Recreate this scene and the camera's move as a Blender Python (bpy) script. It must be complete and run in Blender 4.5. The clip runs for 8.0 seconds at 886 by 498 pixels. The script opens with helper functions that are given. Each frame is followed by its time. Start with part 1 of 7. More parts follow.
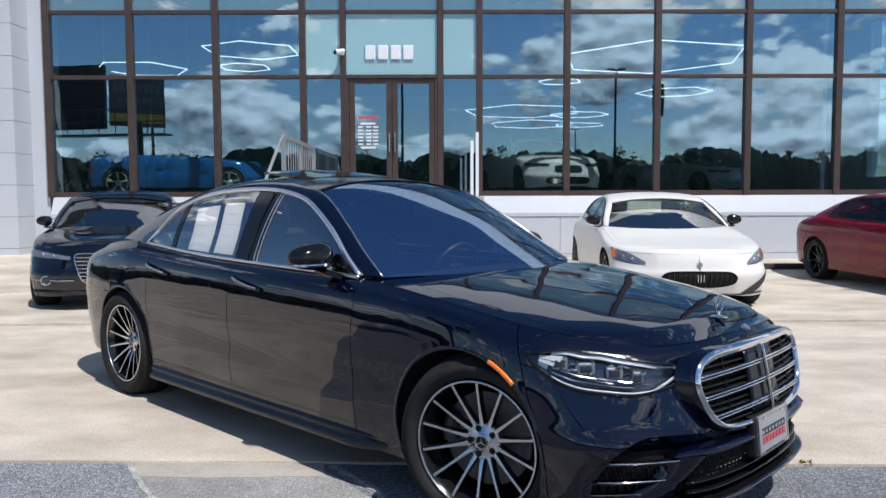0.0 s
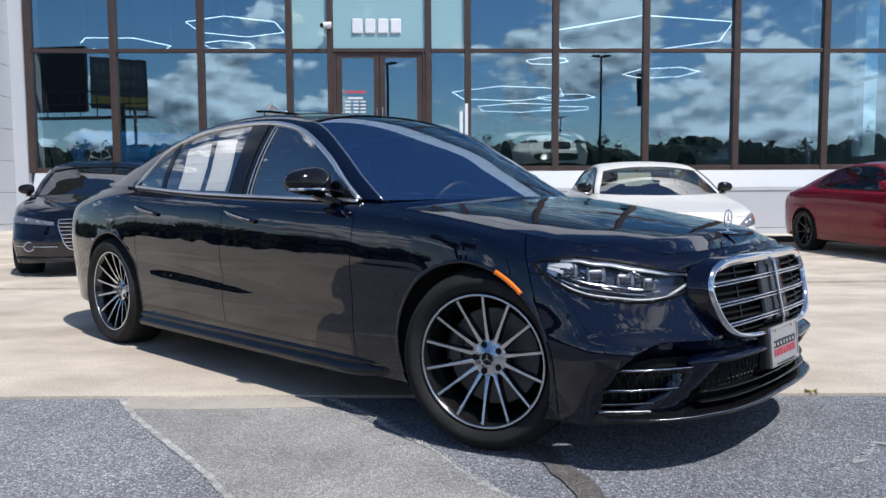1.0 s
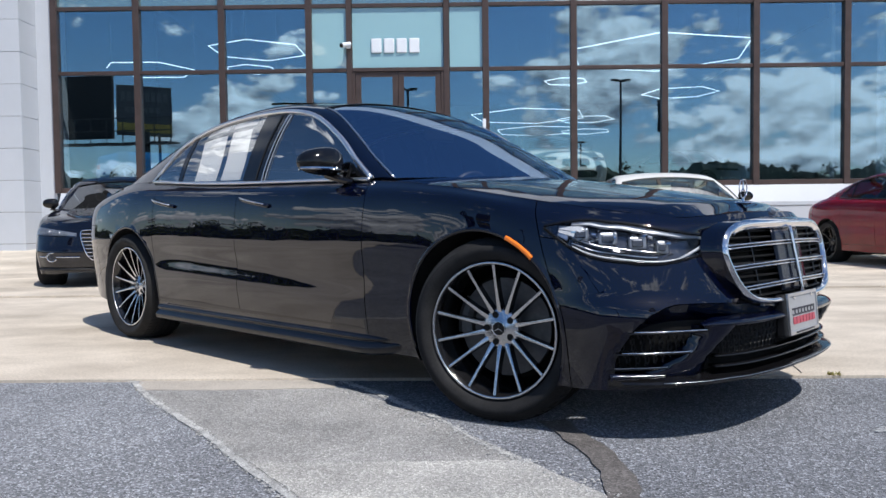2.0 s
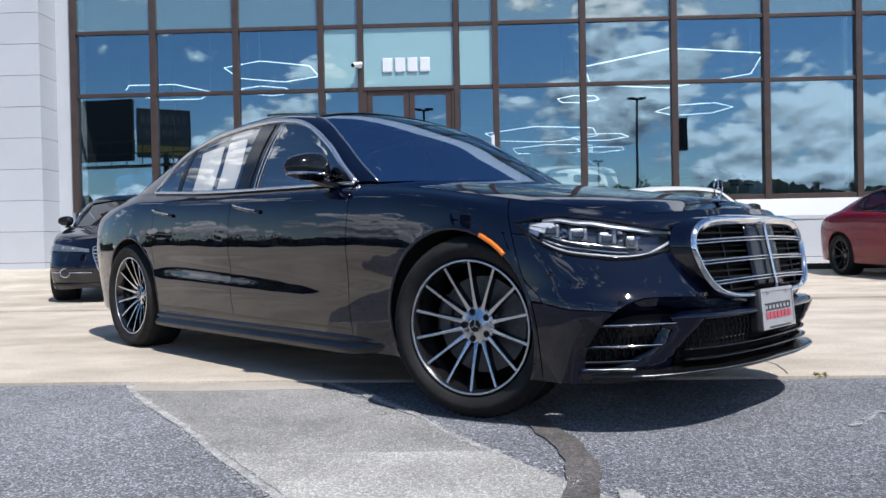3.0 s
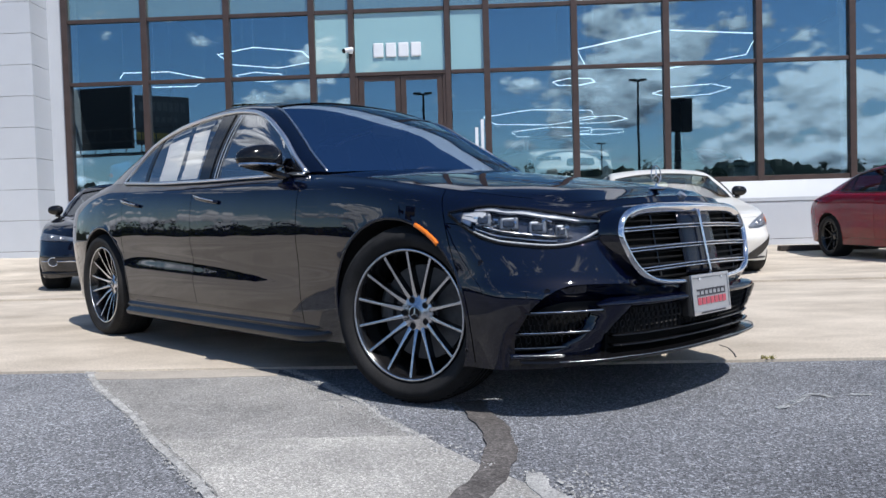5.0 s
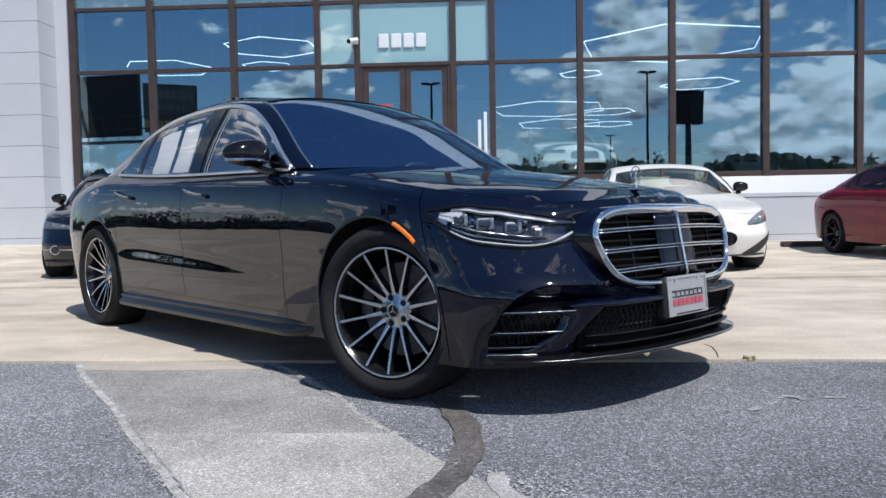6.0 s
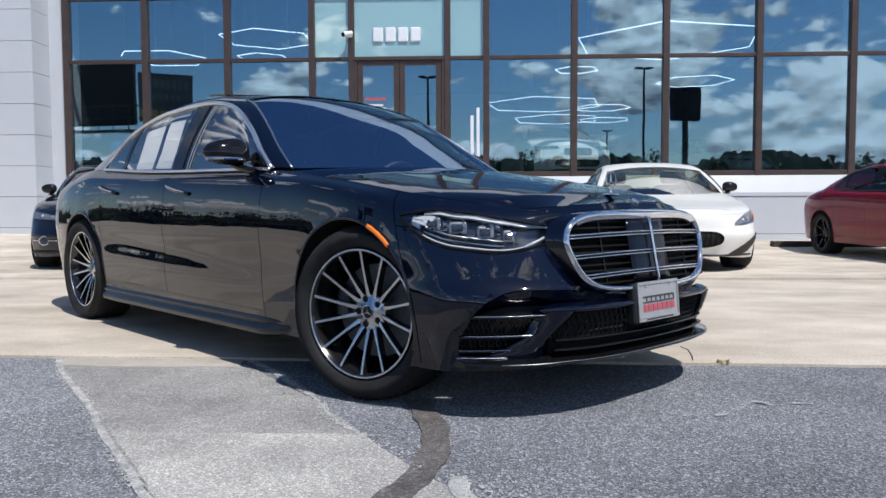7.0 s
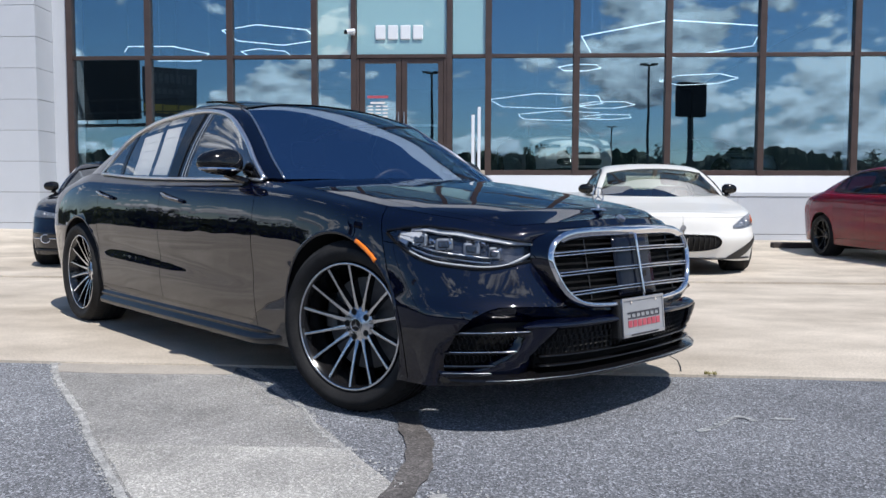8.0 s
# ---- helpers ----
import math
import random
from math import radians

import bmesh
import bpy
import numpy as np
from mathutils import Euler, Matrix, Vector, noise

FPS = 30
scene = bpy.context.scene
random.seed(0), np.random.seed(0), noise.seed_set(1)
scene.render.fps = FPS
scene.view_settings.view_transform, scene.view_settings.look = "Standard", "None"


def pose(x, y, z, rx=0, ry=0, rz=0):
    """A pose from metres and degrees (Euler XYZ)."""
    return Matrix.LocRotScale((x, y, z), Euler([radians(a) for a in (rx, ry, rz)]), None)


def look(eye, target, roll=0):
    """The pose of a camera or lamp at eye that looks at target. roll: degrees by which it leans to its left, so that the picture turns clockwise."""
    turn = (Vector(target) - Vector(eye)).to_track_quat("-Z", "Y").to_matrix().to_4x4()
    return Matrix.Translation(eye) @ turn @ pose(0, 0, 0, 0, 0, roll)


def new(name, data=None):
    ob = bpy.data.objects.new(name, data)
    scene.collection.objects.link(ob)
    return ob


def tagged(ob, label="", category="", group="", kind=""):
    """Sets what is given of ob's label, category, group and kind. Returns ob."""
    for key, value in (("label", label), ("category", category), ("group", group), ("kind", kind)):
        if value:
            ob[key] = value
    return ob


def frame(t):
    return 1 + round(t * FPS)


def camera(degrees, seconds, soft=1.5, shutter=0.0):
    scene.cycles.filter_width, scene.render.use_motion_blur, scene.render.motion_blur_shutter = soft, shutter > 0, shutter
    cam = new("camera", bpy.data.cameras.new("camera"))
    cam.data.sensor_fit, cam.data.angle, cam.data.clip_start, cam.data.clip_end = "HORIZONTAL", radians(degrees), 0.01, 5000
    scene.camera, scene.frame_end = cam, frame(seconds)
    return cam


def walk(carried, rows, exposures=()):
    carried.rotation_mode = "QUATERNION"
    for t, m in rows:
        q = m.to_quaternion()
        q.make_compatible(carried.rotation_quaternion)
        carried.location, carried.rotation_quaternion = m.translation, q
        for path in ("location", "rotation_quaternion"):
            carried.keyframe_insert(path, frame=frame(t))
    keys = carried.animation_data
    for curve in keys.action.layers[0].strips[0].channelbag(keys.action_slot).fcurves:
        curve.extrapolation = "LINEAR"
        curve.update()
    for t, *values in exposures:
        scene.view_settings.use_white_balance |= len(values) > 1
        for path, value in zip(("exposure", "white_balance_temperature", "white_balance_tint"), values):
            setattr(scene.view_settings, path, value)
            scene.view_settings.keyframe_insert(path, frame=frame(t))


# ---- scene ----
cam = camera(60.2, 8.0)
PATH = [
    (0, (-0.064, 0.07, 1.358), (-0.051, 2.066, 1.225), -0.2),
    (0.5, (-0.113, 0.128, 1.18), (-0.065, 2.121, 1.018), -0.3),
    (1, (-0.143, 0.139, 1.035), (-0.09, 2.132, 0.88), -0.3),
    (1.5, (-0.141, 0.157, 0.899), (-0.109, 2.153, 0.777), -0.5),
    (3, (0.069, 0.082, 0.709), (0.015, 2.081, 0.685), -1.1),
    (3.5, (0.136, 0.064, 0.704), (0.076, 2.063, 0.682), -1.4),
    (4, (0.195, 0.051, 0.708), (0.134, 2.049, 0.675), -1.7),
    (4.5, (0.269, 0.042, 0.715), (0.204, 2.04, 0.665), -1.8),
    (6, (0.466, 0.015, 0.759), (0.371, 2.01, 0.667), -1.0),
    (6.5, (0.516, 0.004, 0.778), (0.423, 1.999, 0.677), -0.6),
    (7, (0.556, -0.005, 0.8), (0.471, 1.99, 0.689), -0.2),
    (7.5, (0.592, -0.011, 0.836), (0.511, 1.983, 0.716), 0.1),
    (8, (0.625, -0.034, 0.887), (0.529, 1.959, 0.76), 0.2),
]
walk(cam, [(t, look(eye, target, roll)) for t, eye, target, roll in PATH], exposures=[(0.0, 0.04, 6250, 11), (1.5, 0.08, 6250, 11), (3.0, 0.17, 6250, 11), (4.0, 0.14, 6250, 11), (4.5, 0.09, 6250, 11), (6.0, 0.04, 6250, 11), (8.0, 0.03, 6250, 11)])

# ---- daylight ----
SUN_WAY = Vector((0.348, -0.475, 1.0)).normalized()
CLOUD_SEED = (7.9, 2.6, 4.4)
world = bpy.data.worlds.new("sky")
scene.world = world
world.use_nodes = True
wn, wl = world.node_tree.nodes, world.node_tree.links
wn.clear()
w_out = wn.new("ShaderNodeOutputWorld")
w_bg = wn.new("ShaderNodeBackground")
w_bg.inputs["Strength"].default_value = 0.11
w_sky = wn.new("ShaderNodeTexSky")
w_sky.sky_type, w_sky.sun_disc = "NISHITA", False
w_sky.sun_elevation, w_sky.sun_rotation = math.asin(SUN_WAY.z), math.atan2(SUN_WAY.x, SUN_WAY.y)
w_sky.air_density, w_sky.dust_density, w_sky.ozone_density = 1.0, 0.3, 3.5
w_co = wn.new("ShaderNodeTexCoord")
# cumulus: heaped masses a hand wide, flattened towards the horizon, thinning out overhead and towards the west
w_sep = wn.new("ShaderNodeSeparateXYZ")
w_up = wn.new("ShaderNodeMath")
w_up.operation, w_up.inputs[1].default_value = "MAXIMUM", 0.0
w_flat = wn.new("ShaderNodeVectorMath")
w_flat.operation, w_flat.inputs[1].default_value, w_flat.inputs[2].default_value = "MULTIPLY_ADD", (1.0, 1.0, 2.0), CLOUD_SEED
wl.new(w_co.outputs["Generated"], w_sep.inputs[0])
wl.new(w_co.outputs["Generated"], w_flat.inputs[0])
wl.new(w_sep.outputs[2], w_up.inputs[0])
# thickness of cloud here and a step nearer the sun: their difference gives lit tops and grey bases
w_noise = []
for shift in ((0, 0, 0), (0.004, -0.006, 0.022)):
    w_add = wn.new("ShaderNodeVectorMath")
    w_add.operation, w_add.inputs[1].default_value = "ADD", shift
    w_cl = wn.new("ShaderNodeTexNoise")
    w_cl.inputs["Scale"].default_value, w_cl.inputs["Detail"].default_value = 2.9, 12.0
    w_cl.inputs["Roughness"].default_value, w_cl.inputs["Distortion"].default_value = 0.64, 0.0
    wl.new(w_flat.outputs[0], w_add.inputs[0])
    wl.new(w_add.outputs[0], w_cl.inputs["Vector"])
    # rounded puffs on the broad masses
    w_puff = wn.new("ShaderNodeTexVoronoi")
    w_puff.feature = "SMOOTH_F1"
    w_puff.inputs["Scale"].default_value, w_puff.inputs["Detail"].default_value = 15.0, 2.5
    w_puff.inputs["Roughness"].default_value, w_puff.inputs["Smoothness"].default_value = 0.55, 0.35
    w_warp = wn.new("ShaderNodeVectorMath")
    w_warp.operation, w_warp.inputs[2].default_value = "MULTIPLY_ADD", (0, 0, 0)
    w_warp.inputs[1].default_value = (0.08, 0.08, 0.08)
    wl.new(w_cl.outputs["Color"], w_warp.inputs[0])
    wl.new(w_add.outputs[0], w_warp.inputs[2])
    wl.new(w_warp.outputs[0], w_puff.inputs["Vector"])
    w_sum = wn.new("ShaderNodeMath")
    w_sum.operation, w_sum.inputs[1].default_value = "MULTIPLY_ADD", -0.15
    wl.new(w_puff.outputs["Distance"], w_sum.inputs[0])
    w_rise = wn.new("ShaderNodeMath")
    w_rise.operation, w_rise.inputs[1].default_value = "ADD", 0.145
    wl.new(w_cl.outputs["Fac"], w_rise.inputs[0])
    wl.new(w_rise.outputs[0], w_sum.inputs[2])
    w_noise.append(w_sum)
# fewer clouds overhead than far off, and more to the east
w_east = wn.new("ShaderNodeMath")
w_east.operation, w_east.inputs[1].default_value = "MULTIPLY_ADD", 0.035
wl.new(w_sep.outputs[0], w_east.inputs[0])
wl.new(w_noise[0].outputs[0], w_east.inputs[2])
w_thin = wn.new("ShaderNodeMath")
w_thin.operation, w_thin.inputs[1].default_value = "MULTIPLY_ADD", -0.19
wl.new(w_up.outputs[0], w_thin.inputs[0])
wl.new(w_east.outputs[0], w_thin.inputs[2])
w_mask = wn.new("ShaderNodeValToRGB")
w_mask.color_ramp.elements[0].position, w_mask.color_ramp.elements[1].position = 0.482, 0.520
wl.new(w_thin.outputs[0], w_mask.inputs[0])
w_sub = wn.new("ShaderNodeMath")
w_sub.operation = "SUBTRACT"
wl.new(w_noise[0].outputs[0], w_sub.inputs[0])
wl.new(w_noise[1].outputs[0], w_sub.inputs[1])
w_map = wn.new("ShaderNodeMapRange")
w_map.inputs["From Min"].default_value, w_map.inputs["From Max"].default_value, w_map.inputs["To Max"].default_value = -0.085, 0.085, 0.62
wl.new(w_sub.outputs[0], w_map.inputs["Value"])
w_soft = []
for shift in ((0, 0, 0), (0.03, -0.045, 0.13)):
    w_add = wn.new("ShaderNodeVectorMath")
    w_add.operation, w_add.inputs[1].default_value = "ADD", shift
    w_cl = wn.new("ShaderNodeTexNoise")
    w_cl.inputs["Scale"].default_value, w_cl.inputs["Detail"].default_value, w_cl.inputs["Roughness"].default_value = 2.9, 4.5, 0.56
    wl.new(w_flat.outputs[0], w_add.inputs[0])
    wl.new(w_add.outputs[0], w_cl.inputs["Vector"])
    w_soft.append(w_cl)
w_slope = wn.new("ShaderNodeMath")
w_slope.operation = "SUBTRACT"
wl.new(w_soft[0].outputs["Fac"], w_slope.inputs[0])
wl.new(w_soft[1].outputs["Fac"], w_slope.inputs[1])
w_broad = wn.new("ShaderNodeMapRange")
w_broad.inputs["From Min"].default_value, w_broad.inputs["From Max"].default_value = -0.13, 0.18
w_broad.inputs["To Max"].default_value = 0.52
wl.new(w_slope.outputs[0], w_broad.inputs["Value"])
w_tone = wn.new("ShaderNodeValToRGB")
w_tone.color_ramp.elements[0].position, w_tone.color_ramp.elements[1].position = 0.30, 0.98
w_tone.color_ramp.elements[0].color = (1.8, 2.1, 2.6, 1)
w_tone.color_ramp.elements[1].color = (11.2, 11.7, 12.4, 1)
w_shade = wn.new("ShaderNodeMath")
w_shade.operation = "ADD"
wl.new(w_map.outputs[0], w_shade.inputs[0])
wl.new(w_broad.outputs[0], w_shade.inputs[1])
wl.new(w_shade.outputs[0], w_tone.inputs[0])
w_mix = wn.new("ShaderNodeMixRGB")
wl.new(w_mask.outputs["Color"], w_mix.inputs["Fac"])
w_deep = wn.new("ShaderNodeHueSaturation")
w_deep.inputs["Saturation"].default_value, w_deep.inputs["Value"].default_value = 1.12, 0.84
wl.new(w_sky.outputs[0], w_deep.inputs["Color"])
wl.new(w_deep.outputs[0], w_mix.inputs["Color1"])
wl.new(w_tone.outputs["Color"], w_mix.inputs["Color2"])
wl.new(w_mix.outputs[0], w_bg.inputs["Color"])
wl.new(w_bg.outputs[0], w_out.inputs[0])

sun = new("sun", bpy.data.lights.new("sun", "SUN"))
sun.data.energy, sun.data.angle, sun.data.color = 4.2, radians(0.53), (1.0, 0.95, 0.87)
sun.matrix_world = look(SUN_WAY * 50, (0, 0, 0))


# ---- materials ----
def material(name, base, rough=0.6, metal=0.0, spots=0.0, scale=8.0, fine=0.0, fine_scale=120.0, bump=0.0, coat=0.0,
             rough_var=0.0, stain=None, tint_each=0.0, glow=None, spec=0.5, coat_ior=1.5, wobble=0.0):
    """Principled surface with two scales of colour variation and relief, in object metres."""
    m = bpy.data.materials.new(name)
    m.use_nodes = True
    n, l = m.node_tree.nodes, m.node_tree.links
    p = n["Principled BSDF"]
    p.inputs["Base Color"].default_value = (*base, 1)
    p.inputs["Roughness"].default_value, p.inputs["Metallic"].default_value = rough, metal
    p.inputs["Coat Weight"].default_value, p.inputs["Coat Roughness"].default_value = coat, 0.02
    p.inputs["Specular IOR Level"].default_value = spec
    p.inputs["Coat IOR"].default_value = coat_ior
    if glow:
        p.inputs["Emission Color"].default_value, p.inputs["Emission Strength"].default_value = (*glow[0], 1), glow[1]
    co = n.new("ShaderNodeTexCoord")
    colour = None
    if wobble:
        # pressed panels are never quite even
        wave, wb = n.new("ShaderNodeTexNoise"), n.new("ShaderNodeBump")
        wave.inputs["Scale"].default_value, wave.inputs["Detail"].default_value = 3.2, 1.5
        wb.inputs["Strength"].default_value, wb.inputs["Distance"].default_value = wobble, 0.012
        l.new(co.outputs["Object"], wave.inputs["Vector"])
        l.new(wave.outputs["Fac"], wb.inputs["Height"])
        l.new(wb.outputs[0], p.inputs["Coat Normal"])
    if spots or stain or tint_each:
        big = n.new("ShaderNodeTexNoise")
        big.inputs["Scale"].default_value, big.inputs["Detail"].default_value = scale, 5.0
        big.inputs["Roughness"].default_value = 0.62
        l.new(co.outputs["Object"], big.inputs["Vector"])
        ramp = n.new("ShaderNodeValToRGB")
        ramp.color_ramp.elements[0].position, ramp.color_ramp.elements[1].position = 0.30, 0.72
        dark = stain if stain else tuple(c * (1 - spots) for c in base)
        light = base if stain else tuple(min(1.0, c * (1 + spots)) for c in base)
        ramp.color_ramp.elements[0].color, ramp.color_ramp.elements[1].color = (*dark, 1), (*light, 1)
        l.new(big.outputs["Fac"], ramp.inputs[0])
        colour = ramp.outputs["Color"]
        if rough_var:
            rr = n.new("ShaderNodeMapRange")
            rr.inputs["To Min"].default_value, rr.inputs["To Max"].default_value = max(0.02, rough - rough_var), min(1.0, rough + rough_var)
            l.new(big.outputs["Fac"], rr.inputs["Value"])
            l.new(rr.outputs[0], p.inputs["Roughness"])
    if fine:
        small = n.new("ShaderNodeTexNoise")
        small.inputs["Scale"].default_value, small.inputs["Detail"].default_value = fine_scale, 3.0
        l.new(co.outputs["Object"], small.inputs["Vector"])
        fr = n.new("ShaderNodeMapRange")
        fr.inputs["From Min"].default_value, fr.inputs["From Max"].default_value = 0.3, 0.7
        fr.inputs["To Min"].default_value, fr.inputs["To Max"].default_value = 1 - fine, 1 + fine
        l.new(small.outputs["Fac"], fr.inputs["Value"])
        mul = n.new("ShaderNodeMixRGB")
        mul.blend_type, mul.inputs["Fac"].default_value = "MULTIPLY", 1.0
        if colour:
            l.new(colour, mul.inputs["Color1"])
        else:
            mul.inputs["Color1"].default_value = (*base, 1)
        l.new(fr.outputs[0], mul.inputs["Color2"])
        colour = mul.outputs[0]
        if bump:
            bp = n.new("ShaderNodeBump")
            bp.inputs["Strength"].default_value, bp.inputs["Distance"].default_value = bump, 0.004
            l.new(small.outputs["Fac"], bp.inputs["Height"])
            l.new(bp.outputs[0], p.inputs["Normal"])
    if tint_each and colour:
        info = n.new("ShaderNodeObjectInfo")
        tr = n.new("ShaderNodeMapRange")
        tr.inputs["To Min"].default_value, tr.inputs["To Max"].default_value = 1 - tint_each, 1 + tint_each
        l.new(info.outputs["Random"], tr.inputs["Value"])
        mul = n.new("ShaderNodeMixRGB")
        mul.blend_type, mul.inputs["Fac"].default_value = "MULTIPLY", 1.0
        l.new(colour, mul.inputs["Color1"])
        l.new(tr.outputs[0], mul.inputs["Color2"])
        colour = mul.outputs[0]
    if colour:
        l.new(colour, p.inputs["Base Color"])
    return m


def glass(name, tint, gloss, body=None, ior=None, body_mix=0.0, wavy=0.0):
    """A pane: gloss on a see-through tint. With ior the gloss follows Fresnel, else it is a fixed coating."""
    m = bpy.data.materials.new(name)
    m.use_nodes = True
    n, l = m.node_tree.nodes, m.node_tree.links
    n.clear()
    out, mix = n.new("ShaderNodeOutputMaterial"), n.new("ShaderNodeMixShader")
    tr, gl = n.new("ShaderNodeBsdfTransparent"), n.new("ShaderNodeBsdfGlossy")
    tr.inputs["Color"].default_value = (*tint, 1)
    gl.inputs["Color"].default_value, gl.inputs["Roughness"].default_value = (*(body or (1, 1, 1)), 1), 0.0
    if ior:
        fr = n.new("ShaderNodeFresnel")
        fr.inputs["IOR"].default_value = ior
        l.new(fr.outputs[0], mix.inputs[0])
    else:
        mix.inputs[0].default_value = gloss
    base = tr.outputs[0]
    if body_mix:
        df, m2 = n.new("ShaderNodeBsdfDiffuse"), n.new("ShaderNodeMixShader")
        df.inputs["Color"].default_value = (*(body or (1, 1, 1)), 1)
        m2.inputs[0].default_value = body_mix
        l.new(base, m2.inputs[1])
        l.new(df.outputs[0], m2.inputs[2])
        base = m2.outputs[0]
        gl.inputs["Color"].default_value = (1, 1, 1, 1)
    if wavy:
        co, ns, bp = n.new("ShaderNodeTexCoord"), n.new("ShaderNodeTexNoise"), n.new("ShaderNodeBump")
        ns.inputs["Scale"].default_value, ns.inputs["Detail"].default_value = 0.9, 1.0
        bp.inputs["Strength"].default_value, bp.inputs["Distance"].default_value = wavy, 0.02
        l.new(co.outputs["Object"], ns.inputs["Vector"])
        l.new(ns.outputs["Fac"], bp.inputs["Height"])
        l.new(bp.outputs[0], gl.inputs["Normal"])
    l.new(base, mix.inputs[1])
    l.new(gl.outputs[0], mix.inputs[2])
    l.new(mix.outputs[0], out.inputs[0])
    return m


PAINT_BLACK = material("black_metallic_paint", (0.0006, 0.0016, 0.0095), 0.45, 0.0, spots=0.25, scale=3.0, fine=0.2, fine_scale=900, coat=1.0, spec=0.0, coat_ior=1.66, wobble=0.3)
PAINT_NAVY = material("dark_navy_paint", (0.003, 0.004, 0.010), 0.5, 0.0, spots=0.25, scale=3.0, coat=1.0, spec=0.0, coat_ior=1.65)
PAINT_WHITE = material("pearl_white_paint", (0.76, 0.75, 0.72), 0.35, 0.0, spots=0.03, scale=2.0, coat=0.5, spec=0.2, coat_ior=1.35)
PAINT_RED = material("dark_red_paint", (0.185, 0.003, 0.013), 0.32, 0.0, spots=0.15, scale=3.0, coat=1.0, spec=0.0, coat_ior=1.38)
PAINT_BLUE = material("bright_blue_paint", (0.016, 0.14, 0.38), 0.15, 0.2, spots=0.1, scale=3.0, coat=1.0)
TRIM_BLACK = material("gloss_black_trim", (0.006, 0.006, 0.007), 0.12, spots=0.2, scale=10)
PLASTIC = material("matt_black_plastic", (0.012, 0.012, 0.013), 0.55, spots=0.3, scale=14, fine=0.2, fine_scale=400, bump=0.1)
CHROME = material("chrome", (0.78, 0.78, 0.80), 0.07, 1.0, spots=0.06, scale=9)
BRIGHT_TRIM = material("polished_aluminium_trim", (0.90, 0.90, 0.92), 0.34, 1.0, spots=0.04, scale=14)
SATIN = material("satin_aluminium", (0.62, 0.62, 0.64), 0.28, 1.0, spots=0.08, scale=14)
RUBBER = material("tyre_rubber", (0.020, 0.020, 0.021), 0.72, spots=0.35, scale=9, fine=0.3, fine_scale=260, bump=0.25, spec=0.25)
WELL = material("wheel_well_lining", (0.006, 0.006, 0.006), 0.9, spots=0.3, scale=12)
RIM_BLACK = material("gloss_black_alloy", (0.010, 0.010, 0.011), 0.18, spots=0.3, scale=20, coat=0.6)
SILVER = material("silver_painted_alloy", (0.62, 0.63, 0.64), 0.35, 0.2, spots=0.05, scale=20)
RIM_FACE = material("machined_alloy_face", (0.66, 0.67, 0.70), 0.25, 1.0, spots=0.06, scale=30)
RADAR = material("dark_navy_sensor_cover", (0.003, 0.005, 0.013), 0.16, spots=0.2, scale=20, spec=0.25)
HONEY = material("black_mesh_plastic", (0.022, 0.022, 0.024), 0.4, spots=0.3, scale=30, spec=0.4)
DISC = material("brake_disc_iron", (0.13, 0.13, 0.135), 0.45, 0.8, spots=0.2, scale=30)
SKIRT = material("satin_black_sill", (0.005, 0.006, 0.011), 0.20, spots=0.2, scale=6, spec=0.45)
LEATHER = material("black_leather", (0.014, 0.013, 0.014), 0.5, spots=0.2, scale=9, fine=0.2, fine_scale=300, bump=0.15)
TAN = material("tan_leather", (0.34, 0.17, 0.08), 0.5, spots=0.15, scale=9)
PAPER = material("white_paper", (0.82, 0.82, 0.82), 0.7, spots=0.03, scale=10)
LOUVRE = material("dark_grey_louvre", (0.008, 0.008, 0.009), 0.4, spots=0.2, scale=30)
LAMP_GREY = material("grey_lamp_reflector", (0.34, 0.36, 0.40), 0.3, 0.6, spots=0.4, scale=25)
INK = material("printed_grey_ink", (0.78, 0.785, 0.79), 0.7, spots=0.1, scale=20)
RED_INK = material("printed_red_ink", (0.50, 0.09, 0.12), 0.6, spots=0.1, scale=20)
DARK_INK = material("printed_dark_ink", (0.05, 0.05, 0.06), 0.6, spots=0.1, scale=20)
PLATE = material("plate_silver_white", (0.40, 0.41, 0.43), 0.35, 0.3, spots=0.05, scale=14)
AMBER = material("amber_lens", (0.85, 0.20, 0.01), 0.2, spots=0.12, scale=60, coat=0.8, glow=((1.0, 0.25, 0.02), 0.15))
RED_LENS = material("red_lens", (0.30, 0.004, 0.006), 0.15, spots=0.15, scale=30, coat=1.0)
LAMP_WHITE = material("white_light_guide", (0.56, 0.58, 0.62), 0.3, spots=0.04, scale=40, coat=0.6)
LAMP_DARK = material("smoked_lamp_housing", (0.10, 0.105, 0.12), 0.22, 0.8, spots=0.4, scale=30)
LAMP_GLASS = glass("clear_lamp_lens", (0.93, 0.95, 0.98), 0.1, ior=1.45)
CAR_GLASS = glass("tinted_car_glass", (0.74, 0.78, 0.82), 0.1, ior=4.0)
GREEN_GLASS = glass("green_tinted_car_glass", (0.09, 0.11, 0.105), 0.1, ior=1.8)
SCREEN_GLASS = glass("windscreen_glass", (0.80, 0.87, 0.95), 0.12, body=(0.58, 0.76, 1.0), ior=6.0)
ROOF_GLASS = glass("dark_roof_glass", (0.02, 0.02, 0.025), 0.1, ior=1.7)
FACADE_GLASS = glass("coated_blue_glass", (0.80, 0.89, 0.92), 0.29, body=(0.66, 0.88, 1.0), wavy=0.05)
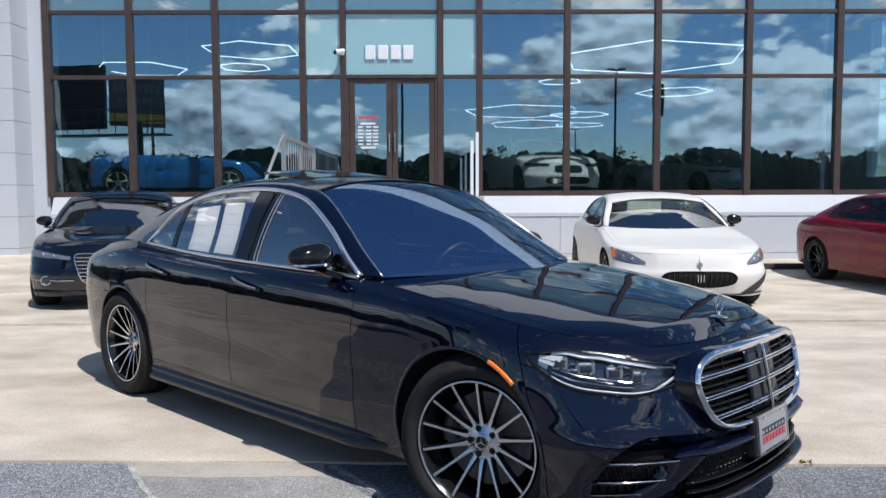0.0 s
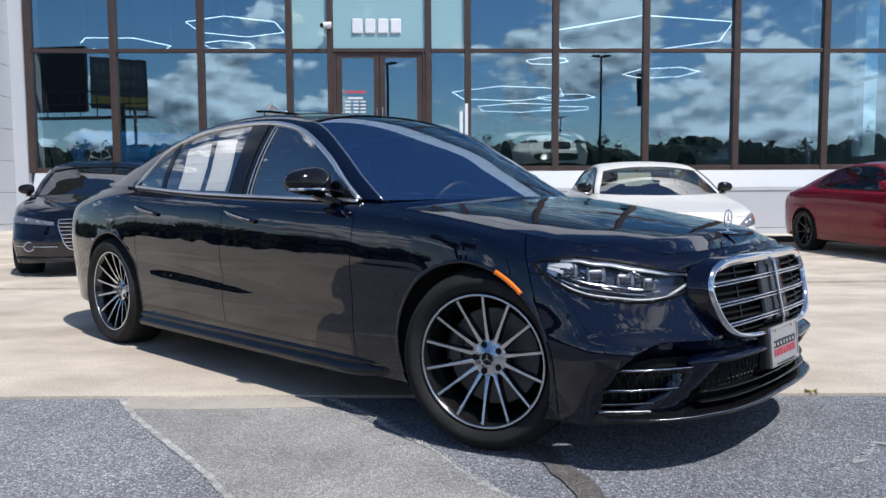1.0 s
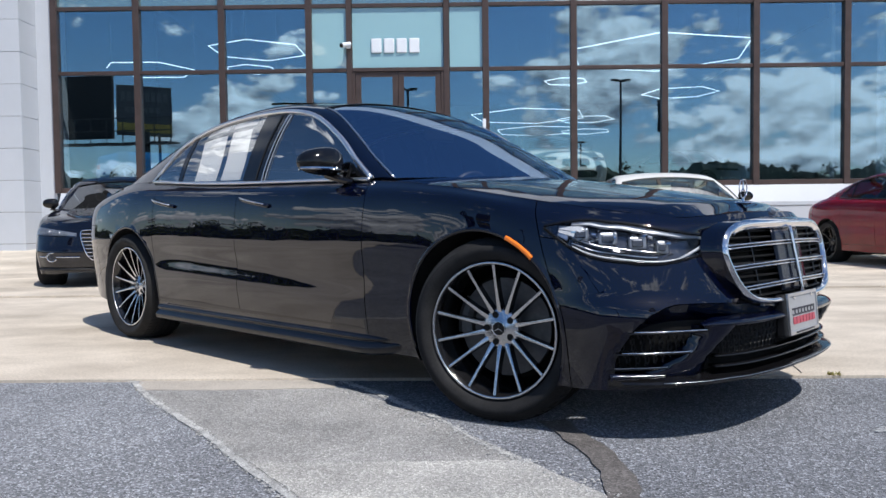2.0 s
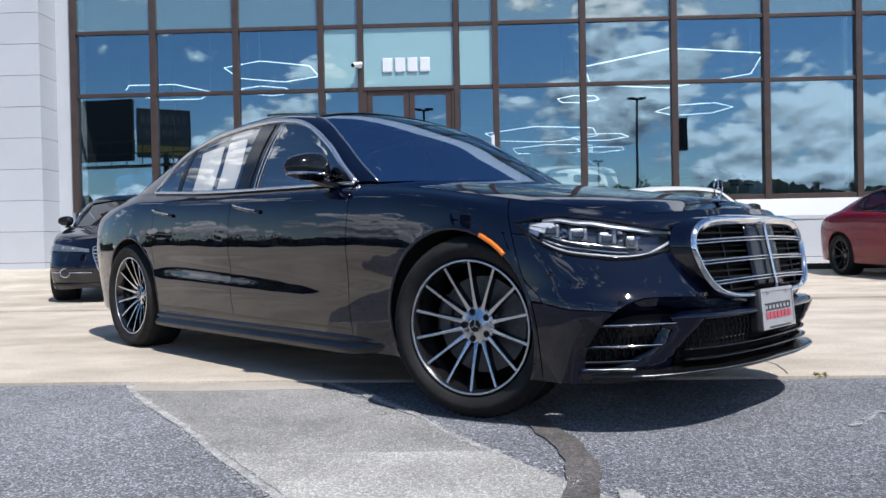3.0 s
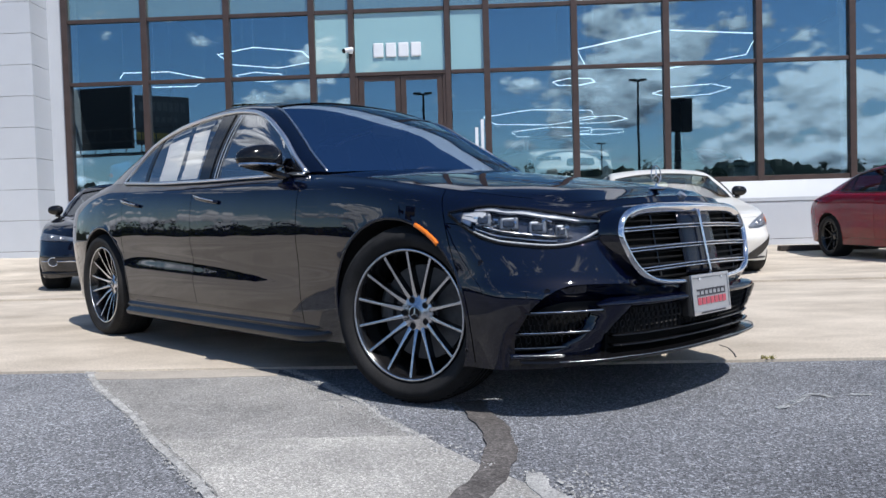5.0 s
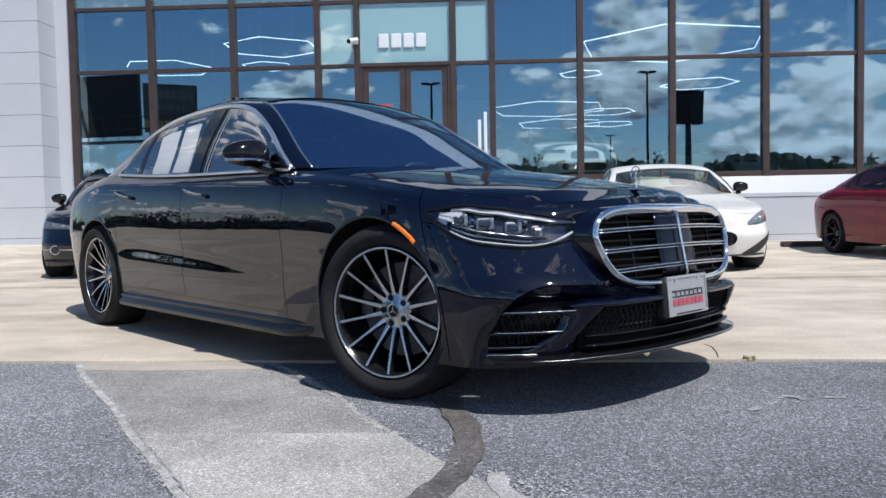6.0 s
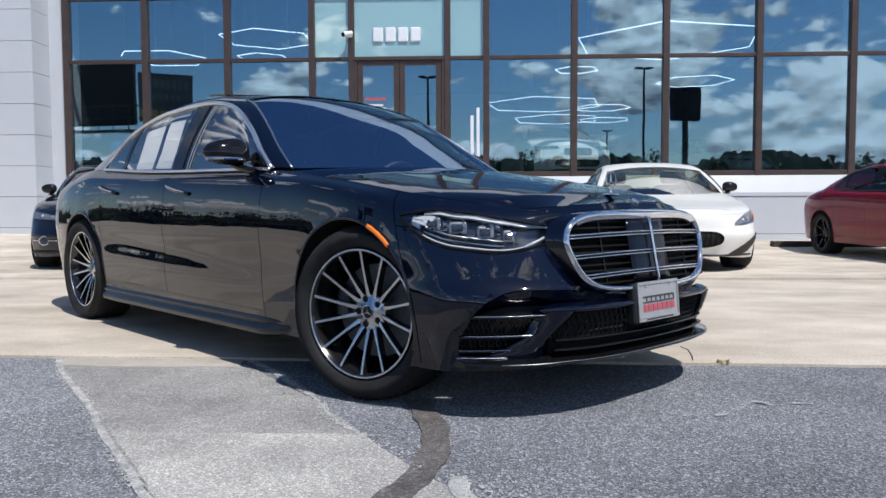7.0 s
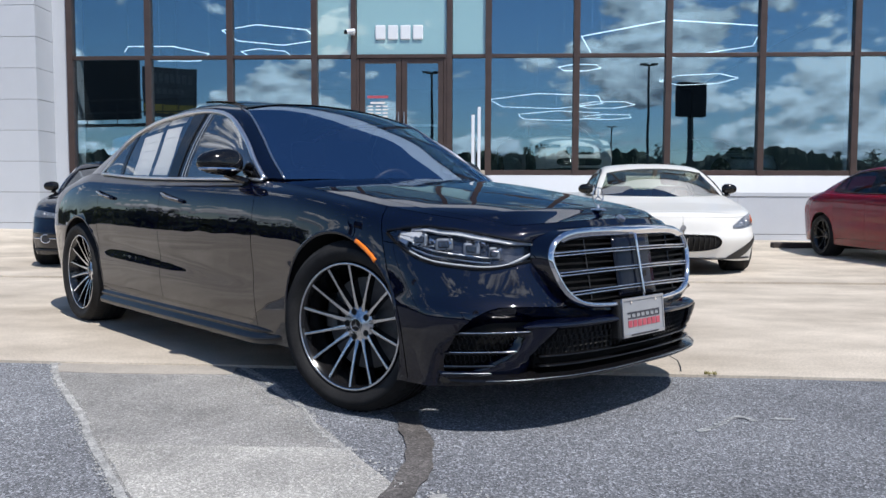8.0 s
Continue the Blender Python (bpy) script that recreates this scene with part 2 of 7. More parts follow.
FROSTED = glass("pale_frosted_glass", (0.35, 0.5, 0.5), 0.22, body=(0.42, 0.66, 0.68), body_mix=0.75, wavy=0.05)
SPANDREL = glass("teal_fritted_glass", (0.5, 0.66, 0.68), 0.28, body=(0.34, 0.56, 0.60), body_mix=0.25, wavy=0.05)
BRONZE = material("bronze_anodised_frame", (0.085, 0.060, 0.054), 0.42, 0.35, spots=0.15, scale=5, fine=0.08, fine_scale=200)
PANEL = material("white_composite_panel", (0.55, 0.58, 0.63), 0.38, 0.0, spots=0.03, scale=1.2, fine=0.02, fine_scale=60, tint_each=0.02)
FASCIA = material("white_fascia", (0.82, 0.86, 0.92), 0.45, spots=0.03, scale=1.0)
GAP = material("dark_joint", (0.03, 0.03, 0.033), 0.8, spots=0.2, scale=10)
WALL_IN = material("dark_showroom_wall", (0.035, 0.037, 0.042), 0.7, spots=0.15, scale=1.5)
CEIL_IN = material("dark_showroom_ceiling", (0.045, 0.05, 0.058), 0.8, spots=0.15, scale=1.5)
FLOOR_IN = material("polished_grey_tile", (0.10, 0.10, 0.105), 0.12, spots=0.15, scale=1.3)
COLUMN = material("white_painted_column", (0.7, 0.72, 0.74), 0.5, spots=0.03, scale=2)
LED = material("white_led_tube", (0.9, 0.9, 0.9), 0.4, spots=0.02, scale=5, glow=((0.92, 0.97, 1.0), 2.4))
STEEL = material("galvanised_rail", (0.42, 0.43, 0.44), 0.4, 0.6, spots=0.12, scale=12)
POLE_BLACK = material("black_painted_steel", (0.012, 0.012, 0.013), 0.45, spots=0.2, scale=6)
BOARD = material("billboard_back", (0.010, 0.010, 0.012), 0.8, spots=0.25, scale=0.8)
BOARD_GREY = material("billboard_grey_vinyl", (0.06, 0.063, 0.07), 0.6, spots=0.2, scale=0.7)
BOARD_YELLOW = material("billboard_yellow_vinyl", (0.42, 0.30, 0.06), 0.6, spots=0.2, scale=0.9)
WEED = material("weed_leaf", (0.36, 0.33, 0.13), 0.6, spots=0.3, scale=40)
BARK = material("bark", (0.06, 0.045, 0.035), 0.9, spots=0.3, scale=6, fine=0.2, fine_scale=30, bump=0.4)
LEAVES = material("tree_foliage", (0.036, 0.052, 0.024), 0.7, spots=0.45, scale=0.35, fine=0.3, fine_scale=3)


def ground_material(name, dark, light, grain, grain_scale, big_scale, bump, rough=0.9, streak=0.0, speck=None, grit=0.0, sheen=0.3):
    m = bpy.data.materials.new(name)
    m.use_nodes = True
    n, l = m.node_tree.nodes, m.node_tree.links
    p = n["Principled BSDF"]
    p.inputs["Roughness"].default_value, p.inputs["Specular IOR Level"].default_value = rough, sheen
    p.inputs["Diffuse Roughness"].default_value = grit
    co = n.new("ShaderNodeTexCoord")
    mp = n.new("ShaderNodeMapping")
    if streak:
        mp.inputs["Scale"].default_value = (1.0 - streak, 1.0 + 1.5 * streak, 1.0)
    l.new(co.outputs["Object"], mp.inputs["Vector"])
    big = n.new("ShaderNodeTexNoise")
    big.inputs["Scale"].default_value, big.inputs["Detail"].default_value, big.inputs["Roughness"].default_value = big_scale, 8.0, 0.6
    l.new(mp.outputs[0], big.inputs["Vector"])
    ramp = n.new("ShaderNodeValToRGB")
    ramp.color_ramp.elements[0].position, ramp.color_ramp.elements[1].position = 0.34, 0.66
    ramp.color_ramp.elements[0].color, ramp.color_ramp.elements[1].color = (*dark, 1), (*light, 1)
    l.new(big.outputs["Fac"], ramp.inputs[0])
    small = n.new("ShaderNodeTexNoise")
    small.inputs["Scale"].default_value, small.inputs["Detail"].default_value, small.inputs["Roughness"].default_value = grain_scale, 4.0, 0.7
    l.new(co.outputs["Object"], small.inputs["Vector"])
    fr = n.new("ShaderNodeMapRange")
    fr.inputs["From Min"].default_value, fr.inputs["From Max"].default_value = 0.32, 0.68
    fr.inputs["To Min"].default_value, fr.inputs["To Max"].default_value = 1 - grain, 1 + grain
    l.new(small.outputs["Fac"], fr.inputs["Value"])
    mul = n.new("ShaderNodeMixRGB")
    mul.blend_type, mul.inputs["Fac"].default_value = "MULTIPLY", 1.0
    l.new(ramp.outputs["Color"], mul.inputs["Color1"])
    l.new(fr.outputs[0], mul.inputs["Color2"])
    colour, height = mul.outputs[0], small.outputs["Fac"]
    if speck:
        vo = n.new("ShaderNodeTexVoronoi")
        vo.inputs["Scale"].default_value = speck[1]
        l.new(co.outputs["Object"], vo.inputs["Vector"])
        sr = n.new("ShaderNodeValToRGB")
        sr.color_ramp.elements[0].position, sr.color_ramp.elements[1].position = 0.0, 1.0
        sr.color_ramp.elements[0].color, sr.color_ramp.elements[1].color = (*(c[0] for c in speck[0]), 1), (*(c[3] for c in speck[0]), 1)
        for q, k in ((0.45, 1), (0.8, 2)):
            e = sr.color_ramp.elements.new(q)
            e.color = (*(c[k] for c in speck[0]), 1)
        sep = n.new("ShaderNodeSeparateColor")
        l.new(vo.outputs["Color"], sep.inputs[0])
        l.new(sep.outputs[0], sr.inputs[0])
        mx = n.new("ShaderNodeMixRGB")
        mx.blend_type, mx.inputs["Fac"].default_value = "MULTIPLY", 1.0
        l.new(colour, mx.inputs["Color1"])
        l.new(sr.outputs["Color"], mx.inputs["Color2"])
        colour, height = mx.outputs[0], vo.outputs["Distance"]
    l.new(colour, p.inputs["Base Color"])
    bp = n.new("ShaderNodeBump")
    bp.inputs["Strength"].default_value, bp.inputs["Distance"].default_value = bump, 0.005
    l.new(height, bp.inputs["Height"])
    l.new(bp.outputs[0], p.inputs["Normal"])
    return m


STONES = ((0.42, 0.80, 1.15, 2.1),) * 3
FLECKS = ((0.66, 0.92, 1.08, 1.55),) * 3
ASPHALT = ground_material("asphalt", (0.165, 0.172, 0.192), (0.270, 0.281, 0.306), 0.30, 420, 0.8, 0.9, 0.85, speck=(STONES, 165), grit=1.0, sheen=0.08)
OLD_ASPHALT = ground_material("worn_grey_asphalt", (0.225, 0.222, 0.219), (0.345, 0.339, 0.330), 0.25, 400, 1.5, 0.6, speck=(FLECKS, 175), grit=1.0, sheen=0.08)
PALE_ASPHALT = ground_material("pale_worn_asphalt", (0.295, 0.290, 0.280), (0.45, 0.44, 0.42), 0.25, 400, 1.8, 0.6, speck=(FLECKS, 175), grit=1.0, sheen=0.08)
GUTTER = ground_material("grey_concrete_strip", (0.36, 0.325, 0.285), (0.50, 0.455, 0.40), 0.18, 120, 3.0, 0.3)
CRUMB = ground_material("crumbled_joint_grit", (0.30, 0.30, 0.295), (0.54, 0.535, 0.525), 0.4, 120, 14.0, 0.8)
CONCRETE = ground_material("brushed_concrete", (0.42, 0.365, 0.30), (0.68, 0.605, 0.51), 0.20, 75, 1.1, 0.35, 0.8, streak=0.2)
TAR = ground_material("tar_seal", (0.098, 0.090, 0.087), (0.158, 0.147, 0.142), 0.3, 120, 6.0, 0.4, 0.7, speck=(FLECKS, 120))


# ---- helpers for shapes ----
def part(name, bm, mat, parent=None, label="", smooth=False, m=None):
    """Links a bmesh as one mesh object, under a thing or a part."""
    me = bpy.data.meshes.new(name)
    bmesh.ops.recalc_face_normals(bm, faces=bm.faces[:])
    bm.to_mesh(me)
    bm.free()
    if smooth:
        for f in me.polygons:
            f.use_smooth = True
    if mat:
        me.materials.append(mat)
    ob = new(name, me)
    if parent:
        ob.parent = parent
    if m:
        ob.matrix_basis = m
    if label:
        tagged(ob, label)
    return ob


def thing(name, label, category, m=None, group="", kind=""):
    ob = new(name)
    if m:
        ob.matrix_basis = m
    return tagged(ob, label, category, group, kind)


def add_box(bm, lo, hi, bevel=0.0, m=None):
    r = bmesh.ops.create_cube(bm, size=1.0)
    vs = r["verts"]
    for v in vs:
        v.co = Vector([(a + b) / 2 + c * (b - a) for a, b, c in zip(lo, hi, v.co)])
    if bevel:
        es = list({e for v in vs for e in v.link_edges})
        out = bmesh.ops.bevel(bm, geom=es, offset=bevel, segments=2, affect="EDGES", profile=0.5)
        vs = list({v for f in out["faces"] for v in f.verts} | {v for v in vs if v.is_valid})
    if m:
        bmesh.ops.transform(bm, matrix=m, verts=[v for v in vs if v.is_valid])
    return vs


def box_bm(lo, hi, bevel=0.0):
    bm = bmesh.new()
    add_box(bm, lo, hi, bevel)
    return bm


def add_rod(bm, a, b, r, r2=None, seg=10):
    a, b = Vector(a), Vector(b)
    d = b - a
    out = bmesh.ops.create_cone(bm, cap_ends=True, segments=seg, radius1=r, radius2=r if r2 is None else r2, depth=d.length)
    m = Matrix.Translation((a + b) / 2) @ d.to_track_quat("Z", "Y").to_matrix().to_4x4()
    bmesh.ops.transform(bm, matrix=m, verts=out["verts"])


def rod_bm(a, b, r, r2=None, seg=10):
    bm = bmesh.new()
    add_rod(bm, a, b, r, r2, seg)
    return bm


def add_ribbon(bm, pts, rx, rz, closed=False, seg=8, up=(0, 0, 1)):
    """A bar of oval section swept along points."""
    pts = [Vector(p) for p in pts]
    n, rings = len(pts), []
    for i, p in enumerate(pts):
        q0 = pts[(i - 1) % n] if closed or i else p
        q1 = pts[(i + 1) % n] if closed or i < n - 1 else p
        t = (q1 - q0).normalized()
        side = t.cross(Vector(up))
        side = side.normalized() if side.length > 1e-5 else Vector((1, 0, 0))
        top = side.cross(t).normalized()
        rings.append([bm.verts.new(p + side * rx * math.cos(a) + top * rz * math.sin(a)) for a in (2 * math.pi * k / seg for k in range(seg))])
    for i in range(n if closed else n - 1):
        r0, r1 = rings[i], rings[(i + 1) % n]
        for k in range(seg):
            bm.faces.new((r0[k], r0[(k + 1) % seg], r1[(k + 1) % seg], r1[k]))
    if not closed:
        bm.faces.new(rings[0])
        bm.faces.new(rings[-1])


def ribbon_bm(pts, rx, rz, closed=False, seg=8, up=(0, 0, 1)):
    bm = bmesh.new()
    add_ribbon(bm, pts, rx, rz, closed, seg, up)
    return bm


def grid_bm(pts, skip=None):
    """A sheet of quads over a rows x columns array of points; skip: faces left out."""
    bm = bmesh.new()
    rows, cols = len(pts), len(pts[0])
    vs = [[bm.verts.new(p) for p in row] for row in pts]
    for i in range(rows - 1):
        for j in range(cols - 1):
            if skip is None or not skip[i][j]:
                try:
                    bm.faces.new((vs[i][j], vs[i][j + 1], vs[i + 1][j + 1], vs[i + 1][j]))
                except ValueError:
                    pass
    loose = [v for v in bm.verts if not v.link_faces]
    bmesh.ops.delete(bm, geom=loose, context="VERTS")
    bmesh.ops.remove_doubles(bm, verts=bm.verts[:], dist=1e-5)
    return bm


def thicken(bm, depth):
    """Turns in the open edges of a sheet, as a pressed panel's folded edge."""
    bmesh.ops.recalc_face_normals(bm, faces=bm.faces[:])
    bm.normal_update()
    normals = {v: v.normal.copy() for v in bm.verts}
    es = [e for e in bm.edges if len(e.link_faces) == 1 and not all(abs(v.co.y) < 2e-4 for v in e.verts)]
    for e in es:
        e.smooth = False
    out = bmesh.ops.extrude_edge_only(bm, edges=es)
    news = [g for g in out["geom"] if isinstance(g, bmesh.types.BMVert)]
    for v in news:
        near = [e.other_vert(v) for e in v.link_edges if e.other_vert(v) in normals]
        if near:
            v.co -= normals[near[0]] * depth
    return bm


def solid(bm, depth):
    """Gives a sheet a real thickness, downwards from its face."""
    bmesh.ops.recalc_face_normals(bm, faces=bm.faces[:])
    bmesh.ops.solidify(bm, geom=bm.faces[:], thickness=depth)
    return bm


def spline(ctrl, per):
    """Catmull-Rom through control points (n, k): (n - 1) * per + 1 samples."""
    c = np.array(ctrl, float)
    e = np.vstack([2 * c[0] - c[1], c, 2 * c[-1] - c[-2]])
    out = []
    for i in range(len(c) - 1):
        p0, p1, p2, p3 = e[i], e[i + 1], e[i + 2], e[i + 3]
        for k in range(per):
            t = k / per
            out.append(0.5 * (2 * p1 + (p2 - p0) * t + (2 * p0 - 5 * p1 + 4 * p2 - p3) * t * t + (3 * p1 - p0 - 3 * p2 + p3) * t ** 3))
    out.append(c[-1])
    return np.array(out)


CURVES = {}


def along(ctrl, x):
    """Smooth value at x of a curve given as (x, v...) rows in rising or falling x."""
    key = tuple(tuple(r) for r in ctrl)
    if key not in CURVES:
        s = spline(np.array(ctrl, float), 24)
        CURVES[key] = s[::-1] if s[0, 0] > s[-1, 0] else s
    s = CURVES[key]
    return [float(np.interp(x, s[:, 0], s[:, k])) for k in range(1, s.shape[1])]


# ---- ground ----
FRONT_Y = 15.56      # the glass front's plane
FLOOR_Z = 1.40       # the showroom floor


def apron_z(x, y):
    t = min(1.0, max(0.0, (y - 11.6) / 3.6))
    return 0.014 + t * t * (3 - 2 * t) * (0.18 - 0.011 * max(-10.0, min(9.0, x)))


def edge_y(x):
    return 3.885 - 0.030 * x + 0.012 * noise.noise((x * 1.7, 0.3, 0)) + 0.006 * noise.noise((x * 9, 4.0, 0))


def flat_patch(name, outline, z, mat, label, category="", jitter=0.0, thick=0.006):
    """A thin paved area with an uneven rim, lying on the ground."""
    pts = []
    n = len(outline)
    for i in range(n):
        a, b = Vector((*outline[i], 0)), Vector((*outline[(i + 1) % n], 0))
        k = max(1, int((b - a).length / 0.05))
        for j in range(k):
            p = a.lerp(b, j / k)
            pts.append(p + Vector((noise.noise(p * 9), noise.noise(p * 9 + Vector((7, 3, 1))), 0)) * jitter)
    bm = bmesh.new()
    f = bm.faces.new([bm.verts.new((p.x, p.y, z)) for p in pts])
    bmesh.ops.triangulate(bm, faces=[f])
    r = bmesh.ops.extrude_face_region(bm, geom=bm.faces[:])
    for g in r["geom"]:
        if isinstance(g, bmesh.types.BMVert):
            g.co.z -= thick
    return tagged(part(name, bm, mat), label, category or "pavement", kind="structure")


xs = [-600, -120, -30, -12, -6, -3, 0, 3, 6, 12, 30, 120, 600]
ys = [-600, -120, -40, -15, -6, -2, 1, 3, 6, 12, 20, 60, 600]
tagged(part("ground", grid_bm([[(x, y, 0) for x in xs] for y in ys]), ASPHALT), "dark grey asphalt car park with pale stone specks", "ground", kind="structure")

pavement = tagged(new("pavement"), "sunlit beige concrete apron in large slabs before the showroom", "pavement", kind="structure")
SLAB_X = [-40, -31, -22.5, -18, -13.5, -9.0, -4.5, 0.0, 4.5, 9.0, 13.5, 18, 22.5, 31, 40]
SLAB_Y = [0, 8.2, 12.1, 15.9]
for i in range(len(SLAB_X) - 1):
    for j in range(3):
        x0, x1 = SLAB_X[i] + 0.0015, SLAB_X[i + 1] - 0.0015
        nx, ny = (40 if abs(x0) < 10 and j == 0 else 8), 8
        rows = []
        for b in range(ny + 1):
            row = []
            for a in range(nx + 1):
                x = x0 + (x1 - x0) * a / nx
                y0 = edge_y(x) if j == 0 else SLAB_Y[j] + 0.0015
                y = y0 + (SLAB_Y[j + 1] - 0.0015 - y0) * b / ny
                row.append((x, y, apron_z(x, y)))
            rows.append(row)
        part("slab", solid(grid_bm(rows), 0.02), CONCRETE, pavement)

# the worn asphalt patch, its grit seam, the gutter strip and the tar line
flat_patch("worn_patch", [(-1.60, 3.80), (-1.10, 3.13), (-0.68, 2.50), (-0.30, 1.98), (0.10, 1.45), (0.55, 0.60), (1.8, -0.6), (1.30, 0.6), (0.95, 1.35), (0.60, 1.95), (0.37, 2.27), (0.16, 2.62), (-0.13, 3.12), (-0.62, 3.80)],
           0.003, OLD_ASPHALT, "worn grey asphalt patch set in darker asphalt", jitter=0.012)
flat_patch("pale_patch", [(-0.74, 2.62), (-0.30, 1.98), (0.10, 1.45), (0.55, 0.60), (1.8, -0.6), (1.30, 0.6), (0.95, 1.35), (0.60, 1.95), (0.37, 2.27), (0.16, 2.62)],
           0.005, PALE_ASPHALT, "paler worn asphalt patch with a straight edge", jitter=0.010)
flat_patch("gutter_strip", [(-1.63, 3.955), (-1.57, 3.735), (-1.10, 3.712), (-0.62, 3.728), (-0.66, 3.945)], 0.0055, GUTTER, "narrow grey concrete gutter strip", jitter=0.008)
GRIT_LINES = []
for name, line, w, mat, z, label in (
        ("joint_grit", [(-1.66, 3.94), (-1.50, 3.66), (-1.34, 3.43), (-1.16, 3.19), (-0.97, 2.92), (-0.80, 2.66), (-0.62, 2.40), (-0.46, 2.17), (-0.30, 1.95), (-0.05, 1.6), (0.2, 1.2)], 0.0125, CRUMB, 0.0065, "crumbling pale grit in an open asphalt joint"),
        ("joint_grit", [(-0.60, 3.86), (-0.42, 3.62), (-0.30, 3.42), (-0.14, 3.16), (0.02, 2.82), (0.16, 2.60)], 0.0028, CRUMB, 0.0065, "crumbling pale grit in an open asphalt joint"),
        ("joint_grit", [(0.50, 2.20), (0.54, 2.02), (0.66, 1.90), (0.74, 1.70)], 0.028, CRUMB, 0.0078, "pale crumbled grit beside a tar line"),
        ("tar_line", [(0.31, 3.10), (0.36, 2.90), (0.41, 2.68), (0.42, 2.50), (0.41, 2.32), (0.37, 2.16), (0.31, 2.00), (0.20, 1.80), (0.10, 1.60)], 0.050, TAR, 0.0066, "dark brown strip of tar over a crack")):
    c = spline([(*p, 0) for p in line], 12)
    left, right = [], []
    for k in range(len(c)):
        t = Vector(c[min(k + 1, len(c) - 1)] - c[max(k - 1, 0)]).normalized()
        s = Vector((-t.y, t.x, 0))
        p = Vector(c[k])
        wl_, wr_ = (w * (1 + (0.22 if mat is TAR else 0.6) * noise.noise(p * 14 + Vector((0, 0, q)))) for q in (1.5, 8.5))
        left.append((p + s * wl_)[:2])
        right.append((p - s * wr_)[:2])
    flat_patch(name, left + right[::-1], z, mat, label, jitter=0.008, thick=0.004)
    if mat is CRUMB:
        GRIT_LINES.append((c, w))
# loose crumbs of stone along the joints and over the worn patch
def crumbs(name, spots_, mat, label):
    verts, faces = [], []
    rnd_ = random.Random(21)
    for x, y, r in spots_:
        b = len(verts)
        turn = rnd_.uniform(0, 6.28)
        for k in range(4):
            a = turn + k * math.pi / 2
            rr = r * rnd_.uniform(0.6, 1.2)
            verts.append((x + rr * math.cos(a), y + rr * math.sin(a), 0.0045 + r * 0.15))
        verts.append((x, y, 0.0045 + r * rnd_.uniform(0.7, 1.1)))
        faces += [(b + k, b + (k + 1) % 4, b + 4) for k in range(4)]
    me = bpy.data.meshes.new(name)
    me.from_pydata(verts, [], faces)
    me.materials.append(mat)
    tagged(new(name, me), label, "grit", kind="stuff")


rnd = random.Random(31)
near = []
for c, w in GRIT_LINES:
    for k in range(int(len(c) * 20)):
        p = c[rnd.randrange(len(c))]
        near.append((p[0] + rnd.gauss(0, 0.013), p[1] + rnd.gauss(0, 0.013), rnd.uniform(0.002, 0.006)))
for k in range(260):
    q, side = rnd.random(), rnd.gauss(0, 0.02)
    near.append((-0.60 + 0.98 * q + side, 3.68 - 1.41 * q + side, rnd.uniform(0.003, 0.008)))
crumbs("joint_crumbs", near, CRUMB, "loose pale stone crumbs along the asphalt joints")
loose = [(rnd.uniform(-1.4, 2.4), rnd.uniform(1.6, 3.8), rnd.uniform(0.002, 0.0045)) for k in range(500)]
loose += [(0.60 + rnd.gauss(0, 0.07), 1.98 + rnd.gauss(0, 0.12), rnd.uniform(0.003, 0.007)) for k in range(260)]
crumbs("loose_grit", loose, CRUMB, "scattered small pale stones on the asphalt")
# a scuffed white mark and a fine crack
bm = bmesh.new()
rnd = random.Random(5)
strokes = spline([(1.47, 2.90), (1.57, 2.985), (1.685, 3.105), (1.74, 3.065)], 22)
for k in range(len(strokes) + 14):
    x, y = strokes[k] if k < len(strokes) else (1.83 + 0.07 * (k - len(strokes)) / 13, 3.09)
    c = Vector((x + rnd.uniform(-0.008, 0.008), y + rnd.uniform(-0.012, 0.012), 0.005))
    vs = [bm.verts.new(c + Vector((rnd.uniform(0.3, 1) * 0.016 * math.cos(a), rnd.uniform(0.3, 1) * 0.008 * math.sin(a), 0))) for a in (j * math.pi / 3 for j in range(6))]
    bm.faces.new(vs)
tagged(part("paint_scuff", solid(bm, 0.002), material("scuffed_white_paint", (0.46, 0.47, 0.48), 0.8, spots=0.4, scale=60)), "scuffed remains of white line paint", "paint mark", kind="structure")
crack = [(1.70, 4.28), (1.715, 4.18), (1.70, 4.09), (1.685, 4.0), (1.66, 3.9)]
tagged(part("concrete_crack", ribbon_bm([(x, y, 0.0145) for x, y in crack], 0.004, 0.0015), GAP), "fine dark crack across the concrete corner", "crack", kind="structure")

# weed in the joint
weed = thing("weed", "small yellow-green weed in the concrete joint", "weed", pose(1.79, 3.845, 0.006))
bm = bmesh.new()
rnd = random.Random(3)
for k in range(70):
    a, ln, tilt = rnd.uniform(0, 6.28), rnd.uniform(0.016, 0.034), rnd.uniform(0.3, 1.3)
    base = Vector((rnd.uniform(-0.035, 0.035), rnd.uniform(-0.012, 0.012), 0))
    out = Vector((math.cos(a) * math.sin(tilt), math.sin(a) * math.sin(tilt), math.cos(tilt)))
    side = Vector((-math.sin(a), math.cos(a), 0)) * 0.004
    q = [base - side * 0.4, base + out * ln * 0.6 - side, base + out * ln, base + out * ln * 0.6 + side, base + side * 0.4]
    bm.faces.new([bm.verts.new(v) for v in q])
part("leaves", bm, WEED, weed)

